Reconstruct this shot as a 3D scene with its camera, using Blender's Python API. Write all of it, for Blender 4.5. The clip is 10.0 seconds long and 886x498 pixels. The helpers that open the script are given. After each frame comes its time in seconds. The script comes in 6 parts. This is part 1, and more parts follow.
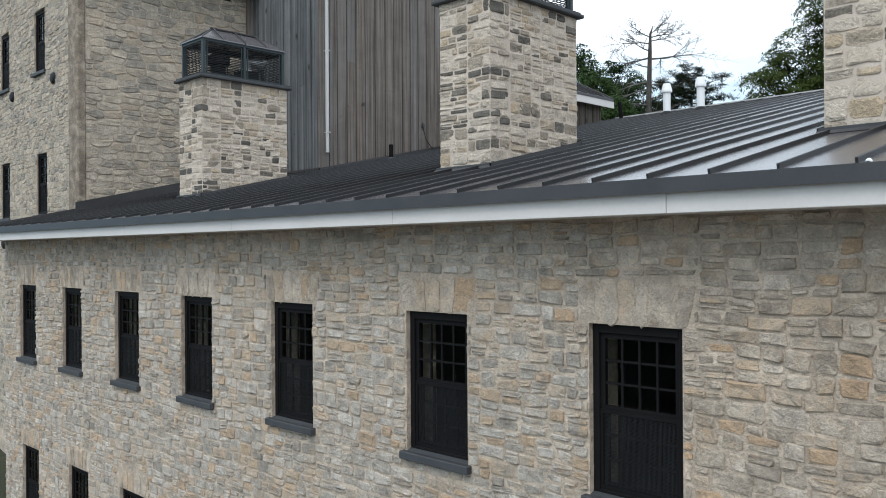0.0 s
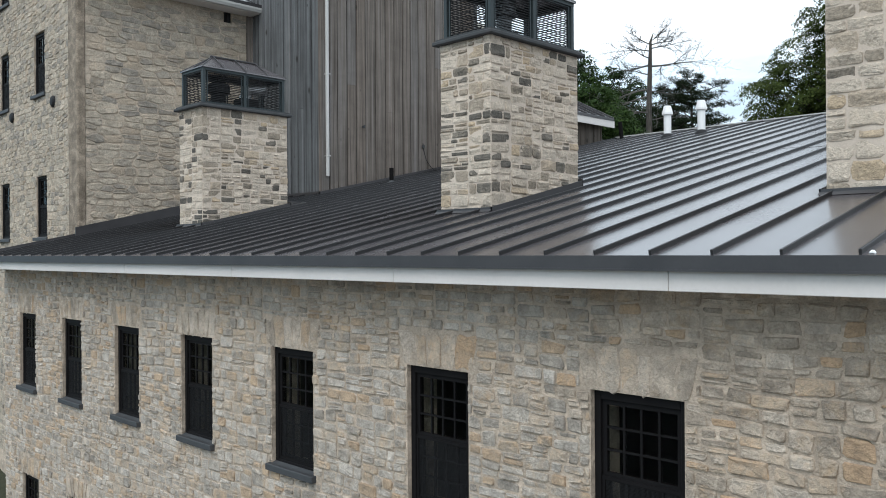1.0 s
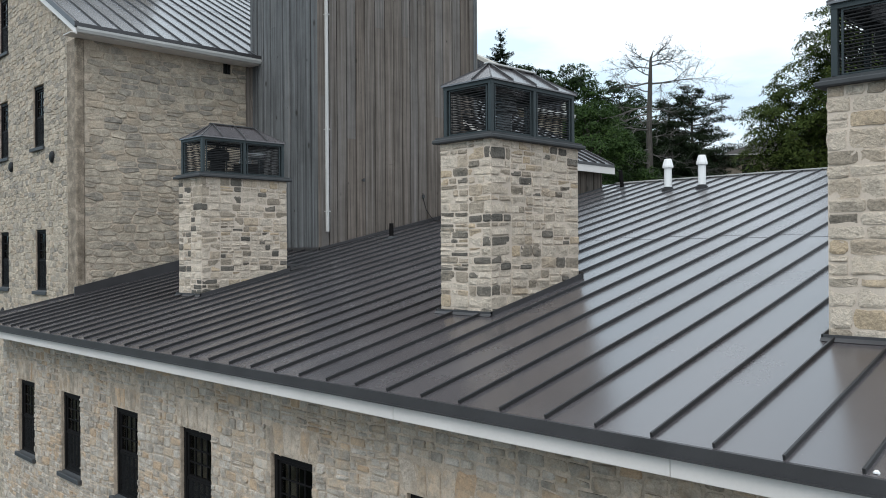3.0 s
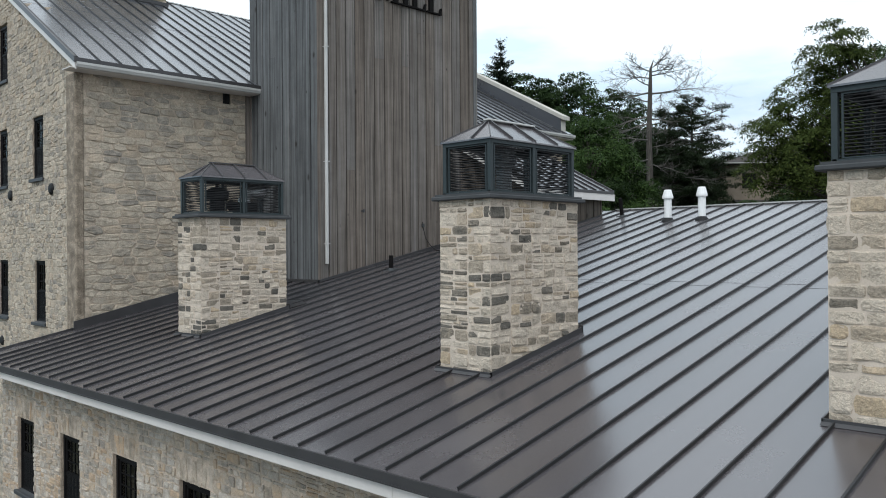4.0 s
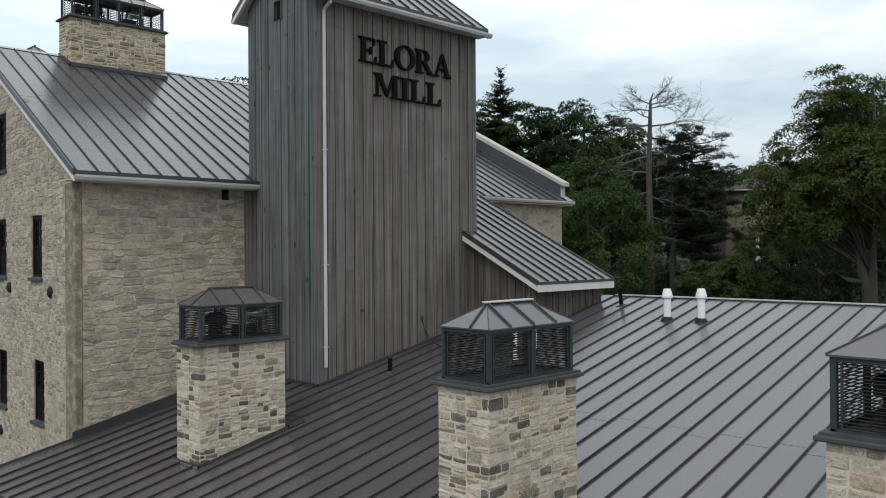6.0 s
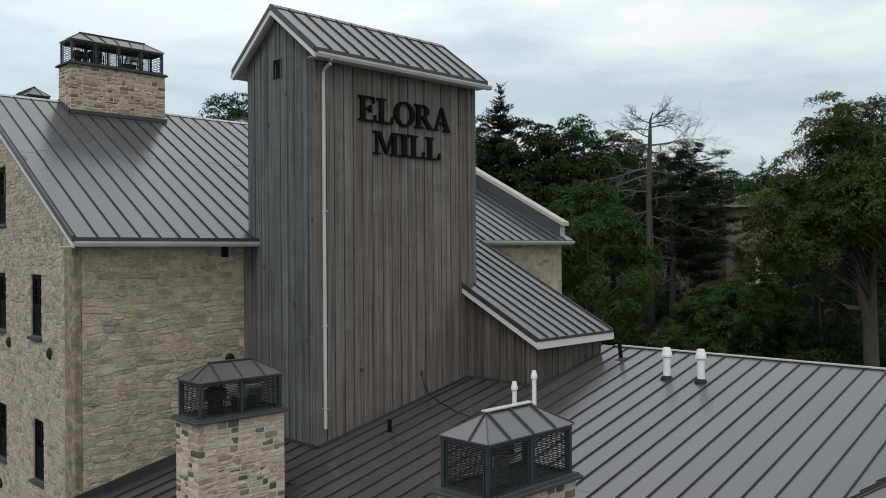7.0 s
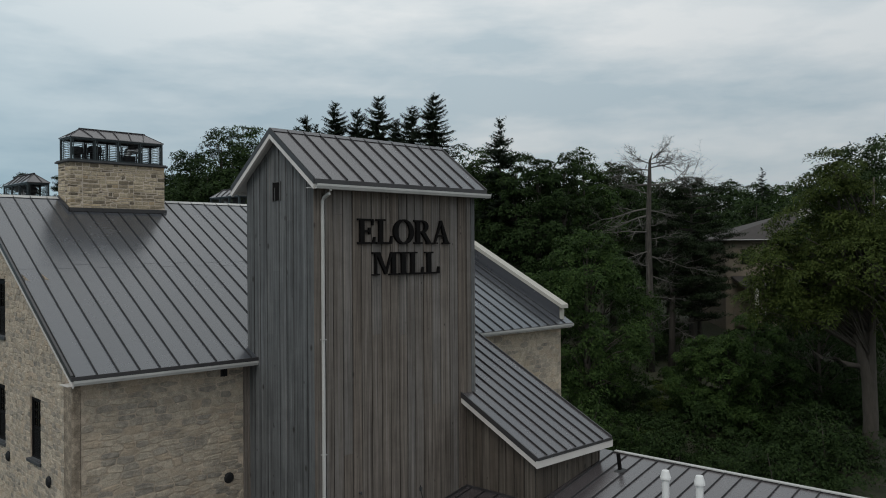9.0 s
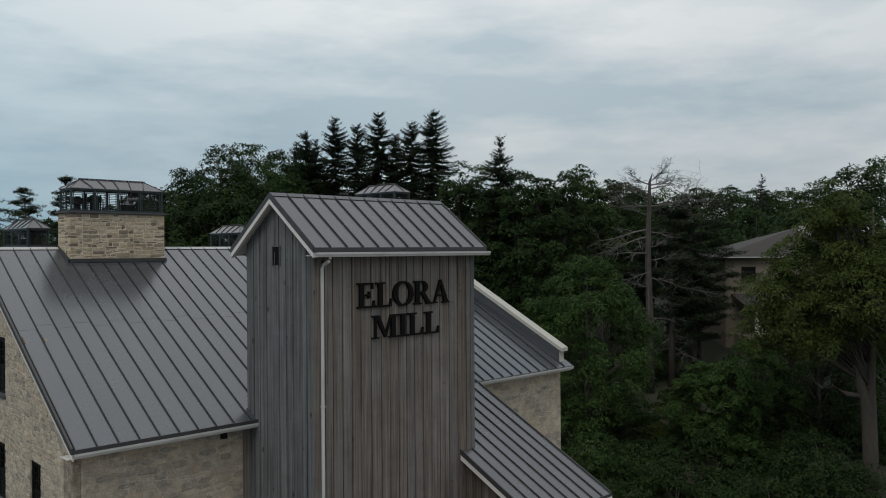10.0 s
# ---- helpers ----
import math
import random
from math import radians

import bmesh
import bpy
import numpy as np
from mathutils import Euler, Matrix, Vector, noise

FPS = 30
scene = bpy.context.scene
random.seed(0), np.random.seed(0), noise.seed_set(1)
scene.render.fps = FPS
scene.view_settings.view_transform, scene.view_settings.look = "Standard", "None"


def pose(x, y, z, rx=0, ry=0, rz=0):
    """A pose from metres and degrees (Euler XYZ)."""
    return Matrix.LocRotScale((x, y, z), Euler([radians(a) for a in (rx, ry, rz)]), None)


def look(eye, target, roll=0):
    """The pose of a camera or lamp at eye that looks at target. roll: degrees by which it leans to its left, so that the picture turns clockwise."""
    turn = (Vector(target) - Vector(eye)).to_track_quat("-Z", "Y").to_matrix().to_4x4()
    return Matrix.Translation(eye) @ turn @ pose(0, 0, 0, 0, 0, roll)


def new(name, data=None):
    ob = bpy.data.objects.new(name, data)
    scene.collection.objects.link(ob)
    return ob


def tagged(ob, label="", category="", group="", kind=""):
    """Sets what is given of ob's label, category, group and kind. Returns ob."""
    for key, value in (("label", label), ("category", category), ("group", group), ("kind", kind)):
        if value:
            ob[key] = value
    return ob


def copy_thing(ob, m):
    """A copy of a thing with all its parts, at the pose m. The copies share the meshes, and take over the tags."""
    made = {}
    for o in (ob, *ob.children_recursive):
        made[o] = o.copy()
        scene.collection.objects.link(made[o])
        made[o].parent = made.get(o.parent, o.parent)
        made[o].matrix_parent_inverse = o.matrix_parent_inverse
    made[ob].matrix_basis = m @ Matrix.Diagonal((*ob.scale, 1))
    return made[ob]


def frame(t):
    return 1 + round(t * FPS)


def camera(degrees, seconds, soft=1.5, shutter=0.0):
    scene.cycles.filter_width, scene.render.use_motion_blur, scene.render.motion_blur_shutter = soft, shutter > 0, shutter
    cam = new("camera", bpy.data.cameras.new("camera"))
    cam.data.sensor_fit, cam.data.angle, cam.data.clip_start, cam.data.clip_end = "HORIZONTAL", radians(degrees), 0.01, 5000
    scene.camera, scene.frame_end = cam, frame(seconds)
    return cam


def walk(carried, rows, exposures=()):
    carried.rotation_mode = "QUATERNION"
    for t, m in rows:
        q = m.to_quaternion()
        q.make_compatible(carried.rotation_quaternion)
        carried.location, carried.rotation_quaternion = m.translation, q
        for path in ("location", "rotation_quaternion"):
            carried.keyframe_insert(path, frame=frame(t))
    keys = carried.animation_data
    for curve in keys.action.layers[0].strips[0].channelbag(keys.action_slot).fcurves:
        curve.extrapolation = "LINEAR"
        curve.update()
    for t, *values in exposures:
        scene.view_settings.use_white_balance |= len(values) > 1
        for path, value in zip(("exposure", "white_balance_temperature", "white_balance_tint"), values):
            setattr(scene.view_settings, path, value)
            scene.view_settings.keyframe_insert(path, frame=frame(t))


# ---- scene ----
cam = camera(55.82, 10.0, soft=1.0)
YAW, PITCH, ROLL = -45.04, 0.12, -0.38
PATH = [
    (0.0, -0.081, -0.010, 9.000),
    (0.5, -0.075, 0.002, 9.286),
    (1.0, -0.068, 0.012, 9.576),
    (1.5, -0.060, 0.021, 9.902),
    (2.0, -0.051, 0.028, 10.247),
    (2.5, -0.041, 0.033, 10.594),
    (4.0, -0.010, 0.039, 11.720),
    (4.5, 0.000, 0.038, 12.236),
    (5.0, 0.010, 0.036, 12.864),
    (5.5, 0.020, 0.031, 13.529),
    (7.0, 0.044, 0.009, 15.731),
    (7.5, 0.050, -0.002, 16.488),
    (8.0, 0.054, -0.014, 17.257),
    (8.5, 0.057, -0.028, 18.047),
    (9.0, 0.058, -0.043, 18.859),
    (9.5, 0.057, -0.060, 19.678),
    (10.0, 0.054, -0.078, 20.499),
]
walk(cam, [(t, pose(x, y, z, 90 + PITCH, 0, YAW) @ pose(0, 0, 0, 0, 0, ROLL)) for t, x, y, z in PATH],
     exposures=[(0.0, 0.03, 6050, 10), (1.5, 0.03, 6150, 10), (2.5, -0.05, 6150, 10), (4.5, -0.15, 6200, 10), (5.5, -0.31, 6300, 10), (7.0, -0.60, 6500, 10), (8.0, -0.87, 6500, 10), (9.0, -1.00, 6500, 10), (10.0, -0.98, 6500, 10)])

# ---- sky and sun: a bright overcast day ----
world = bpy.data.worlds.new("overcast_sky")
scene.world = world
world.use_nodes = True
wt = world.node_tree
wt.nodes.clear()


def wn(kind, **sets):
    n = wt.nodes.new(kind)
    for k, v in sets.items():
        n.inputs[k].default_value = v
    return n


w_out = wn("ShaderNodeOutputWorld")
w_bg = wn("ShaderNodeBackground")
w_sky = wn("ShaderNodeTexSky")
w_sky.sky_type = "NISHITA"
w_sky.sun_disc = False
w_sky.sun_elevation = radians(52)
w_sky.sun_rotation = radians(250)
w_co = wn("ShaderNodeTexCoord")
w_map = wn("ShaderNodeMapping")
w_map.inputs["Scale"].default_value = (1.0, 1.0, 4.2)
w_no = wn("ShaderNodeTexNoise", Scale=2.4, Detail=8.0, Roughness=0.56)
w_ramp = wn("ShaderNodeValToRGB")
w_ramp.color_ramp.elements[0].position = 0.36
w_ramp.color_ramp.elements[0].color = (0.59, 0.705, 0.77, 1)
w_ramp.color_ramp.elements[1].position = 0.58
w_ramp.color_ramp.elements[1].color = (0.96, 0.99, 0.995, 1)
w_sep = wn("ShaderNodeSeparateXYZ")
w_up = wn("ShaderNodeMapRange")
w_up.inputs["From Min"].default_value = 0.0
w_up.inputs["From Max"].default_value = 0.30
w_up.inputs["To Min"].default_value = 1.20
w_up.inputs["To Max"].default_value = 1.70
w_mul = wn("ShaderNodeMixRGB")
w_mul.blend_type = "MULTIPLY"
w_mul.inputs[0].default_value = 1.0
w_dim = wn("ShaderNodeMixRGB")
w_dim.blend_type = "MULTIPLY"
w_dim.inputs[0].default_value = 1.0
w_dim.inputs[2].default_value = (0.10, 0.10, 0.10, 1)
w_mix = wn("ShaderNodeMixRGB")
w_mix.inputs[0].default_value = 0.90
for a, b in (((w_co, "Generated"), (w_map, "Vector")), ((w_map, 0), (w_no, "Vector")), ((w_no, 0), (w_ramp, 0)),
             ((w_co, "Generated"), (w_sep, 0)), ((w_sep, 2), (w_up, 0)), ((w_ramp, 0), (w_mul, 1)), ((w_up, 0), (w_mul, 2)),
             ((w_sky, 0), (w_dim, 1)), ((w_dim, 0), (w_mix, 1)), ((w_mul, 0), (w_mix, 2)), ((w_mix, 0), (w_bg, 0)), ((w_bg, 0), (w_out, 0))):
    wt.links.new(a[0].outputs[a[1]], b[0].inputs[b[1]])
# thinner, bluer cloud low in the north-west
w_dot = wn("ShaderNodeVectorMath")
w_dot.operation = "DOT_PRODUCT"
w_dot.inputs[1].default_value = (-0.707, 0.707, 0.0)
w_side = wn("ShaderNodeMapRange")
w_side.inputs["From Min"].default_value, w_side.inputs["From Max"].default_value = -0.05, 0.55
w_low = wn("ShaderNodeMapRange")
w_low.inputs["From Min"].default_value, w_low.inputs["From Max"].default_value = 0.0, 0.42
w_low.inputs["To Min"].default_value, w_low.inputs["To Max"].default_value = 1.0, 0.0
w_both = wn("ShaderNodeMath")
w_both.operation = "MULTIPLY"
w_blue = wn("ShaderNodeMixRGB")
w_blue.blend_type = "MULTIPLY"
w_blue.inputs[2].default_value = (0.34, 0.58, 0.73, 1)
w_east = wn("ShaderNodeMapRange")
w_east.inputs["From Min"].default_value, w_east.inputs["From Max"].default_value = -0.45, 0.10
w_tint = wn("ShaderNodeMixRGB")
w_tint.inputs[1].default_value, w_tint.inputs[2].default_value = (0.89, 0.915, 0.928, 1), (1.10, 1.09, 1.075, 1)
w_thick = wn("ShaderNodeMixRGB")
w_thick.blend_type = "MULTIPLY"
w_thick.inputs[0].default_value = 1.0
for a, b in (((w_co, "Generated"), (w_dot, 0)), ((w_dot, "Value"), (w_side, 0)), ((w_sep, 2), (w_low, 0)), ((w_side, 0), (w_both, 0)), ((w_low, 0), (w_both, 1)),
             ((w_both, 0), (w_blue, 0)), ((w_mix, 0), (w_blue, 1)), ((w_dot, "Value"), (w_east, 0)), ((w_blue, 0), (w_thick, 1)), ((w_east, 0), (w_tint, 0)), ((w_tint, 0), (w_thick, 2)), ((w_thick, 0), (w_bg, 0))):
    wt.links.new(a[0].outputs[a[1]], b[0].inputs[b[1]])
w_bg.inputs["Strength"].default_value = 1.0

sun = new("sun", bpy.data.lights.new("sun", "SUN"))
sun.data.energy, sun.data.angle, sun.data.color = 1.35, radians(25), (1.0, 0.96, 0.90)
sun.matrix_world = look((-30, -14, 40), (0, 0, 0))

G = 9.0  # level of the first eye over the river bank


# ---- materials ----
def material(name, colours, scale=4.0, fine=40.0, rough=0.7, metal=0.0, bump=0.2, bump_dist=0.01, vary=0.0, per="object",
             rough_var=0.1, stretch=(1, 1, 1), spec=0.5, detail_mix=0.35, leaf=False, mottle=0.0, crevice_lines=0.0, patch=None, knots=None, blotch=0.0):
    """Colour ramp by a mix of per-piece chance, broad stains and fine grain, with fine relief."""
    m = bpy.data.materials.new(name)
    m.use_nodes = True
    nt = m.node_tree
    N, L = nt.nodes, nt.links
    p = N["Principled BSDF"]
    co = N.new("ShaderNodeTexCoord")
    geo = N.new("ShaderNodeNewGeometry")
    mp = N.new("ShaderNodeMapping")
    mp.inputs["Scale"].default_value = stretch
    L.new(geo.outputs["Position"], mp.inputs["Vector"])
    big = N.new("ShaderNodeTexNoise")
    big.inputs["Scale"].default_value = scale
    big.inputs["Detail"].default_value = 5
    small = N.new("ShaderNodeTexNoise")
    small.inputs["Scale"].default_value = fine
    small.inputs["Detail"].default_value = 6
    small.inputs["Roughness"].default_value = 0.65
    for t in (big, small):
        L.new(mp.outputs[0], t.inputs["Vector"])
    both = N.new("ShaderNodeMix")
    both.inputs[0].default_value = detail_mix
    L.new(big.outputs[0], both.inputs[2])
    L.new(small.outputs[0], both.inputs[3])
    value = both.outputs[0]
    if vary:
        if per == "object":
            info = N.new("ShaderNodeObjectInfo")
            chance = info.outputs["Random"]
        else:
            chance = geo.outputs["Random Per Island"]
        mix = N.new("ShaderNodeMix")
        mix.inputs[0].default_value = vary
        L.new(value, mix.inputs[2])
        L.new(chance, mix.inputs[3])
        value = mix.outputs[0]
    ramp = N.new("ShaderNodeValToRGB")
    els = ramp.color_ramp.elements
    while len(els) < len(colours):
        els.new(0.5)
    for e, (pos, c) in zip(els, colours):
        e.position, e.color = pos, (*c, 1)
    L.new(value, ramp.inputs[0])
    colour = ramp.outputs[0]
    if mottle:
        mr = N.new("ShaderNodeMapRange")
        mr.inputs["From Min"].default_value, mr.inputs["From Max"].default_value = 0.32, 0.68
        mr.inputs["To Min"].default_value, mr.inputs["To Max"].default_value = 1.0 - mottle, 1.0 + mottle * 0.7
        L.new(both.outputs[0], mr.inputs[0])
        mm = N.new("ShaderNodeMixRGB")
        mm.blend_type = "MULTIPLY"
        mm.inputs[0].default_value = 1.0
        L.new(colour, mm.inputs[1])
        L.new(mr.outputs[0], mm.inputs[2])
        colour = mm.outputs[0]
    if patch:
        pn = N.new("ShaderNodeTexNoise")
        pn.inputs["Scale"].default_value = 2.6
        pn.inputs["Detail"].default_value = 8
        pn.inputs["Roughness"].default_value = 0.7
        L.new(mp.outputs[0], pn.inputs["Vector"])
        pr = N.new("ShaderNodeMapRange")
        pr.inputs["From Min"].default_value, pr.inputs["From Max"].default_value = 0.52, 0.68
        pr.inputs["To Max"].default_value = 0.85
        L.new(pn.outputs[0], pr.inputs[0])
        pm = N.new("ShaderNodeMixRGB")
        pm.inputs[2].default_value = (*patch, 1)
        L.new(pr.outputs[0], pm.inputs[0])
        L.new(colour, pm.inputs[1])
        colour = pm.outputs[0]
    # thin dark lines put crack dirt and crevice shade into the colour
    for crevice_scale, width in (((5.0, 0.022), (17.0, 0.035)) if crevice_lines else ()):
        vn = N.new("ShaderNodeTexNoise")
        vn.inputs["Scale"].default_value = crevice_scale
        vn.inputs["Detail"].default_value = 7
        vn.inputs["Roughness"].default_value = 0.62
        L.new(mp.outputs[0], vn.inputs["Vector"])
        off = N.new("ShaderNodeMath")
        off.operation = "SUBTRACT"
        off.inputs[1].default_value = 0.5
        L.new(vn.outputs[0], off.inputs[0])
        ab = N.new("ShaderNodeMath")
        ab.operation = "ABSOLUTE"
        L.new(off.outputs[0], ab.inputs[0])
        vr = N.new("ShaderNodeMapRange")
        vr.inputs["From Max"].default_value = width
        vr.inputs["To Min"].default_value, vr.inputs["To Max"].default_value = 1.0 - crevice_lines, 1.0
        L.new(ab.outputs[0], vr.inputs[0])
        vm = N.new("ShaderNodeMixRGB")
        vm.blend_type = "MULTIPLY"
        vm.inputs[0].default_value = 1.0
        L.new(colour, vm.inputs[1])
        L.new(vr.outputs[0], vm.inputs[2])
        colour = vm.outputs[0]
    if blotch:
        bn = N.new("ShaderNodeTexNoise")
        bn.inputs["Scale"].default_value = 1.7
        bn.inputs["Detail"].default_value = 6
        bn.inputs["Roughness"].default_value = 0.68
        L.new(geo.outputs["Position"], bn.inputs["Vector"])
        br = N.new("ShaderNodeMapRange")
        br.inputs["From Min"].default_value, br.inputs["From Max"].default_value = 0.34, 0.66
        br.inputs["To Min"].default_value, br.inputs["To Max"].default_value = 1.0 - blotch, 1.0 + blotch * 0.8
        L.new(bn.outputs[0], br.inputs[0])
        bm_ = N.new("ShaderNodeMixRGB")
        bm_.blend_type = "MULTIPLY"
        bm_.inputs[0].default_value = 1.0
        L.new(colour, bm_.inputs[1])
        L.new(br.outputs[0], bm_.inputs[2])
        colour = bm_.outputs[0]
    if knots:
        km = N.new("ShaderNodeMapping")
        km.inputs["Scale"].default_value = (1.0, 1.0, 0.55)
        L.new(geo.outputs["Position"], km.inputs["Vector"])
        for k_scale, k_size in ((1.7, 0.065), (2.9, 0.05)):
            kv = N.new("ShaderNodeTexVoronoi")
            kv.inputs["Scale"].default_value = k_scale
            L.new(km.outputs[0], kv.inputs["Vector"])
            kr = N.new("ShaderNodeMapRange")
            kr.inputs["From Min"].default_value, kr.inputs["From Max"].default_value = k_size * 0.55, k_size * 1.5
            kr.inputs["To Min"].default_value, kr.inputs["To Max"].default_value = 0.85, 0.0
            L.new(kv.outputs["Distance"], kr.inputs[0])
            kx = N.new("ShaderNodeMixRGB")
            kx.inputs[2].default_value = (*knots, 1)
            L.new(kr.outputs[0], kx.inputs[0])
            L.new(colour, kx.inputs[1])
            colour = kx.outputs[0]
    L.new(colour, p.inputs["Base Color"])
    rr = N.new("ShaderNodeMapRange")
    rr.inputs["To Min"].default_value = max(0.03, rough - rough_var)
    rr.inputs["To Max"].default_value = min(1.0, rough + rough_var)
    L.new(both.outputs[0], rr.inputs[0])
    L.new(rr.outputs[0], p.inputs["Roughness"])
    p.inputs["Metallic"].default_value = metal
    p.inputs["Specular IOR Level"].default_value = spec
    if bump:
        b = N.new("ShaderNodeBump")
        b.inputs["Strength"].default_value = bump
        b.inputs["Distance"].default_value = bump_dist
        L.new(both.outputs[0], b.inputs["Height"])
        L.new(b.outputs[0], p.inputs["Normal"])
    if leaf:
        tr = N.new("ShaderNodeBsdfTranslucent")
        L.new(ramp.outputs[0], tr.inputs["Color"])
        ms = N.new("ShaderNodeMixShader")
        ms.inputs[0].default_value = 0.17
        L.new(p.outputs[0], ms.inputs[1])
        L.new(tr.outputs[0], ms.inputs[2])
        L.new(ms.outputs[0], N["Material Output"].inputs["Surface"])
    return m


STONE_RAMP = [(0.20, (0.385, 0.322, 0.255)), (0.34, (0.475, 0.399, 0.317)), (0.48, (0.533, 0.447, 0.358)), (0.60, (0.598, 0.512, 0.420)), (0.70, (0.555, 0.440, 0.325)), (0.78, (0.525, 0.368, 0.235))]
TAN = (0.52, 0.375, 0.24)
STONE = dict(scale=7, fine=40, rough=0.92, bump=1.0, bump_dist=0.06, vary=0.62, detail_mix=0.40, mottle=0.36, crevice_lines=0.14, patch=TAN, blotch=0.16)
M_STONE = material("rubble_limestone", STONE_RAMP, **STONE)
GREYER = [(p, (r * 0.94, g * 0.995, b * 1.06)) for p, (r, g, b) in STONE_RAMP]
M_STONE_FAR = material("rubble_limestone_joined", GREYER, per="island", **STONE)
OLD_RAMP = [(0.20, (0.285, 0.258, 0.222)), (0.34, (0.395, 0.348, 0.287)), (0.48, (0.495, 0.425, 0.336)), (0.62, (0.560, 0.480, 0.380)), (0.76, (0.480, 0.385, 0.288))]
OLD = dict(scale=7, fine=40, rough=0.93, bump=1.0, bump_dist=0.06, vary=0.50, detail_mix=0.45, mottle=0.30, crevice_lines=0.18, blotch=0.12, patch=(0.40, 0.325, 0.24))
M_OLD = material("grey_limestone", OLD_RAMP, **OLD)
M_OLD_FAR = material("grey_limestone_joined", OLD_RAMP, per="island", **OLD)
M_MORTAR = material("lime_mortar", [(0.30, (0.450, 0.370, 0.290)), (0.68, (0.570, 0.470, 0.370))], 5, 24, 0.95, bump=1.0, bump_dist=0.08, mottle=0.28, crevice_lines=0.13)
M_CHIM = material("chimney_limestone", [(0.10, (0.112, 0.101, 0.085)), (0.18, (0.165, 0.146, 0.120)), (0.22, (0.285, 0.240, 0.185)), (0.34, (0.405, 0.338, 0.262)), (0.40, (0.530, 0.450, 0.360)), (0.64, (0.590, 0.505, 0.410)),
                                        (0.76, (0.565, 0.478, 0.380)), (0.83, (0.470, 0.384, 0.292)), (0.92, (0.500, 0.388, 0.262))],
                  8, 30, 0.9, bump=0.9, bump_dist=0.05, vary=0.84, detail_mix=0.55, mottle=0.30, crevice_lines=0.14)
M_CHIM_MORTAR = material("pale_mortar", [(0.3, (0.520, 0.438, 0.358)), (0.7, (0.615, 0.520, 0.430))], 2, 60, 0.95, bump=0.6, mottle=0.15)
M_RIDGE_CHIM = material("ridge_chimney_stone", [(0.05, (0.1456, 0.1188, 0.0864)), (0.27, (0.2576, 0.2106, 0.1488)), (0.42, (0.4704, 0.3834, 0.2688)), (0.8, (0.5600, 0.4644, 0.3312)), (0.95, (0.4480, 0.3240, 0.1920))],
                        8, 55, 0.92, bump=0.8, bump_dist=0.03, vary=0.80, detail_mix=0.5, mottle=0.30, crevice_lines=0.3)
M_CORNER = material("brown_corner_plaster", [(0.35, (0.20, 0.158, 0.115)), (0.65, (0.37, 0.305, 0.235))], 5, 40, 0.95, bump=1.0, bump_dist=0.04, mottle=0.35, crevice_lines=0.3)
M_ROOF = material("dark_standing_seam_steel", [(0.3, (0.0690, 0.0616, 0.0656)), (0.7, (0.0962, 0.0853, 0.0890))], 0.7, 9, 0.25, metal=0.15, bump=0.10, bump_dist=0.014,
                  vary=0.25, rough_var=0.13, detail_mix=0.25, spec=1.0)
M_ROOF.node_tree.nodes["Principled BSDF"].inputs["IOR"].default_value = 1.7
M_ROOF_MILL = material("blue_grey_standing_seam_steel", [(0.3, (0.050, 0.054, 0.064)), (0.7, (0.070, 0.075, 0.087))], 0.7, 9, 0.25, metal=0.15, bump=0.10, bump_dist=0.014, vary=0.25, rough_var=0.13, detail_mix=0.25, spec=1.0)
M_ROOF_MILL.node_tree.nodes["Principled BSDF"].inputs["IOR"].default_value = 1.7
# the roof steel again, darkened so the ribs carry their shade in the colour
M_SEAM_SHADE = material("shaded_seam_steel", [(0.3, (0.020, 0.020, 0.021)), (0.7, (0.032, 0.031, 0.032))], 3, 40, 0.45, metal=0.1, bump=0.05, spec=0.35)
M_TRIM = material("dark_trim_steel", [(0.3, (0.046, 0.044, 0.046)), (0.7, (0.067, 0.064, 0.066))], 3, 40, 0.42, metal=0.3, bump=0.05)
M_WHITE = material("off_white_aluminium", [(0.25, (0.560, 0.527, 0.500)), (0.7, (0.670, 0.632, 0.600))], 1.2, 30, 0.45, bump=0.08)
M_GUTTER = material("pale_grey_gutter", [(0.25, (0.40, 0.395, 0.38)), (0.7, (0.54, 0.53, 0.51))], 1.6, 30, 0.45, bump=0.08)
BOARD = dict(scale=1.6, fine=5.0, rough=0.88, bump=0.9, bump_dist=0.012, vary=0.28, stretch=(9, 9, 0.16), detail_mix=0.45, mottle=0.60, knots=(0.026, 0.023, 0.020), blotch=0.14, spec=0.3)
M_BOARD = material("brown_barn_board", [(0.22, (0.101, 0.081, 0.067)), (0.38, (0.147, 0.122, 0.103)), (0.52, (0.175, 0.151, 0.132)), (0.62, (0.160, 0.147, 0.138)), (0.78, (0.217, 0.185, 0.159))], **BOARD)
M_BOARD_WEST = material("silvered_barn_board", [(0.22, (0.080, 0.080, 0.080)), (0.40, (0.112, 0.115, 0.117)), (0.60, (0.136, 0.139, 0.141)), (0.70, (0.128, 0.119, 0.108)), (0.82, (0.168, 0.160, 0.149))], **BOARD)
M_BOARD_DARK = material("dark_brown_barn_board", [(0.22, (0.066, 0.053, 0.043)), (0.45, (0.098, 0.081, 0.066)), (0.62, (0.114, 0.097, 0.081)), (0.80, (0.143, 0.121, 0.102))], **BOARD)
# dark core behind the boards: the shade of their gaps put into its colour
M_BOARD_SHADE = material("board_gap_shade", [(0.3, (0.03, 0.028, 0.026)), (0.7, (0.05, 0.046, 0.042))], 4, 40, 0.9)
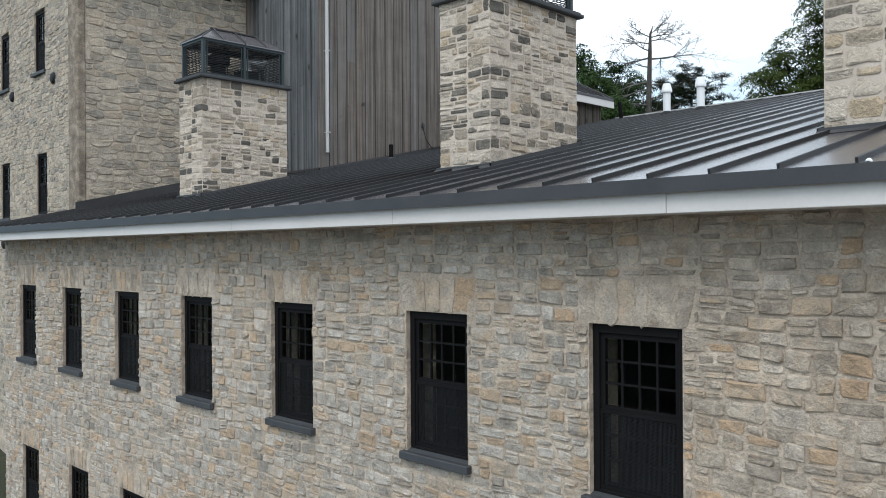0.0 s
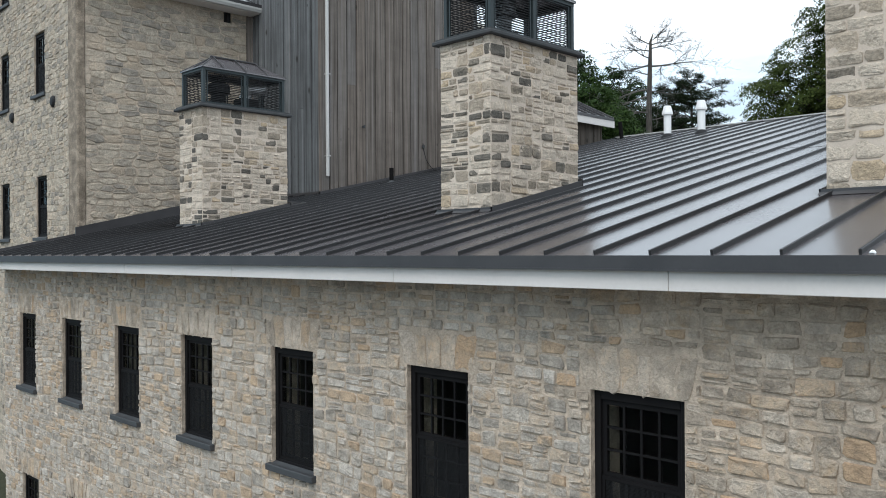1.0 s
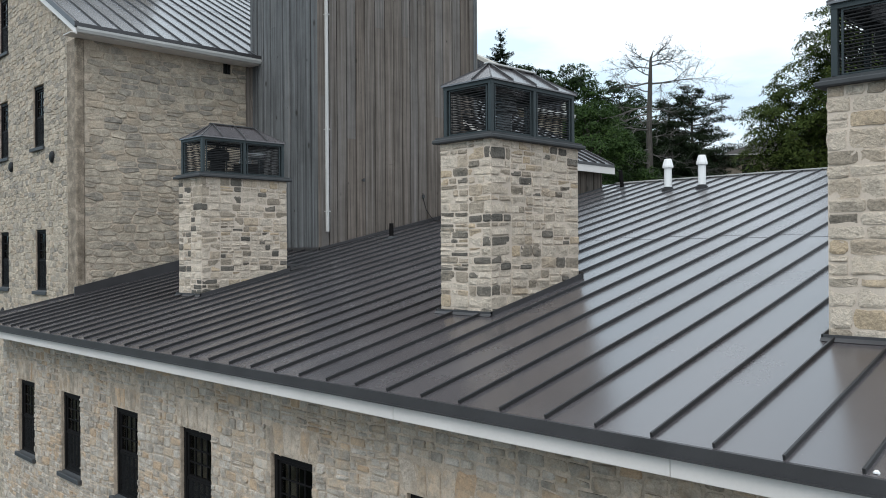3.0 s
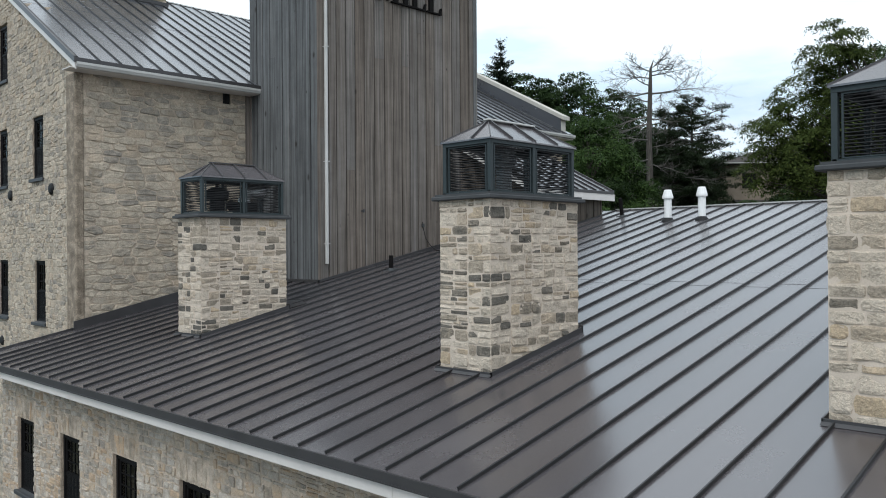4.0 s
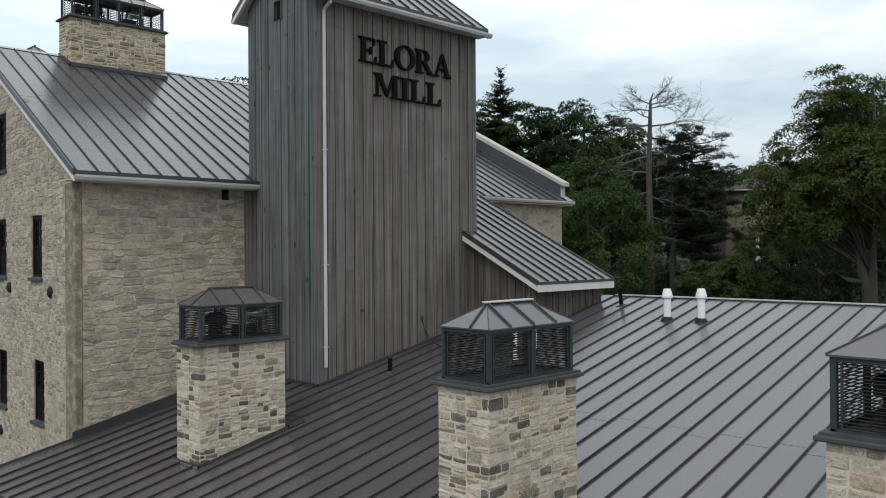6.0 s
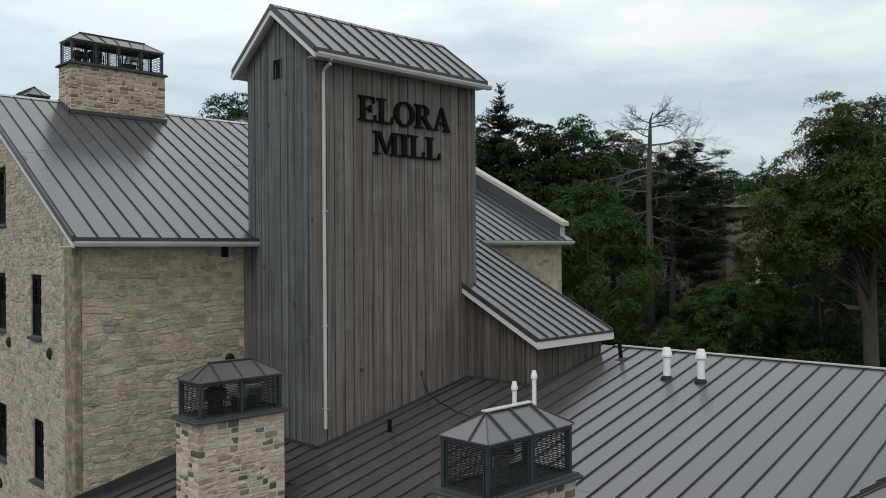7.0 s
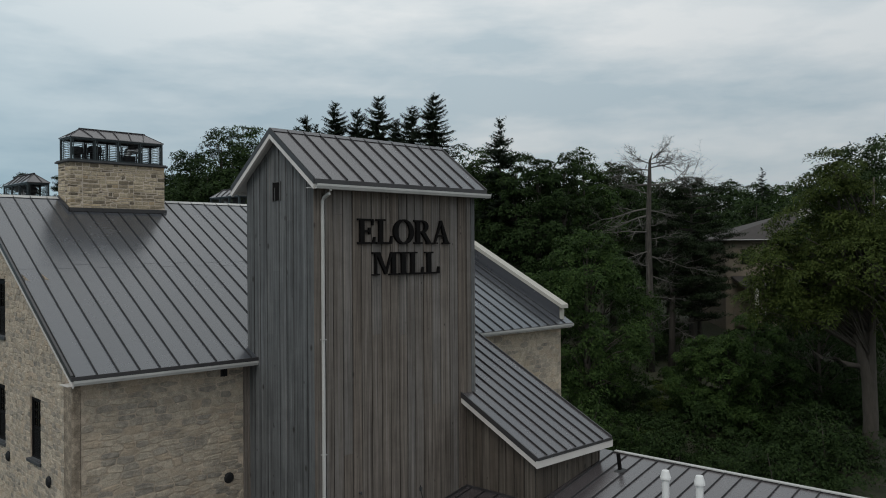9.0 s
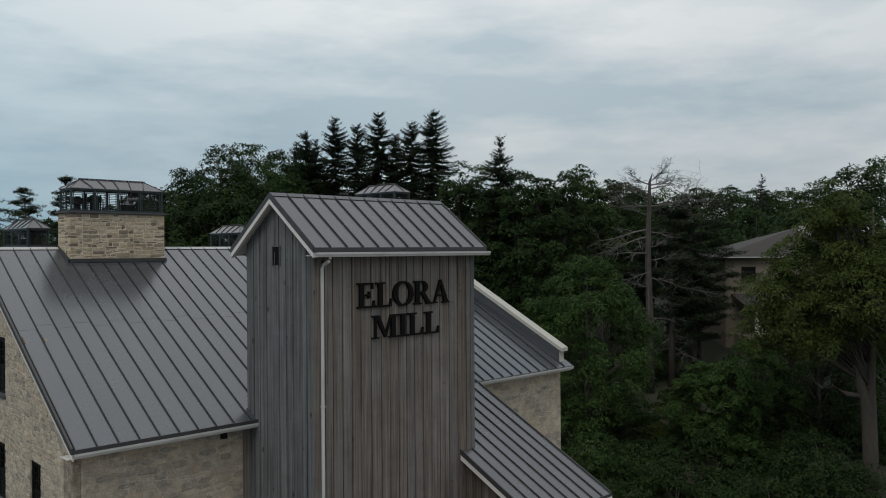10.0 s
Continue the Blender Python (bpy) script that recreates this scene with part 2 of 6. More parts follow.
M_FRAME = material("black_window_paint", [(0.3, (0.0062, 0.0056, 0.0060)), (0.7, (0.0100, 0.0092, 0.0096))], 5, 60, 0.6, bump=0.05, spec=0.12)
M_SILL = material("charcoal_sill", [(0.3, (0.035, 0.038, 0.042)), (0.7, (0.055, 0.058, 0.062))], 4, 50, 0.6, bump=0.15)
M_IRON = material("dark_green_grey_steel", [(0.3, (0.0263, 0.0360, 0.0390)), (0.7, (0.0413, 0.0525, 0.0555))], 5, 60, 0.5, metal=0.1, bump=0.05, spec=0.3)
M_BLACK = material("black_steel", [(0.3, (0.012, 0.012, 0.013)), (0.7, (0.022, 0.022, 0.023))], 6, 50, 0.6, bump=0.1, spec=0.2)
M_LETTER = material("charcoal_letter_metal", [(0.3, (0.006, 0.0055, 0.0055)), (0.7, (0.010, 0.009, 0.009))], 6, 50, 0.8, bump=0.05, spec=0.08)
M_STEEL = material("bright_flue_steel", [(0.3, (0.55, 0.55, 0.55)), (0.7, (0.7, 0.7, 0.7))], 6, 50, 0.34, metal=0.75, bump=0.05)
M_FLUE = material("dull_galvanised_steel", [(0.3, (0.16, 0.165, 0.17)), (0.7, (0.24, 0.245, 0.25))], 5, 40, 0.5, metal=0.7, bump=0.08)
M_PLASTIC = material("white_vent_plastic", [(0.3, (0.74, 0.74, 0.73)), (0.7, (0.82, 0.82, 0.81))], 3, 40, 0.4, bump=0.03)
M_SLATE = material("slate_cap_stone", [(0.3, (0.0480, 0.0504, 0.0528)), (0.7, (0.0720, 0.0744, 0.0768))], 5, 50, 0.8, bump=0.3, spec=0.25)
M_COPING = material("pale_stone_coping", [(0.3, (0.40, 0.38, 0.34)), (0.7, (0.50, 0.48, 0.43))], 3, 50, 0.85, bump=0.3)
M_ROOM = material("dark_room_paint", [(0.3, (0.10, 0.10, 0.10)), (0.7, (0.13, 0.13, 0.13))], 2, 30, 0.9, bump=0)
M_CURTAIN = material("pale_curtain_cloth", [(0.3, (0.42, 0.44, 0.44)), (0.7, (0.52, 0.54, 0.54))], 6, 60, 0.9, bump=0.2)
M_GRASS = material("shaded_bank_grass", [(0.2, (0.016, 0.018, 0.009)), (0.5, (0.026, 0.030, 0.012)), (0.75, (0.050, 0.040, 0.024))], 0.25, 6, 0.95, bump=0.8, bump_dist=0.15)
M_BOUNCE_GROUND = material("pale_bounce_ground", [(0.25, (0.12, 0.11, 0.098)), (0.5, (0.17, 0.157, 0.14)), (0.7, (0.22, 0.203, 0.18))], 1.5, 22, 0.95, bump=1.0, bump_dist=0.05, detail_mix=0.6, mottle=0.35)
M_BARK = material("grey_brown_bark", [(0.2, (0.035, 0.030, 0.025)), (0.7, (0.090, 0.078, 0.066))], 3, 18, 0.95, bump=1.0, bump_dist=0.04, stretch=(3, 3, 0.6))
M_DEAD_BARK = material("peeling_dead_bark", [(0.3, (0.040, 0.034, 0.029)), (0.55, (0.068, 0.060, 0.052)), (0.75, (0.125, 0.112, 0.098))], 2.5, 14, 0.95, bump=1.0, bump_dist=0.05, stretch=(3, 3, 0.5), mottle=0.3)
M_DEAD = material("bleached_dead_wood", [(0.2, (0.055, 0.050, 0.044)), (0.7, (0.150, 0.140, 0.126))], 2, 18, 0.95, bump=1.0, bump_dist=0.03, stretch=(3, 3, 0.6))


def leaf_material(name, dark, mid, light):
    return material(name, [(0.15, dark), (0.5, mid), (0.85, light)], 0.35, 3, 0.6, bump=0, vary=0.5, per="island", leaf=True, spec=0.06)


M_LEAF_MID = leaf_material("maple_leaf", (0.018, 0.035, 0.011), (0.036, 0.066, 0.019), (0.070, 0.110, 0.031))
M_LEAF_LIGHT = leaf_material("walnut_leaf", (0.024, 0.036, 0.010), (0.048, 0.068, 0.017), (0.090, 0.112, 0.030))
M_LEAF_DARK = leaf_material("oak_leaf", (0.012, 0.023, 0.008), (0.022, 0.040, 0.013), (0.042, 0.067, 0.022))
M_NEEDLE = leaf_material("spruce_needle", (0.010, 0.015, 0.010), (0.019, 0.029, 0.017), (0.033, 0.046, 0.026))
M_PINE = leaf_material("pine_needle", (0.012, 0.019, 0.010), (0.022, 0.034, 0.016), (0.038, 0.053, 0.025))


def glass_material():
    m = bpy.data.materials.new("window_glass")
    m.use_nodes = True
    p = m.node_tree.nodes["Principled BSDF"]
    p.inputs["Base Color"].default_value = (0.55, 0.60, 0.60, 1)
    p.inputs["Roughness"].default_value = 0.02
    p.inputs["Transmission Weight"].default_value = 1.0
    p.inputs["IOR"].default_value = 1.12
    return m


M_GLASS = glass_material()
M_SCREEN = material("insect_screen", [(0.3, (0.009, 0.009, 0.010)), (0.7, (0.013, 0.013, 0.014))], 4, 300, 0.6, bump=0.2, bump_dist=0.002)


# ---- building blocks ----
class Mesh:
    """Collects vertices and faces of one part."""

    def __init__(self):
        self.v, self.f = [], []

    def add(self, verts, faces):
        n = len(self.v)
        self.v += [tuple(p) for p in verts]
        self.f += [tuple(i + n for i in q) for q in faces]
        return self

    def box(self, x0, x1, y0, y1, z0, z1, m=None, bevel=0.0):
        if bevel <= 0:
            vs = [(x, y, z) for z in (z0, z1) for x, y in ((x0, y0), (x1, y0), (x1, y1), (x0, y1))]
            fs = [(3, 2, 1, 0), (4, 5, 6, 7), (0, 1, 5, 4), (1, 2, 6, 5), (2, 3, 7, 6), (3, 0, 4, 7)]
        else:
            b = bevel
            ring = [(x0 + b, y0), (x1 - b, y0), (x1, y0 + b), (x1, y1 - b), (x1 - b, y1), (x0 + b, y1), (x0, y1 - b), (x0, y0 + b)]
            inner = [(x0 + b, y0 + b), (x1 - b, y0 + b), (x1 - b, y0 + b), (x1 - b, y1 - b), (x1 - b, y1 - b), (x0 + b, y1 - b), (x0 + b, y1 - b), (x0 + b, y0 + b)]
            cx, cy = (x0 + x1) / 2, (y0 + y1) / 2
            inner = [(min(max(x, x0 + b), x1 - b), min(max(y, y0 + b), y1 - b)) for x, y in ring]
            vs = [(x, y, z0) for x, y in inner] + [(x, y, z0 + b) for x, y in ring] + [(x, y, z1 - b) for x, y in ring] + [(x, y, z1) for x, y in inner]
            fs = [tuple(reversed(range(8)))] + [tuple(range(24, 32))]
            for k in range(3):
                for i in range(8):
                    j = (i + 1) % 8
                    fs.append((k * 8 + i, k * 8 + j, k * 8 + 8 + j, k * 8 + 8 + i))
        if m:
            vs = [m @ Vector(p) for p in vs]
        return self.add(vs, fs)

    def prism(self, outline, a, b):
        """A polygon of 3D points swept by the vector b - a."""
        n = len(outline)
        d = Vector(b) - Vector(a)
        o = [Vector(p) + Vector(a) for p in outline]
        self.add(o + [p + d for p in o], [tuple(reversed(range(n))), tuple(range(n, 2 * n))] + [(i, (i + 1) % n, n + (i + 1) % n, n + i) for i in range(n)])
        return self

    def tube(self, pts, radii, sides=8):
        pts = [Vector(p) for p in pts]
        if isinstance(radii, (int, float)):
            radii = [radii] * len(pts)
        vs, fs = [], []
        for i, (p, r) in enumerate(zip(pts, radii)):
            d = (pts[min(i + 1, len(pts) - 1)] - pts[max(i - 1, 0)]).normalized()
            a = d.orthogonal().normalized() if abs(d.z) < 0.95 else (Vector((1, 0, 0)) - d * d.x).normalized()
            b = d.cross(a)
            vs += [p + (a * math.cos(k * math.tau / sides) + b * math.sin(k * math.tau / sides)) * r for k in range(sides)]
        for i in range(len(pts) - 1):
            for k in range(sides):
                j = (k + 1) % sides
                fs.append((i * sides + k, i * sides + j, (i + 1) * sides + j, (i + 1) * sides + k))
        fs += [tuple(reversed(range(sides))), tuple(range((len(pts) - 1) * sides, len(pts) * sides))]
        return self.add(vs, fs)

    def mesh(self, name, smooth=False):
        me = bpy.data.meshes.new(name)
        me.from_pydata(self.v, [], self.f)
        me.validate()
        if smooth:
            me.shade_smooth()
        return me


def part(name, shape, mat, parent=None, label="", smooth=False, m=None):
    """Links a shape as one mesh object, under a thing or a part if parent is given."""
    me = shape.mesh(name, smooth) if isinstance(shape, Mesh) else shape
    if not me.materials:
        me.materials.append(mat)
    ob = new(name, me)
    if parent:
        ob.parent = parent
    if m:
        ob.matrix_basis = m
    if label:
        ob["label"] = label
    return ob


def thing(name, at=(0, 0, 0), label="", category="", group="", kind=""):
    ob = new(name)
    ob.empty_display_size = 0.3
    ob.location = at
    return tagged(ob, label, category, group, kind)


def box(*a, **k):
    return Mesh().box(*a, **k)


def wall_mesh(u0, u1, v0, v1, holes, place, thick, top=None):
    """A wall in its own plane (u along, v up) with holes through it; place(u, v, d) gives the world point, d inwards. top: v of the top edge at u."""
    us = sorted({u0, u1, *(h[0] for h in holes), *(h[1] for h in holes)})
    vs = sorted({v0, v1, *(h[2] for h in holes), *(h[3] for h in holes)})
    us, vs = [u for u in us if u0 <= u <= u1], [v for v in vs if v0 <= v <= v1]

    def solid(i, j):
        if not (0 <= i < len(us) - 1 and 0 <= j < len(vs) - 1):
            return False
        u, v = (us[i] + us[i + 1]) / 2, (vs[j] + vs[j + 1]) / 2
        return not any(h[0] < u < h[1] and h[2] < v < h[3] for h in holes)

    s = Mesh()
    for i in range(len(us) - 1):
        for j in range(len(vs) - 1):
            if not solid(i, j):
                continue
            a, b, c, d = us[i], us[i + 1], vs[j], vs[j + 1]
            for dep, order in ((0, 1), (thick, -1)):
                s.add([place(*q, dep) for q in ((a, c), (b, c), (b, d), (a, d))], [(0, 1, 2, 3)[::order]])
            for di, dj, q in ((-1, 0, ((a, c), (a, d))), (1, 0, ((b, d), (b, c))), (0, -1, ((b, c), (a, c))), (0, 1, ((a, d), (b, d)))):
                if not solid(i + di, j + dj):
                    s.add([place(*q[0], 0), place(*q[1], 0), place(*q[1], thick), place(*q[0], thick)], [(0, 1, 2, 3)])
    return s


def stone_shape(rng, a, b, c, d, place, proud, joint, warp, soft=0.24):
    """One hewn stone in the rectangle a..b by c..d of a wall, standing proud of the mortar."""
    a, b, c, d = a + joint / 2, b - joint / 2, c + joint / 2, d - joint / 2
    w, h = b - a, d - c
    k = min(w, h)
    j = lambda s: rng.uniform(-s, s)
    cut = lambda: rng.uniform(0.03, soft) * k
    ring = [(a + cut(), c), ((a + b) / 2 + j(w * 0.2), c + j(0.10) * h), (b - cut(), c), (b, c + cut()), (b + j(0.09) * k, (c + d) / 2 + j(h * 0.15)), (b, d - cut()),
            (b - cut(), d), ((a + b) / 2 + j(w * 0.2), d + j(0.10) * h), (a + cut(), d), (a, d - cut()), (a + j(0.09) * k, (c + d) / 2 + j(h * 0.15)), (a, c + cut())]
    um, vm = (a + b) / 2, (c + d) / 2
    n = len(ring)
    tu, tv = j(0.016), j(0.018)
    lift = lambda u, v: tu * (u - um) / w + tv * (v - vm) / h

    def loop(shrink, out, rough):
        return [place(*warp(um + (u - um) * shrink, vm + (v - vm) * shrink), -out * rng.uniform(1 - rough, 1 + rough) - lift(u, v) * min(1.0, out / proud)) for u, v in ring]

    edge = 1 - min(0.10, 0.006 / k)
    vs = [place(*warp(u, v), 0.012) for u, v in ring] + loop(edge, proud * 0.62, 0.25) + loop(edge * rng.uniform(0.62, 0.74), proud, 0.32)
    vs.append(place(*warp(um + j(w * 0.12), vm + j(h * 0.12)), -proud * rng.uniform(0.85, 1.3)))
    fs = [(r * n + i, r * n + (i + 1) % n, (r + 1) * n + (i + 1) % n, (r + 1) * n + i) for r in (0, 1) for i in range(n)] + [(2 * n + i, 2 * n + (i + 1) % n, 3 * n) for i in range(n)]
    return Mesh().add(vs, fs)


def trimmed(poly, px, py, nx, ny):
    """The part of a convex polygon on the side of the line through p that lies against the normal n."""
    out = []
    for (ax, ay), (bx, by) in zip(poly, poly[1:] + poly[:1]):
        da, db = (ax - px) * nx + (ay - py) * ny, (bx - px) * nx + (by - py) * ny
        if da <= 0:
            out.append((ax, ay))
        if da * db < 0:
            t = da / (da - db)
            out.append((ax + (bx - ax) * t, ay + (by - ay) * t))
    return out


def rubble(rng, u0, u1, v0, v1, holes, row, step, squash=2.5):
    """Outlines of a random rubble wall in rough courses, kept inside the rectangle and out of the holes."""
    inside = lambda u, v: any(h[0] < u < h[1] and h[2] < v < h[3] for h in holes)
    seeds, v = [], v0 - row
    while v < v1 + row:
        h = row * rng.uniform(0.55, 1.5)
        u = u0 - step * rng.uniform(0.5, 1.5)
        while u < u1 + step:
            w = step * rng.uniform(0.45, 1.65)
            p = (u + w / 2, v + h / 2 + h * rng.uniform(-0.06, 0.06) + 0.4 * row * noise.noise((u * 0.9, v * 1.2, 3.7)))
            if not inside(*p):
                seeds.append(p)
                if h > row and w > step * 0.8 and rng.random() < 0.35:
                    seeds[-1] = (p[0], p[1] - h * 0.25)
                    seeds.append((p[0] + w * rng.uniform(-0.1, 0.1), p[1] + h * 0.25))
            u += w
        v += h
    near = {}
    for p in seeds:
        near.setdefault((int(p[0] // step), int(p[1] // step)), []).append(p)
    cells = []
    for u, v in seeds:
        if not (u0 - 0.02 < u < u1 + 0.02 and v0 - 0.02 < v < v1 + 0.02):
            continue
        r = step * 1.3
        poly = [(u - r, v - r), (u + r, v - r), (u + r, v + r), (u - r, v + r)]
        gi, gj = int(u // step), int(v // step)
        for i in range(gi - 2, gi + 3):
            for j in range(gj - 2, gj + 3):
                for a, b in near.get((i, j), ()):
                    if (a, b) != (u, v) and poly:
                        poly = trimmed(poly, (u + a) / 2, (v + b) / 2, a - u, (b - v) * squash * squash)
        for px, py, nx, ny in ((u0, 0, -1, 0), (u1, 0, 1, 0), (0, v0, 0, -1), (0, v1, 0, 1)):
            poly = trimmed(poly, px, py, nx, ny) if poly else poly
        for a, b, c, d in holes:
            if poly and min(p[0] for p in poly) < b and max(p[0] for p in poly) > a and min(p[1] for p in poly) < d and max(p[1] for p in poly) > c:
                gap, px, py, nx, ny = max((a - u, a, 0, 1, 0), (u - b, b, 0, -1, 0), (c - v, 0, c, 0, 1), (v - d, 0, d, 0, -1))
                poly = trimmed(poly, px, py, nx, ny)
        if len(poly) > 2 and max(p[0] for p in poly) - min(p[0] for p in poly) > 0.05 and max(p[1] for p in poly) - min(p[1] for p in poly) > 0.04:
            cells.append(poly)
    return cells


def coursed(rng, u0, u1, v0, v1, holes, tallest, longest):
    """Outlines of roughly squared rubble in broken, wandering courses, kept out of the holes."""
    bend = lambda u, v: (u + 0.02 * noise.noise((u * 1.7, v * 1.3, 8.1)), min(v1, v + 0.05 * noise.noise((u * 0.8, v * 1.4, 1.3))))
    j = lambda: rng.uniform(-0.014, 0.014)
    cells, v = [], v0
    while v < v1 - 0.01:
        h = rng.uniform(1.3, 2.4) * tallest
        if v1 - v - h < tallest * 0.7:
            h = v1 - v
        u = u0
        while u < u1 - 0.01:
            w = rng.uniform(0.9, 2.4) * longest
            if u1 - u - w < 0.12:
                w = u1 - u
            for a, b, lo, hi in split_ashlar(rng, u, u + w, v, v + h, tallest, longest):
                poly = [bend(p + j(), q + j()) for p, q in ((a, lo), (b, lo), (b, hi), (a, hi))]
                cu, cv = (a + b) / 2, (lo + hi) / 2
                for ha, hb, hc, hd in holes:
                    if poly and min(p[0] for p in poly) < hb and max(p[0] for p in poly) > ha and min(p[1] for p in poly) < hd and max(p[1] for p in poly) > hc:
                        poly = trimmed(poly, *max((ha - cu, ha, 0, 1, 0), (cu - hb, hb, 0, -1, 0), (hc - cv, 0, hc, 0, 1), (cv - hd, 0, hd, 0, -1))[1:])
                if len(poly) > 2 and max(p[0] for p in poly) - min(p[0] for p in poly) > 0.05 and max(p[1] for p in poly) - min(p[1] for p in poly) > 0.04:
                    cells.append(poly)
            u += w
        v += h
    return cells


def rubble_stone(rng, poly, place, proud, joint):
    """One rough stone over a convex outline, with worn corners and an uneven face."""
    um, vm = sum(p[0] for p in poly) / len(poly), sum(p[1] for p in poly) / len(poly)
    w, h = max(p[0] for p in poly) - min(p[0] for p in poly), max(p[1] for p in poly) - min(p[1] for p in poly)
    k = min(w, h)
    su, sv = max(0.5, 1 - joint / w), max(0.5, 1 - joint / h)
    poly = [(um + (u - um) * su, vm + (v - vm) * sv) for u, v in poly]
    ring = []
    for (au, av), (bu, bv), (cu, cv) in zip(poly[-1:] + poly[:-1], poly, poly[1:] + poly[:1]):
        for qu, qv in ((au, av), (cu, cv)):
            d = math.hypot(qu - bu, qv - bv)
            t = min(0.40, rng.uniform(0.04, 0.18) * k / max(d, 0.01))
            ring.append((bu + (qu - bu) * t + rng.uniform(-0.05, 0.05) * k, bv + (qv - bv) * t + rng.uniform(-0.05, 0.05) * k))
    n = len(ring)
    tu, tv = rng.uniform(-0.010, 0.010), rng.uniform(-0.012, 0.012)
    lift = lambda u, v: tu * (u - um) / w + tv * (v - vm) / h

    def loop(shrink, out, rough):
        return [place(um + (u - um) * shrink, vm + (v - vm) * shrink, -out * rng.uniform(1 - rough, 1 + rough) - lift(u, v) * min(1.0, out / proud)) for u, v in ring]

    vs = [place(u, v, 0.012) for u, v in ring] + loop(1 - min(0.12, 0.007 / k), proud * 0.6, 0.5) + loop(rng.uniform(0.72, 0.86), proud, 0.35)
    vs.append(place(um + rng.uniform(-0.12, 0.12) * w, vm + rng.uniform(-0.12, 0.12) * h, -proud * rng.uniform(0.7, 1.2)))
    return Mesh().add(vs, [(r * n + i, r * n + (i + 1) % n, (r + 1) * n + (i + 1) % n, (r + 1) * n + i) for r in (0, 1) for i in range(n)] + [(2 * n + i, 2 * n + (i + 1) % n, 3 * n) for i in range(n)])


def rubble_pieces(rng, cells, place, parent, mat, mat_far, proud, joint, near, limit=300):
    """The stones nearest by near(u, v) as parts of their own, the rest joined."""
    cells = sorted(cells, key=lambda c: near(c[0][0], c[0][1]))
    rest = Mesh()
    for i, c in enumerate(cells):
        s = rubble_stone(rng, c, place, rng.uniform(*proud), joint * rng.uniform(0.6, 1.5))
        if i < limit:
            part("stone", s, mat, parent)
        else:
            rest.add(s.v, s.f)
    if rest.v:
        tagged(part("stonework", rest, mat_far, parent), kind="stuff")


def clear_of(holes, amp, reach):
    """A warp that makes courses wander, fading towards openings."""
    def warp(u, v):
        d = min([reach] + [max(h[0] - u, u - h[1], h[2] - v, v - h[3], 0) for h in holes])
        k = amp * d / reach
        return (u + k * 0.6 * noise.noise((u * 1.3, v * 1.3, 7.1)), v + k * (noise.noise((u * 0.7, v * 0.9, 1.3)) + 0.5 * noise.noise((u * 2.1, v * 2.1, 4.4))))
    return warp


# ---- ground ----
def ground_level(x, y):
    s = (x + y) / math.sqrt(2)
    stops = [(-400, 0.0), (14, 0.0), (24, 3.5), (34, 6.2), (44, 7.2), (65, 9.4), (80, 11.4), (110, 13.0), (180, 16.0), (400, 20.0), (2000, 20.0)]
    for (a, p), (b, q) in zip(stops, stops[1:]):
        if s <= b:
            k = max(0.0, (s - a) / (b - a))
            return p + (q - p) * k * k * (3 - 2 * k) if b < 100 else p + (q - p) * k
    return 20.0


def build_ground():
    steps = sorted({*range(-60, 140, 3), *range(-1500, -60, 120), *range(140, 1700, 120)})
    n = len(steps)
    vs = []
    for y in steps:
        for x in steps:
            near = 1.0 if -60 < x < 140 and -60 < y < 140 else 0.0
            vs.append((x, y, ground_level(x, y) + near * 0.35 * noise.noise((x * 0.15, y * 0.15, 0.0)) * (1 if x + y > 50 else 0)))
    fs = [(j * n + i, j * n + i + 1, (j + 1) * n + i + 1, (j + 1) * n + i) for j in range(n - 1) for i in range(n - 1)]
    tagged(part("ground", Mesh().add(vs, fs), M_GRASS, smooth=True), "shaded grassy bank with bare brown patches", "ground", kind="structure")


build_ground()
# unseen pale sheet, added to bounce light up the wall and under the eave
tagged(part("pavement", Mesh().prism([(-30, -34, 0), (5.9, -34, 0), (5.9, 12.5, 0), (-12, 30, 0), (-30, 30, 0)], (0, 0, -0.2), (0, 0, 0.03)), M_BOUNCE_GROUND), "unseen pale ground sheet added to bounce light onto the wing", "pavement", kind="structure")

# ---- the long wing: plan ----
WALL_X, ROOF_SLOPE, WING_N, WING_S = 6.0, 0.2126, 19.45, -9.0
EAVE_X, RIDGE_X = 5.46, 21.2


TURN_Y = 0.0392  # drift of the wing's seams along the eave, metres a metre


def roof_z(x):
    return G + 1.08 + ROOF_SLOPE * (x - 8.04)


def west(u, v, d):
    return (WALL_X + d, u, v)


WIN_Y = [3.815, 6.18, 8.765, 11.155, 13.46, 15.76, 18.03]
LOW_Y = [13.3, 15.5, 17.92]
WIN_W, WIN_H = 0.90, 1.50
TOP_UP, TOP_LOW = G - 0.64, G - 3.92
holes = [(y - WIN_W / 2, y + WIN_W / 2, TOP_UP - WIN_H, TOP_UP) for y in WIN_Y] + [(y - WIN_W / 2, y + WIN_W / 2, TOP_LOW - WIN_H, TOP_LOW) for y in LOW_Y]
wall_west = part("wall_west", wall_mesh(WING_S, WING_N - 0.05, 0.0, G + 0.42, holes, west, 0.45), M_MORTAR)
tagged(wall_west, "buff and grey rubble limestone wall with wide mortar joints", "wall", kind="structure")
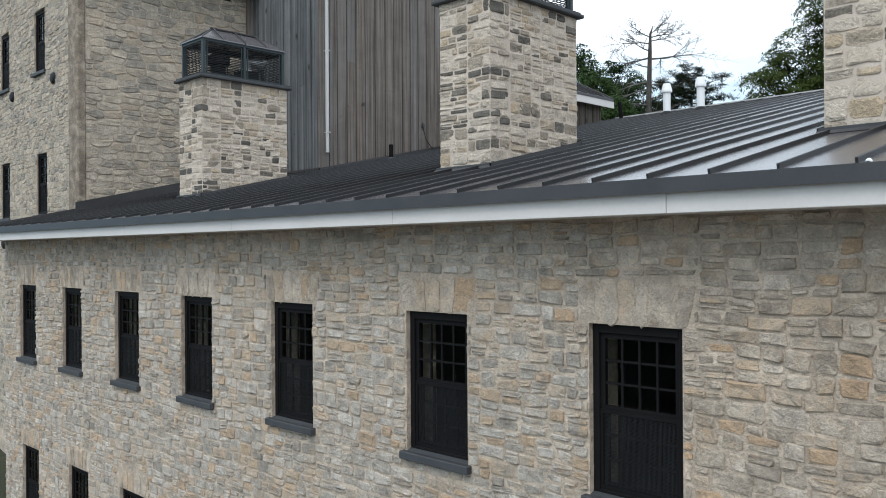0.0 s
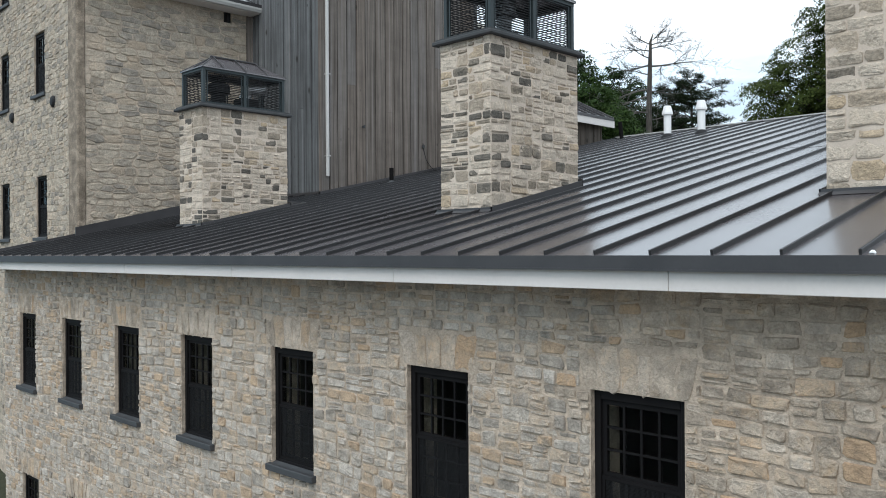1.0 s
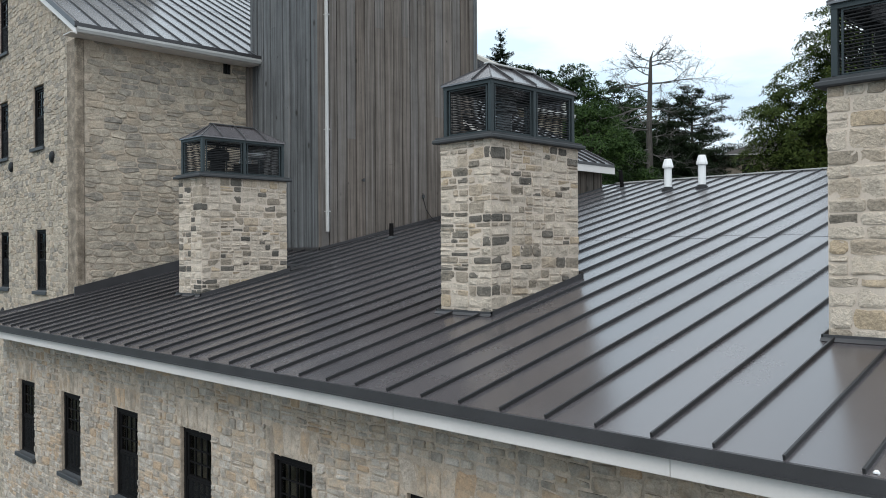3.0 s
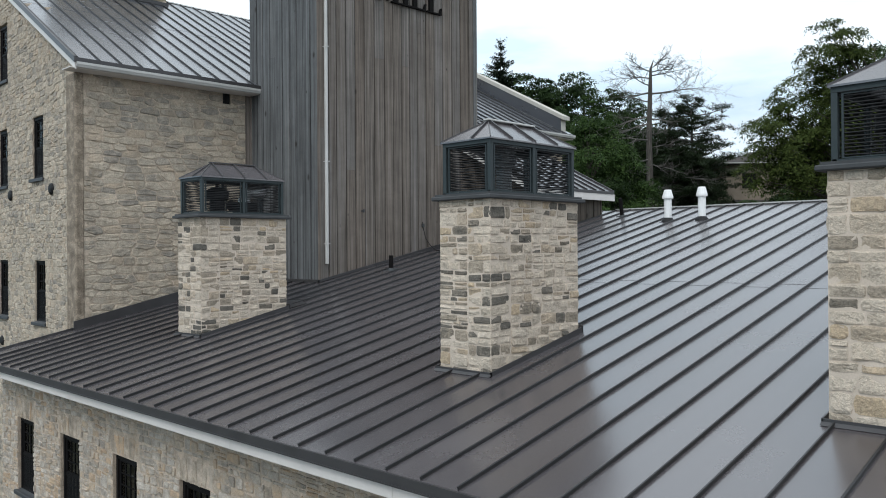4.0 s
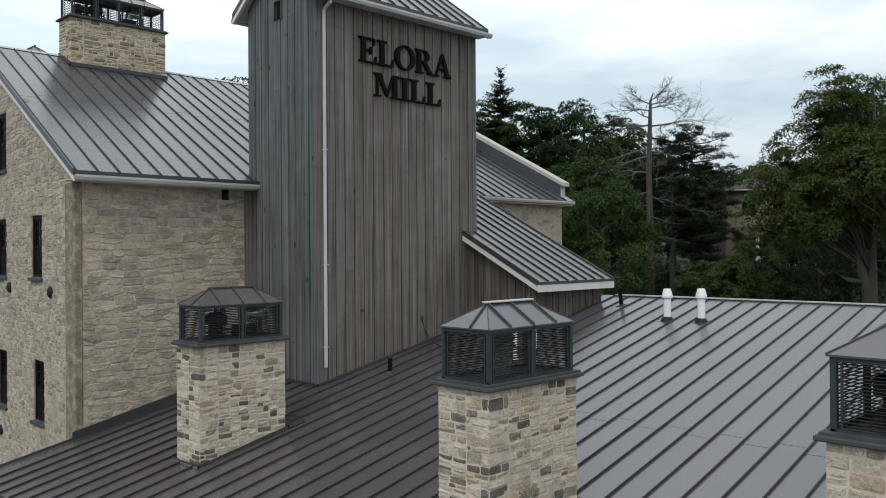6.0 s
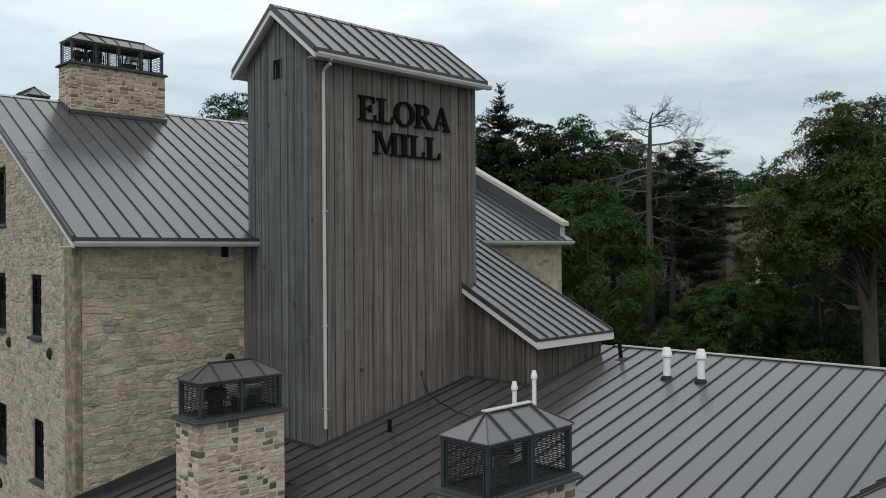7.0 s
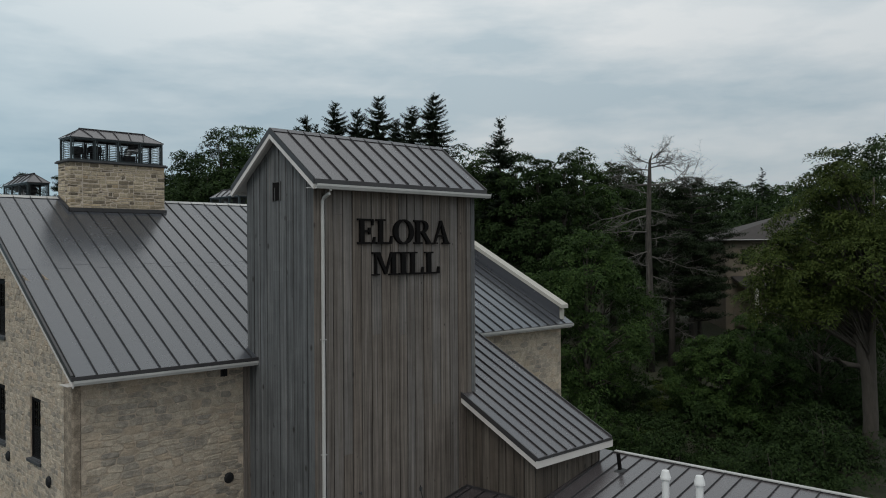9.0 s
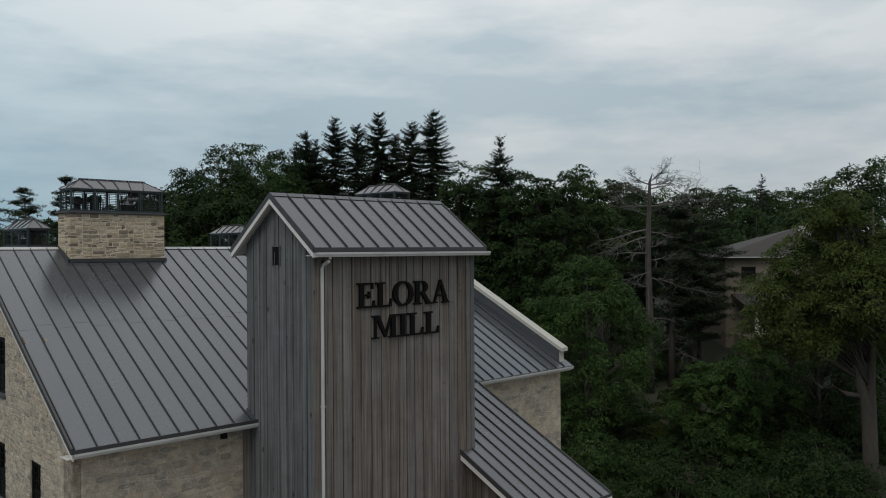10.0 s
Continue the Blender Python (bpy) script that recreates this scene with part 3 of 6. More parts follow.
wall_end = part("wall_north", Mesh().prism([(WALL_X + 0.45, 0, 0), (RIDGE_X - 0.3, 0, 0), (RIDGE_X - 0.3, 0, G + 3.5), (WALL_X + 0.45, 0, G + 0.45)], (0, WING_N - 0.50, 0), (0, WING_N - 0.05, 0)), M_MORTAR)
tagged(wall_end, "limestone end wall of the wing", "wall", kind="structure")
back = Mesh().box(RIDGE_X - 0.45, RIDGE_X - 0.1, WING_S, WING_N - 0.6, 0, G + 3.6)
tagged(part("wall_east", back, M_MORTAR), "plain back wall of the wing under the high roof edge", "wall", kind="structure")
tagged(part("wall_south", Mesh().prism([(WALL_X + 0.45, 0, 0), (RIDGE_X - 0.45, 0, 0), (RIDGE_X - 0.45, 0, G + 3.5), (WALL_X + 0.45, 0, G + 0.45)], (0, WING_S, 0), (0, WING_S + 0.4, 0)), M_MORTAR), "plain end wall of the wing", "wall", kind="structure")
for z, nm in ((G - 2.45, "floor_1"), (G - 5.75, "floor_2")):
    tagged(part(nm, box(WALL_X + 0.45, 12.0, WING_S + 0.4, WING_N - 0.5, z - 0.2, z), M_ROOM), "dim interior floor behind the windows", "floor", kind="structure")
tagged(part("wall_inner", box(12.0, 12.2, WING_S + 0.4, WING_N - 0.5, 0, G + 1.0), M_ROOM), "dim interior wall behind the windows", "wall", kind="structure")

# fascia, drip edge and soffit of the wing
trim = part("trim", box(EAVE_X - 0.03, EAVE_X + 0.02, WING_S, WING_N + 0.04, G + 0.422, G + 0.53), M_TRIM)
tagged(trim, "dark steel drip edge along the eave", "roof trim", kind="structure")
part("drip_lip", box(EAVE_X - 0.045, EAVE_X - 0.03, WING_S, WING_N + 0.04, G + 0.414, G + 0.430), M_TRIM, trim)
fascia = part("trim", Mesh(), M_WHITE)
tagged(fascia, "off-white aluminium fascia board under the eave", "fascia", kind="structure")
yy = WING_S
rng = random.Random(5)
while yy < WING_N:
    y2 = min(yy + 3.05, WING_N)
    part("fascia_board", box(EAVE_X + 0.015, EAVE_X + 0.05, yy + 0.002, y2 - 0.002, G + 0.265, G + 0.422, bevel=0.004), M_WHITE, fascia)
    yy = y2
part("soffit", box(EAVE_X + 0.05, WALL_X + 0.01, WING_S, WING_N - 0.02, G + 0.275, G + 0.295), M_WHITE, fascia)


# ---- standing seam roofs ----
def seam_panel(width, length, lap=None, rib=0.038, skew=0.0, mat=None):
    """One pan with its raised seam: x along the eave, y up the slope, z out; skew: drift of x for each metre up."""
    s = Mesh()
    if lap:
        s.box(0, width, 0, lap, -0.012, 0.0)
        s.box(0, width, lap - 0.02, length, -0.006, 0.0035)
    else:
        s.box(0, width, 0, length, -0.012, 0.0)
    pan = len(s.f)
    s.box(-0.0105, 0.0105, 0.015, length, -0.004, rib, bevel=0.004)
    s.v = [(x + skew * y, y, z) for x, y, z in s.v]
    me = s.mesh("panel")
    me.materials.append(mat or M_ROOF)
    me.materials.append(M_SEAM_SHADE)
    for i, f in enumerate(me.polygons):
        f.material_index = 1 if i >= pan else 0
    return me


def seam_roof(parent, start, along, up, count, spacing, lap=None, mat=None):
    along, up = Vector(along).normalized(), Vector(up)
    drift = up.dot(along)
    up = up - along * drift
    out = along.cross(up).normalized()
    if out.z < 0:
        out = -out
    length = up.length
    upn = up.normalized()
    skew = drift / length
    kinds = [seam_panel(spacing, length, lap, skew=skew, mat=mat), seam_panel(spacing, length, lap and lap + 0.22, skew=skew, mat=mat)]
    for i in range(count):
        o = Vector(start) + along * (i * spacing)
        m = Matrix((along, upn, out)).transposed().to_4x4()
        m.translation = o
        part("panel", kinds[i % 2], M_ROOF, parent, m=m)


SEAM = 0.4975
wing_roof = tagged(thing("wing_roof", (0, 0, 0)), "dark grey standing seam steel roof, satin and reflecting the sky", "roof", kind="structure")
n_pan = int((WING_N - WING_S) / SEAM) + 1
y_first = 3.85 - SEAM * int((3.85 - WING_S) / SEAM)
n_pan = int((WING_N - y_first) / SEAM)
seam_roof(wing_roof, (EAVE_X, y_first, roof_z(EAVE_X)), (0, 1, 0), (RIDGE_X - EAVE_X, TURN_Y * (RIDGE_X - EAVE_X), ROOF_SLOPE * (RIDGE_X - EAVE_X)), n_pan, SEAM, lap=7.62)
y_end = y_first + n_pan * SEAM
last = Mesh().prism([(EAVE_X, 0, roof_z(EAVE_X)), (RIDGE_X, 0, roof_z(RIDGE_X)), (RIDGE_X, 0, roof_z(RIDGE_X) - 0.012), (EAVE_X, 0, roof_z(EAVE_X) - 0.012)], (0, y_end, 0), (0, WING_N + 0.03, 0))
part("edge_panel", last, M_ROOF, wing_roof)
rake = Mesh().prism([(EAVE_X - 0.03, 0, roof_z(EAVE_X) + 0.045), (RIDGE_X, 0, roof_z(RIDGE_X) + 0.045), (RIDGE_X, 0, roof_z(RIDGE_X) - 0.10), (EAVE_X - 0.03, 0, roof_z(EAVE_X) - 0.10)], (0, WING_N + 0.03, 0), (0, WING_N + 0.07, 0))
part("rake_trim", rake, M_TRIM, wing_roof)
part("rake_fascia", Mesh().prism([(EAVE_X + 0.02, 0, roof_z(EAVE_X) - 0.10), (WALL_X + 1.9, 0, roof_z(WALL_X + 1.9) - 0.10), (WALL_X + 1.9, 0, roof_z(WALL_X + 1.9) - 0.25), (EAVE_X + 0.02, 0, roof_z(EAVE_X) - 0.25)],
                                 (0, WING_N - 0.02, 0), (0, WING_N + 0.05, 0)), M_WHITE, wing_roof)
part("deck", Mesh().prism([(EAVE_X + 0.03, 0, roof_z(EAVE_X) - 0.03), (RIDGE_X, 0, roof_z(RIDGE_X) - 0.03), (RIDGE_X, 0, roof_z(RIDGE_X) - 0.2), (EAVE_X + 0.2, 0, roof_z(EAVE_X) - 0.2)], (0, WING_S, 0), (0, WING_N, 0)), M_ROOM, wing_roof)
part("ridge_cap", Mesh().box(RIDGE_X - 0.09, RIDGE_X + 0.05, WING_S, 13.9, roof_z(RIDGE_X) + 0.012, roof_z(RIDGE_X) + 0.042), M_GUTTER, wing_roof, "pale steel cap along the high edge")
part("ridge_fascia", Mesh().box(RIDGE_X - 0.02, RIDGE_X + 0.05, WING_S, 13.9, roof_z(RIDGE_X) - 0.22, roof_z(RIDGE_X) + 0.012), M_WHITE, wing_roof)
for y, s in ((1.80, 0.030), (1.62, 0.024)):
    blob = Mesh().tube([(EAVE_X + 0.05, y, roof_z(EAVE_X) + 0.005), (EAVE_X + 0.055, y, roof_z(EAVE_X) + s * 0.5), (EAVE_X + 0.06, y, roof_z(EAVE_X) + s)], [s * 0.7, s * 0.8, s * 0.3], 7)
    tagged(part("stone_chip", blob, M_PLASTIC), "small white lump lying on the roof edge", "debris")


# ---- windows ----
def make_window(name, w, h, label, kind="structure"):
    """A black double-hung window with four by three panes a sash; x along the wall, y inwards, z up from the sill."""
    win = tagged(thing(name), label, "window", kind=kind)
    s = Mesh()
    for x0, x1, z0, z1 in ((-w / 2, -w / 2 + 0.065, 0, h), (w / 2 - 0.065, w / 2, 0, h), (-w / 2 + 0.065, w / 2 - 0.065, h - 0.085, h), (-w / 2 + 0.065, w / 2 - 0.065, 0, 0.05)):
        s.box(x0, x1, 0.055, 0.19, z0, z1, bevel=0.005)
    part("window_frame", s, M_FRAME, win)
    iw = w - 0.13
    mid = h * 0.5
    for nm, z0, z1, dep in (("upper_sash", mid - 0.02, h - 0.085, 0.085), ("lower_sash", 0.05, mid + 0.02, 0.125)):
        sash = Mesh()
        st = 0.045
        sash.box(-iw / 2, -iw / 2 + st, dep, dep + 0.04, z0, z1)
        sash.box(iw / 2 - st, iw / 2, dep, dep + 0.04, z0, z1)
        sash.box(-iw / 2 + st, iw / 2 - st, dep, dep + 0.04, z1 - st, z1)
        sash.box(-iw / 2 + st, iw / 2 - st, dep, dep + 0.04, z0, z0 + st + 0.01)
        ob = part(nm, sash, M_FRAME, win)
        x0, x1, a, b = -iw / 2 + st, iw / 2 - st, z0 + st + 0.01, z1 - st
        for i in range(1, 4):
            x = x0 + (x1 - x0) * i / 4
            part("glazing_bar", box(x - 0.010, x + 0.010, dep + 0.003, dep + 0.03, a, b), M_FRAME, ob)
        for j in range(1, 3):
            z = a + (b - a) * j / 3
            part("glazing_bar", box(x0, x1, dep + 0.005, dep + 0.028, z - 0.010, z + 0.010), M_FRAME, ob)
        for i in range(4):
            for j in range(3):
                p0, p1 = x0 + (x1 - x0) * i / 4, x0 + (x1 - x0) * (i + 1) / 4
                q0, q1 = a + (b - a) * j / 3, a + (b - a) * (j + 1) / 3
                pane = part("pane", box(p0 + 0.011, p1 - 0.011, dep + 0.014, dep + 0.018, q0 + 0.011, q1 - 0.011), M_GLASS, ob)
                pane.visible_shadow = False
    scr = Mesh()
    for x0, x1, z0, z1 in ((-iw / 2, -iw / 2 + 0.03, 0.05, mid + 0.0), (iw / 2 - 0.03, iw / 2, 0.05, mid), (-iw / 2 + 0.03, iw / 2 - 0.03, mid - 0.035, mid), (-iw / 2 + 0.03, iw / 2 - 0.03, 0.05, 0.09)):
        scr.box(x0, x1, 0.072, 0.09, z0, z1)
    screen = part("insect_screen", scr, M_FRAME, win)
    wires = Mesh()
    for i in range(1, 60):
        x = -iw / 2 + 0.03 + (iw - 0.06) * i / 60
        wires.box(x - 0.0011, x + 0.0011, 0.08, 0.0822, 0.09, mid - 0.035)
    for j in range(1, 56):
        z = 0.09 + (mid - 0.125) * j / 56
        wires.box(-iw / 2 + 0.03, iw / 2 - 0.03, 0.0825, 0.0847, z - 0.0011, z + 0.0011)
    part("screen_mesh", wires, M_SCREEN, screen)
    sill = Mesh().box(-w / 2 - 0.05, w / 2 + 0.05, -0.075, 0.12, -0.085, 0.0, bevel=0.008)
    sill.prism([(0, 0.0, 0.0), (0, 0.075, 0.0), (0, 0.075, 0.03)], (-w / 2 + 0.001, 0, 0), (w / 2 - 0.001, 0, 0))
    part("window_sill", sill, M_SILL, win, "charcoal sill")
    return win


WEST_TURN = -90
first = None
for i, (y, top) in enumerate([(y, TOP_UP) for y in WIN_Y] + [(y, TOP_LOW) for y in LOW_Y]):
    m = pose(WALL_X, y, top - WIN_H, 0, 0, WEST_TURN)
    if first is None:
        first = make_window("window_1", WIN_W, WIN_H, "black double-hung window with small panes above an insect screen")
        first.matrix_basis = m
    else:
        w = copy_thing(first, m)
        w.name = f"window_{i + 1}"
    first["group"] = "windows of the stone wing"
for y, x in ((3.62, 6.75), (6.02, 6.8), (8.9, 6.8)):
    c = Mesh()
    pts = [(x + 0.025 * math.sin(k * 1.9), y - 0.11 + 0.02 * k) for k in range(12)]
    for (a, b), (c2, d) in zip(pts, pts[1:]):
        c.add([(a, b, TOP_UP - WIN_H - 0.3), (c2, d, TOP_UP - WIN_H - 0.3), (c2, d, TOP_UP + 0.05), (a, b, TOP_UP + 0.05), (a + 0.006, b, TOP_UP - WIN_H - 0.3), (c2 + 0.006, d, TOP_UP - WIN_H - 0.3), (c2 + 0.006, d, TOP_UP + 0.05), (a + 0.006, b, TOP_UP + 0.05)],
              [(0, 1, 2, 3), (7, 6, 5, 4), (3, 2, 6, 7), (0, 4, 5, 1)])
    tagged(part("curtain", c, M_CURTAIN, smooth=True), "pale drawn-back curtain hanging inside the window", "curtain", "curtains behind the windows")


# ---- chimneys with caged caps ----
class Ribs:
    """Makes each seam of a cap roof a part of its own."""

    def __init__(self, roof):
        self.roof = roof

    def tube(self, pts, radius, sides):
        a, b = (Vector(p) for p in pts)
        side = Vector((b.y - a.y, a.x - b.x, 0)).normalized() * radius * 0.75
        up = Vector((0, 0, 0.045 if radius > 0.0105 else 0.02))
        fin = [a - side, a + side, b + side, b - side]
        part("seam", Mesh().add([p - up * 0.6 for p in fin] + [p + up * 0.45 for p in fin], [(3, 2, 1, 0), (4, 5, 6, 7), (0, 1, 5, 4), (1, 2, 6, 5), (2, 3, 7, 6), (3, 0, 4, 7)]), M_TRIM, self.roof)


def build_cap(parent, x0, x1, y0, y1, z, bays=(2, 1), height=0.70, rise=0.32, run=0.42, ribs=3, dense=17, split=True, inner="elbow"):
    """Steel cage with rod grilles and a hipped sheet roof on a chimney top; returns nothing."""
    slab = Mesh().box(x0 - 0.09, x1 + 0.09, y0 - 0.09, y1 + 0.09, z, z + 0.055, bevel=0.012)
    slab.box(x0 - 0.05, x1 + 0.05, y0 - 0.05, y1 + 0.05, z + 0.055, z + 0.085)
    part("cap_slab", slab, M_SLATE, parent, "dark slate cap stone")
    a0, a1, b0, b1 = x0 + 0.07, x1 - 0.07, y0 + 0.05, y1 - 0.05
    zb, zt = z + 0.085, z + 0.085 + height
    p = 0.03
    cage = Mesh()
    for b in (b0, b1):
        cage.box(a0 - p, a1 + p, b - p, b + p, zt - 0.05, zt)
        cage.box(a0 - p, a1 + p, b - p * 0.7, b + p * 0.7, zb, zb + 0.025)
    for a in (a0, a1):
        cage.box(a - p, a + p, b0 + p, b1 - p, zt - 0.05, zt)
        cage.box(a - p * 0.7, a + p * 0.7, b0 + p, b1 - p, zb, zb + 0.025)
    cage = part("cage_rail", cage, M_IRON, parent)
    xs = [a0 + (a1 - a0) * i / bays[0] for i in range(bays[0] + 1)]
    ys = [b0 + (b1 - b0) * i / bays[1] for i in range(bays[1] + 1)]
    posts = {(x, y) for x in xs for y in (b0, b1)} | {(x, y) for x in (a0, a1) for y in ys}
    for x, y in sorted(posts):
        part("post", box(x - p, x + p, y - p, y + p, zb, zt - 0.05, bevel=0.004), M_IRON, parent)
    spans = [((u, b), (v, b)) for b in (b0, b1) for u, v in zip(xs, xs[1:])] + [((a, u), (a, v)) for a in (a0, a1) for u, v in zip(ys, ys[1:])]
    for (ax, ay), (bx, by) in spans:
        g = Mesh()
        d = Vector((bx - ax, by - ay, 0))
        L = d.length
        d.normalize()
        q = Vector((-d.y, d.x, 0))
        m = Matrix((d, q, Vector((0, 0, 1)))).transposed().to_4x4()
        m.translation = Vector((ax, ay, 0))
        s0, s1 = p + 0.03, L - p - 0.03
        for u, v, c, d2 in ((s0, s0 + 0.02, zb + 0.03, zt - 0.06), (s1 - 0.02, s1, zb + 0.03, zt - 0.06), (s0 + 0.02, s1 - 0.02, zb + 0.03, zb + 0.042), (s0 + 0.02, s1 - 0.02, zt - 0.072, zt - 0.06)):
            g.box(u, v, -0.012, 0.012, c, d2, m)
        g = part("grille_frame", g, M_IRON, parent)
        rods = Mesh()
        for k in range(dense):
            zz = zb + 0.06 + (zt - 0.07 - zb - 0.08) * k / (dense - 1)
            sag = 0.006 * math.sin(k * 2.3 + ax)
            rod = Mesh() if split else rods
            rod.tube([m @ Vector((s0 + 0.01, 0, zz + sag)), m @ Vector((L / 2, 0.004 * math.cos(k), zz - sag)), m @ Vector((s1 - 0.01, 0, zz + sag * 0.5))], 0.0078, 5)
            if split:
                part("rod", rod, M_BLACK, g)
        if not split:
            tagged(part("rodwork", rods, M_BLACK, g), kind="stuff")
    ym = (b0 + b1) / 2
    e = 0.055
    ra, rb = a0 + run, a1 - run
    zr = zt + rise
    eave = [(a0 - e, b0 - e, zt), (a1 + e, b0 - e, zt), (a1 + e, b1 + e, zt), (a0 - e, b1 + e, zt)]
    lo = [(x, y, zt - 0.0) for x, y, _ in eave]
    hi = [(x, y, zt + 0.02) for x, y, _ in eave]
    roof = Mesh().add(lo + hi + [(ra, ym, zr), (rb, ym, zr)], [(3, 2, 1, 0), (0, 1, 5, 4), (1, 2, 6, 5), (2, 3, 7, 6), (3, 0, 4, 7), (4, 5, 9, 8), (5, 6, 9), (6, 7, 8, 9), (7, 4, 8)])
    roof = part("cap_roof", roof, M_ROOF, parent, "hipped sheet steel cap roof")
    rib = Ribs(roof)
    for i in range(ribs):
        t = i / (ribs - 1)
        xr, xe = ra + (rb - ra) * t, a0 + (a1 - a0) * (0.22 + 0.56 * t)
        for ye, sgn in ((b0 - e, -1), (b1 + e, 1)):
            rib.tube([(xe, ye, zt + 0.03), (xr, ym + sgn * 0.01, zr + 0.012)], 0.014, 6)
    for (x, y, _), xr in zip(eave, (ra, rb, rb, ra)):
        rib.tube([(x, y, zt + 0.025), (xr, ym, zr + 0.006)], 0.010, 6)
    for xe, xr in ((a0 - e, ra), (a1 + e, rb)):
        rib.tube([(xe, ym - 0.12, zt + 0.03), (xr, ym, zr + 0.01)], 0.011, 6)
    pale = inner != "elbow"
    rw = 0.05 if pale else 0.03
    part("ridge_strip", Mesh().box(ra - 0.05, rb + 0.05, ym - rw, ym + rw, zr + 0.004, zr + 0.03, bevel=0.006), M_GUTTER if pale else M_TRIM, roof)
    # flues inside the cage
    if inner != "elbow":
        xf = a0 + (a1 - a0) * 0.42
        part("flue_pipe", Mesh().tube([(xf, ym, z), (xf, ym, zb + 0.40)], 0.11, 14), M_FLUE, parent, "dull grey flue pipe")
        drum = Mesh().tube([(xf, ym, zb + 0.39), (xf, ym, zb + 0.42)], 0.19, 14)
        for k in range(4):
            drum.tube([(xf, ym, zb + 0.44 + 0.05 * k), (xf, ym, zb + 0.465 + 0.05 * k)], 0.175, 14)
        part("flue_cowl", drum.tube([(xf, ym, zb + 0.42), (xf, ym, zb + 0.64), (xf, ym, zb + 0.66)], [0.13, 0.15, 0.02], 14), M_FLUE, parent, "ringed grey flue cowl")
        return
    xf = a0 + (a1 - a0) * 0.30
    hood = Mesh().tube([(xf, ym, z), (xf, ym, zb + 0.30), (xf, ym, zb + 0.305), (xf, ym, zb + 0.47), (xf, ym, zb + 0.54)], [0.15, 0.15, 0.23, 0.23, 0.10], 14)
    hood.tube([(xf, ym, zb + 0.5), (xf, ym, zb + 0.62)], 0.035, 8)
    part("flue_hood", hood, M_BLACK, parent, "black flue hood inside the cage")
    xg = a0 + (a1 - a0) * 0.70
    duct = Mesh().tube([(xg - 0.1, ym, z), (xg - 0.1, ym, zb + 0.30), (xg - 0.05, ym, zb + 0.45), (xg + 0.08, ym, zb + 0.52), (xg + 0.34, ym, zb + 0.53)], [0.13, 0.13, 0.14, 0.15, 0.15], 16)
    part("flue_elbow", duct, M_STEEL, parent, "bright steel flue elbow", smooth=True)
    part("flue_box", box(xg - 0.28, xg + 0.12, ym - 0.16, ym + 0.16, z + 0.05, zb + 0.26, bevel=0.01), M_BLACK, parent)


def split_ashlar(rng, a, b, lo, hi, tallest, longest):
    """Cuts a block of wall into uneven squared stones."""
    w, h = b - a, hi - lo
    if h > tallest or (h > 0.6 * tallest and h > 0.09 and rng.random() < 0.10):
        c = lo + h * rng.uniform(0.36, 0.64)
        return split_ashlar(rng, a, b, lo, c, tallest, longest) + split_ashlar(rng, a, b, c, hi, tallest, longest)
    if w > longest or (w > 2.4 * h and w > 0.28 and rng.random() < 0.4):
        c = a + w * rng.uniform(0.34, 0.66)
        return split_ashlar(rng, a, c, lo, hi, tallest, longest) + split_ashlar(rng, c, b, lo, hi, tallest, longest)
    return [(a, b, lo, hi)]


def chimney_stones(rng, thing_, x0, x1, y0, y1, zw, top, mat, tallest, longest):
    """Squared stones on the two seen faces of a chimney, those at the shared corner turning round it."""
    west_face, south_face = (lambda u, v, d: (x0 + d, u, v)), (lambda u, v, d: (u, y0 + d, v))
    warp = clear_of([], 0.028, 0.3)
    lay = lambda rect, place: stone_shape(rng, *rect, place, rng.uniform(0.005, 0.016), 0.015 * rng.uniform(0.6, 1.5), warp, 0.24)
    v = zw
    while v < top - 0.01:
        h = rng.uniform(1.2, 2.2) * tallest
        if top - v - h < tallest * 0.8:
            h = top - v
        lo = v
        while lo < v + h - 0.005:
            hi = lo + rng.uniform(0.5, 1.0) * tallest
            if v + h - hi < tallest * 0.4:
                hi = v + h
            wa, wb = sorted((rng.uniform(0.10, 0.2), rng.uniform(0.22, 0.38)), reverse=rng.random() < 0.5)
            p, q = lay((y0 - 0.010, y0 + wa, lo, hi), west_face), lay((x0 - 0.010, x0 + wb, lo, hi), south_face)
            part("stone", Mesh().add(p.v, p.f).add(q.v, q.f), mat, thing_)
            for place, u0, u1 in ((west_face, y0 + wa, y0 + 0.40), (south_face, x0 + wb, x0 + 0.40)):
                if u1 - u0 > 0.05:
                    for rect in split_ashlar(rng, u0, u1, lo, hi, tallest, longest):
                        part("stone", lay(rect, place), mat, thing_)
            lo = hi
        for place, u0, u1 in ((west_face, y0 + 0.40, y1 + 0.010), (south_face, x0 + 0.40, x1 + 0.010)):
            u = u0
            while u < u1 - 0.02:
                w = rng.uniform(0.9, 2.0) * longest
                if u1 - u - w < longest * 0.5:
                    w = u1 - u
                for rect in split_ashlar(rng, u, u + w, v, v + h, tallest, longest):
                    part("stone", lay(rect, place), mat, thing_)
                u += w
        v += h


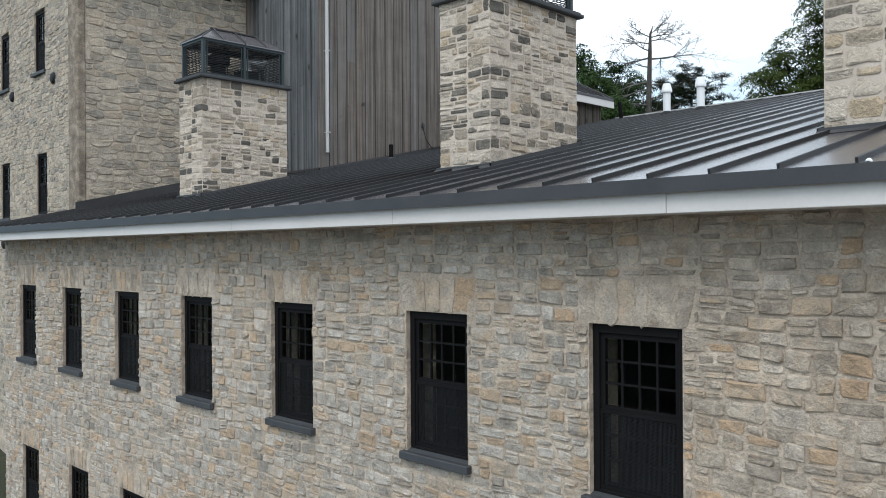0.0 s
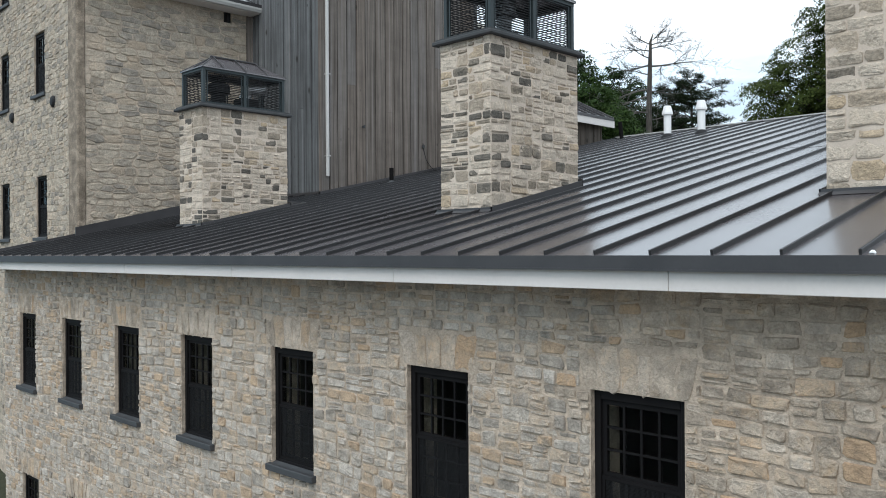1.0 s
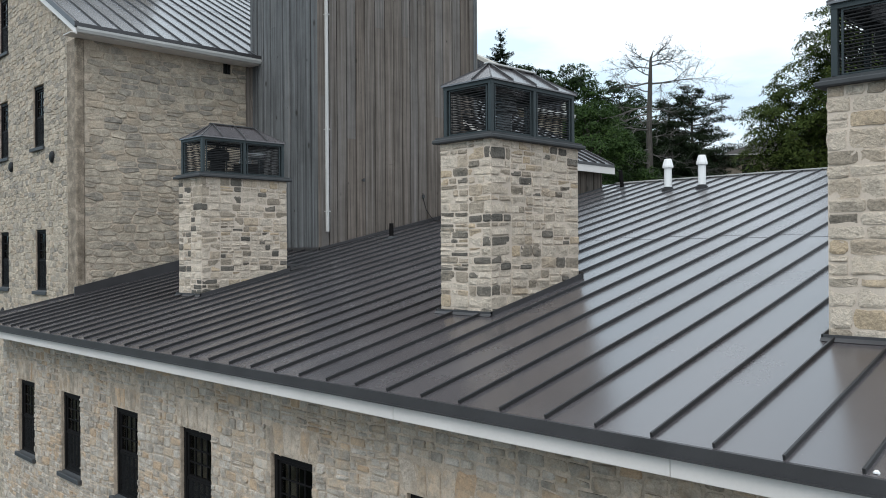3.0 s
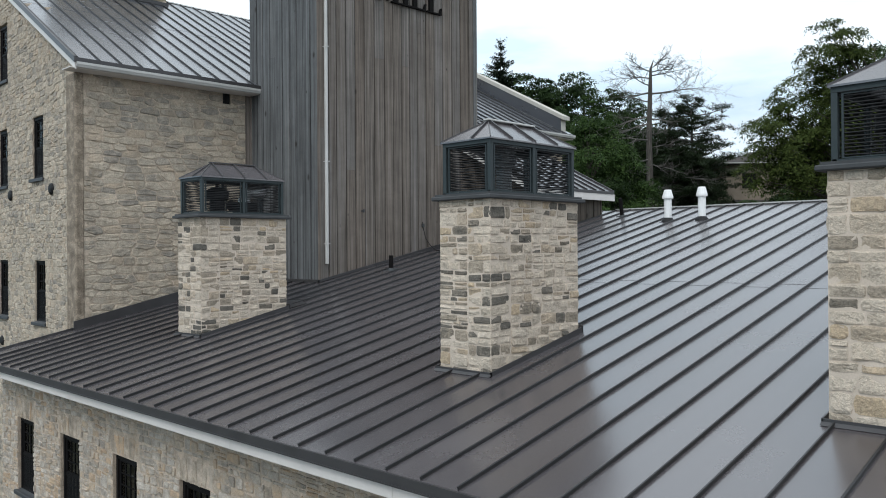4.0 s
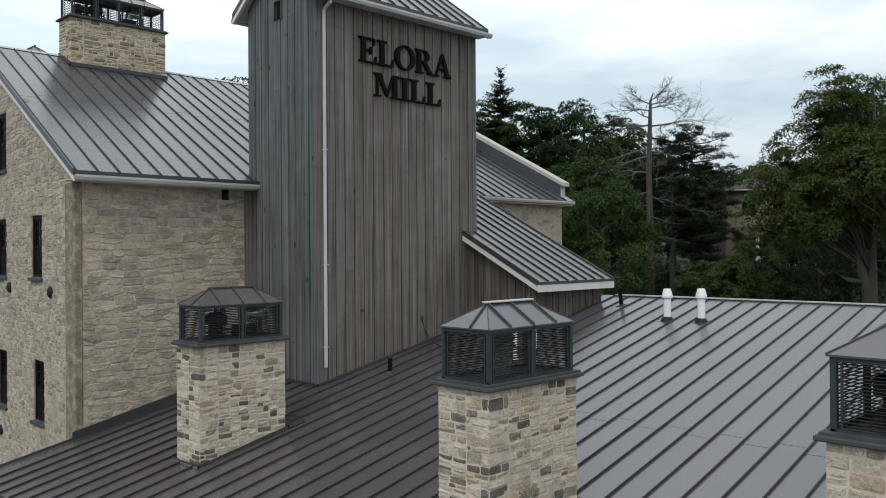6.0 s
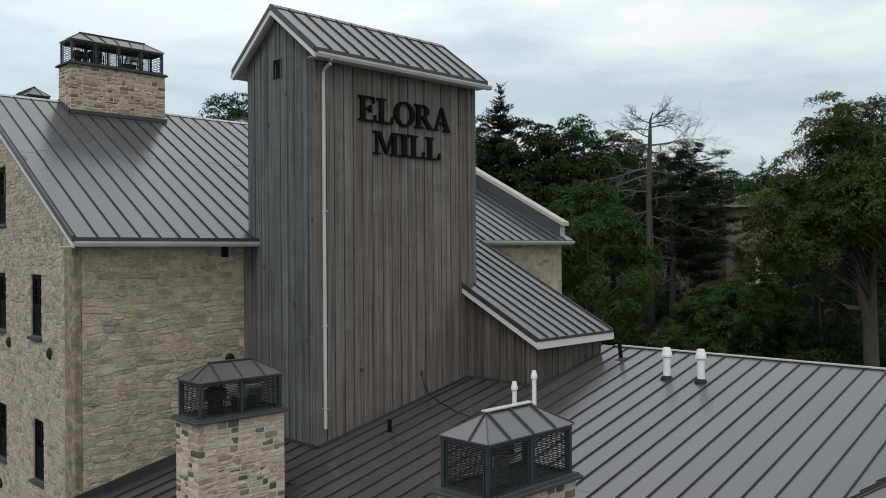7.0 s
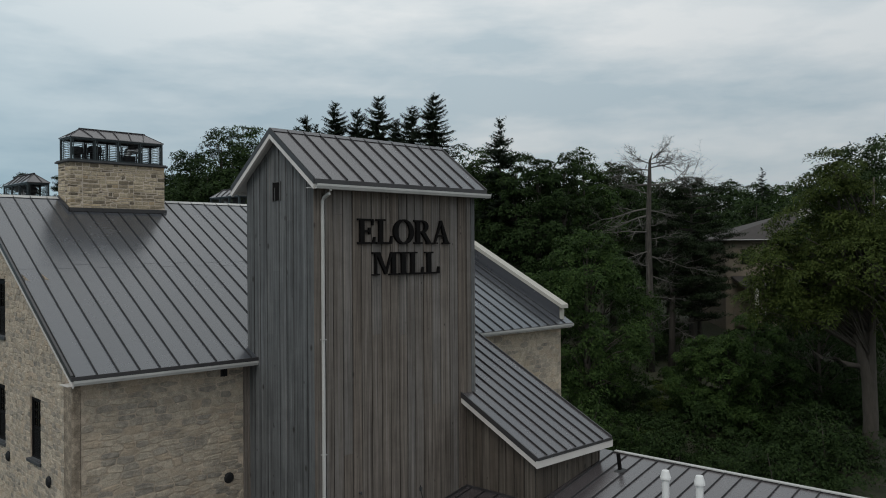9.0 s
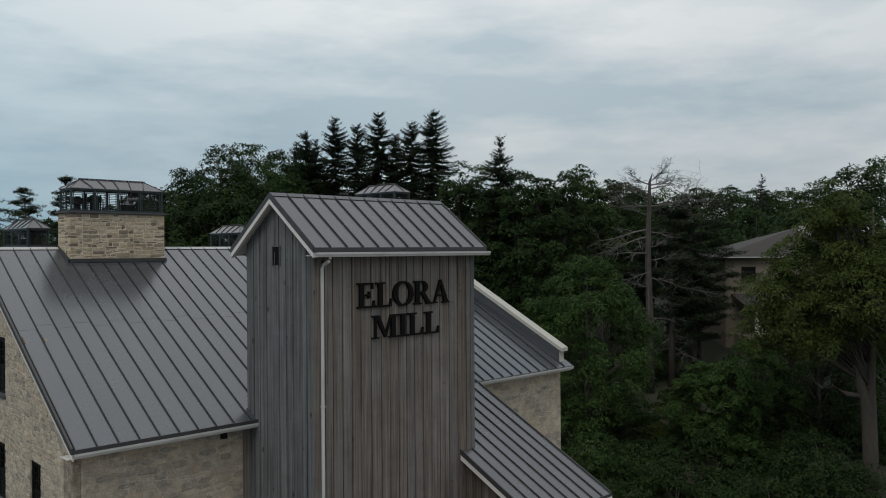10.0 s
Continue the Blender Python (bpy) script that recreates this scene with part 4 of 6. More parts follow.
def roof_chimney(x0, x1, y0, y1, top, seed, label, inner="elbow", tallest=0.175, longest=0.37):
    c = tagged(thing("chimney", ((x0 + x1) / 2, (y0 + y1) / 2, roof_z(x0))), label, "chimney", "caged stone chimneys on the wing roof")
    inv = Matrix.Translation(-Vector(c.location))
    rng = random.Random(seed)
    core = Mesh().box(x0, x1, y0, y1, roof_z(x0) - 0.5, top)
    part("mortar_core", core, M_CHIM_MORTAR, c)
    chimney_stones(rng, c, x0, x1, y0, y1, roof_z(x0) - 0.06, top, M_CHIM, tallest, longest)
    fl = Mesh()
    for ya, yb in ((y0 - 0.05, y0 - 0.035), (y1 + 0.035, y1 + 0.05)):
        fl.prism([(x0 - 0.06, 0, roof_z(x0 - 0.06)), (x1 + 0.06, 0, roof_z(x1 + 0.06)), (x1 + 0.06, 0, roof_z(x1 + 0.06) + 0.085), (x0 - 0.06, 0, roof_z(x0 - 0.06) + 0.06)], (0, ya, 0), (0, yb, 0))
    fl.box(x0 - 0.06, x0 - 0.04, y0 - 0.05, y1 + 0.05, roof_z(x0) - 0.02, roof_z(x0) + 0.045)
    fl.prism([(x0 - 0.10, 0, roof_z(x0 - 0.10) + 0.006), (x0 - 0.04, 0, roof_z(x0) + 0.035), (x0 - 0.04, 0, roof_z(x0) + 0.0)], (0, y0 - 0.05, 0), (0, y1 + 0.05, 0))
    fl.box(x1 + 0.04, x1 + 0.055, y0 - 0.05, y1 + 0.05, roof_z(x1), roof_z(x1) + 0.12)
    part("flashing", fl, M_TRIM, c, "dark steel flashing")
    ym = (y0 + y1) / 2
    sad = Mesh().add([(x1 + 0.02, y0 - 0.02, roof_z(x1) + 0.02), (x1 + 0.02, y1 + 0.02, roof_z(x1) + 0.02), (x1 + 0.02, ym, roof_z(x1) + 0.17), (x1 + 0.62, ym, roof_z(x1 + 0.62) + 0.03), (x1 + 0.50, y0 - 0.05, roof_z(x1 + 0.5) + 0.012), (x1 + 0.50, y1 + 0.05, roof_z(x1 + 0.5) + 0.012)],
                     [(0, 2, 1), (0, 4, 3, 2), (1, 2, 3, 5), (0, 1, 5, 3, 4)])
    if inner == "elbow" and y0 > 10:
        part("saddle", sad, M_TRIM, c, "dark steel saddle behind the chimney")
    build_cap(c, x0, x1, y0, y1, top, inner=inner)
    for o in c.children:
        o.matrix_parent_inverse = inv
    return c


roof_chimney(8.11, 10.02, 7.28, 8.20, G + 3.40, 11, "square chimney of pale and dark limestone with caged steel cap", "hood")
roof_chimney(8.10, 10.06, 14.74, 15.63, G + 3.40, 23, "pale limestone chimney with a steel flue showing through its cage")
roof_chimney(8.07, 9.98, 2.10, 3.02, G + 3.44, 41, "broad pale limestone chimney standing close to the roof edge", tallest=0.22, longest=0.5)

# ---- main mill building ----
TX_L = 12.2
SKEW = 0.05
MX, MY, MRY, MRZ, MEZ, ME = 7.61, 19.5, 28.05, G + 11.66, G + 7.08, 26.0
MN = 2 * MRY - MY  # outer face of the far long wall
M_SLOPE = (MRZ - MEZ) / (MRY - 19.0)


def gable(u, v, d):
    return (MX + SKEW * (u - MY) + d, u, v)


def south(u, v, d):
    return (u, MY + d, v)


def rake_z(u):
    return MEZ - 0.16 + M_SLOPE * ((u if u < MRY else 2 * MRY - u) - 19.0)


g_holes = [(21.85, 22.70, G + 4.62, G + 6.20), (21.72, 22.57, G + 0.98, G + 2.54), (24.95, 25.80, G + 4.60, G + 6.20), (24.96, 25.81, G + 0.98, G + 2.54), (24.92, 25.77, G + 7.55, G + 9.16)]
gw = Mesh()
us = sorted({MY, MRY, MN, *(h[k] for h in g_holes for k in (0, 1)), *np.arange(20.1, 36.4, 1.3).tolist()})
vs = sorted({0.0, G + 13.0, *(h[k] for h in g_holes for k in (2, 3))})
for a, b in zip(us, us[1:]):
    for c, d in zip(vs, vs[1:]):
        um, vm = (a + b) / 2, (c + d) / 2
        if any(h[0] < um < h[1] and h[2] < vm < h[3] for h in g_holes):
            continue
        da, db = max(c, min(d, rake_z(a))), max(c, min(d, rake_z(b)))
        if da <= c and db <= c:
            continue
        for dep in (0.0, 0.5):
            gw.add([gable(a, c, dep), gable(b, c, dep), gable(b, db, dep), gable(a, da, dep)], [(0, 1, 2, 3)])
for a, b, c, d in g_holes:
    for p, q in (((a, c), (a, d)), ((b, d), (b, c)), ((b, c), (a, c)), ((a, d), (b, d))):
        gw.add([gable(*p, 0), gable(*q, 0), gable(*q, 0.5), gable(*p, 0.5)], [(0, 1, 2, 3)])
wall_gable = tagged(part("wall_gable", gw, M_MORTAR), "tall gable wall of weathered grey rubble limestone", "wall", kind="structure")
s_holes = [(11.38, 11.62, G + 6.60, G + 6.88)]
wall_mill = tagged(part("wall_mill_south", wall_mesh(MX, ME, 0.0, MEZ - 0.1, s_holes, south, 0.5), M_MORTAR), "weathered grey rubble limestone wall of the mill", "wall", kind="structure")
tagged(part("wall_mill_east", Mesh().prism([(0, MY + 0.5, 0), (0, MN - 0.5, 0), (0, MN - 0.5, MEZ - 0.2), (0, MRY, MRZ - 0.3), (0, MY + 0.5, MEZ - 0.1)], (ME - 0.5, 0, 0), (ME, 0, 0)), M_MORTAR), "far gable wall of the mill", "wall", kind="structure")
tagged(part("wall_mill_north", box(MX + 1.35, ME - 0.5, MN - 0.5, MN, 0, MEZ - 0.2), M_MORTAR), "plain back wall of the mill", "wall", kind="structure")
tagged(part("wall_inner", box(12.6, 12.8, 20.0, MN - 0.5, 0, G + 7.0), M_ROOM), "dim interior wall behind the gable windows", "wall", kind="structure")
part("vent_box", Mesh().box(11.36, 11.64, MY + 0.06, MY + 0.07, G + 6.58, G + 6.90).box(11.49, 11.51, MY - 0.002, MY + 0.05, G + 6.60, G + 6.88), M_BLACK, wall_mill, "black vent opening under the eave")

tagged(part("trim", Mesh().box(MX - 0.035, MX + 0.17, MY - 0.035, MY + 0.50, G + 0.5, MEZ - 0.2, bevel=0.03), M_CORNER), "brown rendered corner strip of the mill wall", "corner strip", kind="structure")
mill_roof = tagged(thing("mill_roof"), "steep dark grey standing seam roof of the mill", "roof", kind="structure")
RX0 = 7.40
up_v = (0.0686 * (MRY - 19.0), MRY - 19.0, MRZ - MEZ)
n_m = int((ME - 0.3 - 7.461) / 0.505)
seam_roof(mill_roof, (7.461, 19.0, MEZ), (1, 0, 0), up_v, n_m + 1, 0.505, lap=5.25, mat=M_ROOF_MILL)
north = Mesh().prism([(0, MRY, MRZ), (0, 2 * MRY - 19.0, MEZ), (0, 2 * MRY - 19.0, MEZ - 0.02), (0, MRY, MRZ - 0.02)], (RX0 + 0.5, 0, 0), (ME, 0, 0))
part("north_slope", north, M_ROOF, mill_roof)
part("deck", Mesh().prism([(0, 19.02, MEZ - 0.02), (0, MRY, MRZ - 0.03), (0, 2 * MRY - 19.1, MEZ - 0.04), (0, 2 * MRY - 19.1, MEZ - 0.14), (0, MRY, MRZ - 0.2), (0, 19.02, MEZ - 0.14)], (MX + 0.05 * 5, 0, 0), (ME - 0.1, 0, 0)), M_ROOM, mill_roof)
part("ridge_cap", Mesh().prism([(0, MRY - 0.12, MRZ - 0.035), (0, MRY, MRZ + 0.045), (0, MRY + 0.12, MRZ - 0.035)], (RX0 + 0.46, 0, 0), (ME - 0.3, 0, 0)), M_GUTTER, mill_roof, "pale ridge cap")
for nm, mat, d0, d1, x0, x1 in (("rake_trim", M_TRIM, 0.045, -0.09, -0.03, 0.03), ("rake_fascia", M_WHITE, -0.09, -0.24, 0.0, 0.035)):
    s = Mesh()
    n = 2
    pa, pb = Vector((RX0, 19.0, MEZ)), Vector((RX0 + up_v[0], MRY, MRZ))
    vs8 = []
    for p in (pa, pb):
        for dx in (x0, x1):
            for dz in (d0, d1):
                vs8.append(p + Vector((dx, 0, dz)))
    s.add(vs8, [(0, 1, 3, 2), (4, 6, 7, 5), (0, 4, 5, 1), (2, 3, 7, 6), (0, 2, 6, 4), (1, 5, 7, 3)])
    part(nm, s, mat, mill_roof)
soff = Mesh()
pa, pb = Vector((RX0 + 0.035, 19.2, MEZ + M_SLOPE * 0.2 - 0.2)), Vector((RX0 + up_v[0], MRY, MRZ - 0.2))
soff.add([pa, pa + Vector((0.5, 0, 0)), pb + Vector((0.5, 0, 0)), pb] + [q + Vector((0, 0, 0.02)) for q in (pa, pa + Vector((0.5, 0, 0)), pb + Vector((0.5, 0, 0)), pb)],
         [(0, 1, 2, 3), (7, 6, 5, 4), (0, 4, 5, 1), (1, 5, 6, 2), (2, 6, 7, 3), (3, 7, 4, 0)])
part("rake_soffit", soff, M_WHITE, mill_roof)
part("drip_edge", box(RX0 - 0.03, ME + 0.1, 18.955, 19.0, MEZ - 0.075, MEZ + 0.012), M_TRIM, mill_roof)


def gutter_profile(depth=0.115, height=0.115):
    return [(0, 0, 0), (0, -depth * 0.75, 0), (0, -depth * 0.9, height * 0.35), (0, -depth, height * 0.55), (0, -depth, height), (0, -depth + 0.012, height), (0, -depth + 0.012, height * 0.55), (0, -depth * 0.78, height * 0.3),
            (0, -0.012, 0.012), (0, -0.012, height), (0, 0, height)]


def gutter(x0, x1, y, z, label):
    g = tagged(part("gutter", Mesh().prism(gutter_profile(), (x0, y, z), (x1, y, z)), M_GUTTER), label, "gutter")
    return g


gutter(RX0 + 0.02, 12.20, 19.06, G + 6.885, "pale grey aluminium gutter along the mill eave")
gutter(18.3, ME + 0.12, 19.06, G + 6.955, "pale grey aluminium gutter beside the parapet")
tagged(part("trim", box(MX - 0.30, 12.2, 19.06, MY + 0.01, G + 6.87, G + 6.89), M_WHITE), "pale soffit under the mill eave", "soffit", kind="structure")
tagged(part("trim", box(18.0, ME + 0.12, 19.07, MY + 0.01, G + 6.91, G + 6.95), M_WHITE), "pale soffit under the mill eave", "soffit", kind="structure")

# parapet at the far gable
par = tagged(thing("parapet", (ME, 19.2, G + 7.0)), "stone parapet with a pale sloping coping above the roof", "parapet", kind="structure")
inv = Matrix.Translation(-Vector(par.location))
pz = lambda y: G + 7.70 + 0.515 * (y - 19.2)
body = Mesh().prism([(0, 19.53, G + 6.3), (0, MRY, G + 11.0), (0, MRY, pz(MRY)), (0, 19.3, pz(19.3)), (0, 19.3, G + 7.12), (0, 19.53, G + 7.0)], (ME - 0.32, 0, 0), (ME - 0.04, 0, 0))
part("parapet_wall", body, M_COPING, par).matrix_parent_inverse = inv
cop = Mesh().prism([(0, 19.16, pz(19.16) - 0.03), (0, MRY, pz(MRY) - 0.05), (0, MRY, pz(MRY) + 0.12), (0, 19.16, pz(19.16) + 0.11)], (ME - 0.38, 0, 0), (ME + 0.03, 0, 0))
part("coping", cop, M_COPING, par, "pale stone coping").matrix_parent_inverse = inv
fla = Mesh().prism([(0, 19.3, MEZ + M_SLOPE * 0.3 + 0.02), (0, MRY, MRZ + 0.02), (0, MRY, pz(MRY) - 0.02), (0, 19.3, pz(19.3) - 0.02)], (ME - 0.35, 0, 0), (ME - 0.325, 0, 0))
part("flashing", fla, M_ROOF_MILL, par).matrix_parent_inverse = inv

tagged(part("trim", Mesh().prism([(MX - 0.1, 0, roof_z(MX - 0.1) + 0.0), (TX_L, 0, roof_z(TX_L)), (TX_L, 0, roof_z(TX_L) + 0.26), (MX - 0.1, 0, roof_z(MX - 0.1) + 0.20)], (0, MY - 0.085, 0), (0, MY - 0.05, 0)), M_TRIM), "dark steel flashing where roof meets mill wall", "flashing", kind="structure")
# ridge chimney
RC = (10.51, 13.70, 27.16, 28.12)
rc = tagged(thing("ridge_chimney", (12.1, 27.7, G + 11.3)), "wide buff limestone chimney on the ridge with caged cap", "chimney")
RC_TOP = G + 12.78
inv_rc = Matrix.Translation(-Vector(rc.location))
part("mortar_core", box(RC[0], RC[1], RC[2], RC[3], G + 10.5, RC_TOP), M_CHIM_MORTAR, rc)
chimney_stones(random.Random(71), rc, *RC, G + 11.26, RC_TOP, M_RIDGE_CHIM, 0.145, 0.62)
fl = Mesh().box(RC[0] - 0.06, RC[1] + 0.06, RC[2] - 0.06, RC[2] - 0.035, G + 11.20, G + 11.32).prism([(0, RC[2] - 0.06, G + 11.20), (0, MRY, MRZ), (0, MRY, MRZ + 0.1), (0, RC[2] - 0.06, G + 11.32)], (RC[0] - 0.06, 0, 0), (RC[0] - 0.035, 0, 0))
part("flashing", fl, M_TRIM, rc)
build_cap(rc, *RC, RC_TOP, bays=(4, 1), height=0.72, rise=0.34, run=0.45, ribs=5, dense=11, split=False)
for x in (11.22, 11.72, 12.45, 13.05):
    o = Mesh().box(x - 0.02, x + 0.02, 27.68, 27.72, RC_TOP + 0.08, RC_TOP + 0.66)
    for sg in (-0.085, 0.085):
        o.box(x + sg - 0.015, x + sg + 0.015, 27.68, 27.71, RC_TOP + 0.13, RC_TOP + 0.53)
    part("ornament", o.box(x - 0.07, x + 0.07, 27.685, 27.705, RC_TOP + 0.33, RC_TOP + 0.36), M_BLACK, rc)
part("flue_hood", Mesh().tube([(10.93, 27.64, RC_TOP), (10.93, 27.64, RC_TOP + 0.3), (10.93, 27.64, RC_TOP + 0.31), (10.93, 27.64, RC_TOP + 0.5), (10.93, 27.64, RC_TOP + 0.56)], [0.11, 0.11, 0.19, 0.19, 0.08], 12), M_BLACK, rc, "black flue hood inside the cage")
for o in rc.children:
    o.matrix_parent_inverse = inv_rc

# caged caps of chimneys behind the ridge, long side across the ridge
for x0, x1, y0, y1, z in ((10.65, 11.45, 31.40, 34.0, G + 11.69), (19.7, 20.55, 32.2, 34.75, G + 11.64), (22.75, 23.65, 25.35, 27.95, G + 13.22)):
    fc = tagged(thing("ridge_chimney", ((x0 + x1) / 2, (y0 + y1) / 2, z)), "stone chimney with a caged cap rising behind the ridge", "chimney")
    fc.rotation_euler = (0, 0, radians(90))
    a, b = (y1 - y0) / 2, (x1 - x0) / 2
    part("mortar_core", box(-a, a, -b, b, -4.5, 0), M_RIDGE_CHIM, fc)
    build_cap(fc, -a, a, -b, b, 0, bays=(3, 1), height=0.62, rise=0.36, run=0.42, ribs=4, dense=11, split=False)

# gable windows of the mill
gwin = None
for i, h in enumerate(g_holes):
    m = pose(MX + SKEW * ((h[0] + h[1]) / 2 - MY), (h[0] + h[1]) / 2, h[2], 0, 0, WEST_TURN)
    if gwin is None:
        gwin = make_window("window_11", h[1] - h[0], 1.58, "tall narrow black sash window in the mill gable")
        gwin.matrix_basis = m
        gwin["group"] = "windows of the mill gable"
    else:
        w = copy_thing(gwin, m)
        w.name = f"window_{i + 11}"
anchor = None
for x, y, z, turn in ((MX + 0.08, 21.18, G + 4.29, 0), (MX + 0.25, 24.62, G + 4.31, 0), (MX + 0.30, 25.51, G + 0.28, 0), (11.60, MY, G + 3.94, 90)):
    if anchor is None:
        a = Mesh().tube([(-0.075, 0, 0), (-0.065, 0, 0), (-0.03, 0, 0), (0.02, 0, 0)], [0.02, 0.10, 0.145, 0.145], 12)
        anchor = tagged(part("wall_anchor", a, M_BLACK), "black iron tie plate bolted to the stone wall", "wall anchor", "iron tie plates on the mill")
        anchor.matrix_basis = pose(x, y, z, 0, 0, turn)
    else:
        copy_thing(anchor, pose(x, y, z, 0, 0, turn))

# ---- timber tower ----
TX0, TX1, TY0, TY1 = 12.22, 17.84, 16.50, 19.50
T_EZ, T_RZ = G + 11.59, G + 12.95
tower = tagged(thing("tower", (TX0, TY0, roof_z(TX0))), "tall timber tower clad in weathered grey-brown vertical boards", "tower", kind="structure")
ivt = Matrix.Translation(-Vector(tower.location))


def tpart(name, shape, mat, label="", parent=None, **k):
    o = part(name, shape, mat, parent or tower, label, **k)
    if parent is None:
        o.matrix_parent_inverse = ivt
    return o


tpart("core", Mesh().box(TX0, TX1, TY0, TY1, G + 0.6, T_EZ - 0.05).prism([(0, TY0, T_EZ - 0.05), (0, TY1, T_EZ - 0.05), (0, 18.0, T_RZ - 0.18)], (TX0, 0, 0), (TX1, 0, 0)), M_BOARD_SHADE)
brng = random.Random(3)


def boards(u0, u1, low, high, place, parent, inv, mat=None, widths=(0.25, 0.36)):
    """Upright boards of uneven width side by side; low(u) and high(u) bound them; some are butted of two lengths."""
    u = u0
    while u < u1 - 0.02:
        w = brng.uniform(*widths)
        if u1 - u - w < 0.09:
            w = u1 - u
        a, b = u + 0.014, u + w - 0.014
        za, zb = high(a), high(b)
        la, lb = low(a), low(b)
        cuts = sorted(brng.uniform(0.08, 0.92) for _ in range(brng.choice((0, 1, 1, 2)))) if za - la > 4 else []
        zs = [(la, lb)] + [(la + (za - la) * f, la + (za - la) * f) for f in cuts] + [(za, zb)]
        # boards up to 4 m high take the darker, browner wood
        spans = [((p + 0.002, q + 0.002), (r - 0.002, s - 0.002), mat or (M_BOARD if za - la > 4 else M_BOARD_DARK)) for (p, q), (r, s) in zip(zs, zs[1:])]
        t, tilt = brng.uniform(0.014, 0.040), brng.uniform(-0.004, 0.004)
        for (p, q), (r, s), wood in spans:
            s_ = Mesh()
            c = 0.004
            pts = [place(a, p, 0), place(b, q, 0), place(b, s, 0), place(a, r, 0), place(a + c, p, -t - tilt), place(b - c, q, -t + tilt), place(b - c, s, -t + tilt), place(a + c, r, -t - tilt)]
            s_.add(pts, [(4, 5, 6, 7), (0, 4, 7, 3), (5, 1, 2, 6), (7, 6, 2, 3), (0, 1, 5, 4)])
            o = part("board", s_, wood, parent)
            o.matrix_parent_inverse = inv
        u += w


gz = lambda y: T_EZ - 0.12 + (T_RZ - T_EZ) * (1 - abs(y - 18.0) / 1.8)
boards(TX0, TX1, lambda u: roof_z(u) + 0.03, lambda u: T_EZ - 0.02, lambda u, v, d: (u, TY0 + d, v), tower, ivt)
boards(TY0, TY1, lambda u: roof_z(TX0) + 0.03, gz, lambda u, v, d: (TX0 + d, u, v), tower, ivt, M_BOARD_WEST)
boards(TY0, TY1, lambda u: G + 5.0, gz, lambda u, v, d: (TX1 - d, u, v), tower, ivt)
tpart("base_flashing", Mesh().prism([(TX0 - 0.06, 0, roof_z(TX0) - 0.0), (TX1, 0, roof_z(TX1)), (TX1, 0, roof_z(TX1) + 0.07), (TX0 - 0.06, 0, roof_z(TX0) + 0.06)], (0, TY0 - 0.06, 0), (0, TY0 - 0.036, 0))
      .box(TX0 - 0.06, TX0 - 0.036, TY0 - 0.06, TY1, roof_z(TX0) - 0.02, roof_z(TX0) + 0.07), M_TRIM)
for x, y in ((TX0 - 0.012, TY0 - 0.012), (TX1 - 0.03, TY0 - 0.038)):
    tpart("corner_board", Mesh().box(x - (0.10 if x > 15 else 0.03), x + 0.04, y - 0.03, y + 0.0, roof_z(TX1) if x > 15 else roof_z(TX0), T_EZ - 0.02), M_BOARD_WEST if x > 15 else M_BOARD)
# black panel proud of the boards, its colour standing for the opening's shade
vent = tpart("louvre_opening", Mesh().box(TX0 - 0.058, TX0 - 0.033, 17.90, 18.20, G + 11.17, G + 11.63), M_LETTER, "small framed black panel standing for a shaded opening")
part("opening_trim", Mesh().box(TX0 - 0.07, TX0 - 0.03, 17.88, 17.90, G + 11.15, G + 11.65).box(TX0 - 0.07, TX0 - 0.03, 18.20, 18.22, G + 11.15, G + 11.65).box(TX0 - 0.07, TX0 - 0.03, 17.90, 18.20, G + 11.63, G + 11.65)
     .box(TX0 - 0.064, TX0 - 0.04, 18.10, 18.12, G + 11.17, G + 11.50), M_BOARD_WEST, vent)
# tower roof
RXA, RXB, OV = TX0 - 0.27, TX1 + 0.22, 1.86
t_up = (0, OV, T_RZ - T_EZ + 0.02)
tr = tagged(thing("tower_roof", (RXA, 18.0, T_RZ)), "small gabled standing seam roof over the timber tower", "roof", kind="structure")
ivr = Matrix.Translation(-Vector(tr.location))
seam_roof(tr, (RXA, 18.0 - OV, T_EZ), (1, 0, 0), t_up, 12, (RXB - RXA) / 12)
seam_roof(tr, (RXB, 18.0 + OV, T_EZ), (-1, 0, 0), (0, -OV, t_up[2]), 12, (RXB - RXA) / 12)
part("deck", Mesh().prism([(0, 18.0 - OV + 0.03, T_EZ - 0.02), (0, 18.0, T_RZ - 0.0), (0, 18.0 + OV - 0.03, T_EZ - 0.02), (0, 18.0 + OV - 0.03, T_EZ - 0.10), (0, 18.0, T_RZ - 0.12), (0, 18.0 - OV + 0.03, T_EZ - 0.10)], (RXA + 0.05, 0, 0), (RXB - 0.05, 0, 0)), M_GUTTER, tr)
for x0, x1 in ((RXA - 0.02, RXA + 0.02), (RXB - 0.02, RXB + 0.02)):
    for sg in (-1, 1):
        top = [(0, 18.0 + sg * OV, T_EZ + 0.035), (0, 18.0, T_RZ + 0.055), (0, 18.0, T_RZ - 0.10), (0, 18.0 + sg * OV, T_EZ - 0.12)]
        low = [(0, 18.0 + sg * OV, T_EZ - 0.12), (0, 18.0, T_RZ - 0.10), (0, 18.0, T_RZ - 0.22), (0, 18.0 + sg * (OV - 0.02), T_EZ - 0.24)]
        part("rake_trim", Mesh().prism(top, (x0, 0, 0), (x1, 0, 0)), M_TRIM, tr)
        part("rake_fascia", Mesh().prism(low, (x0 + 0.006, 0, 0), (x1 + (0.05 if x0 < 14 else 0), 0, 0)), M_WHITE, tr)
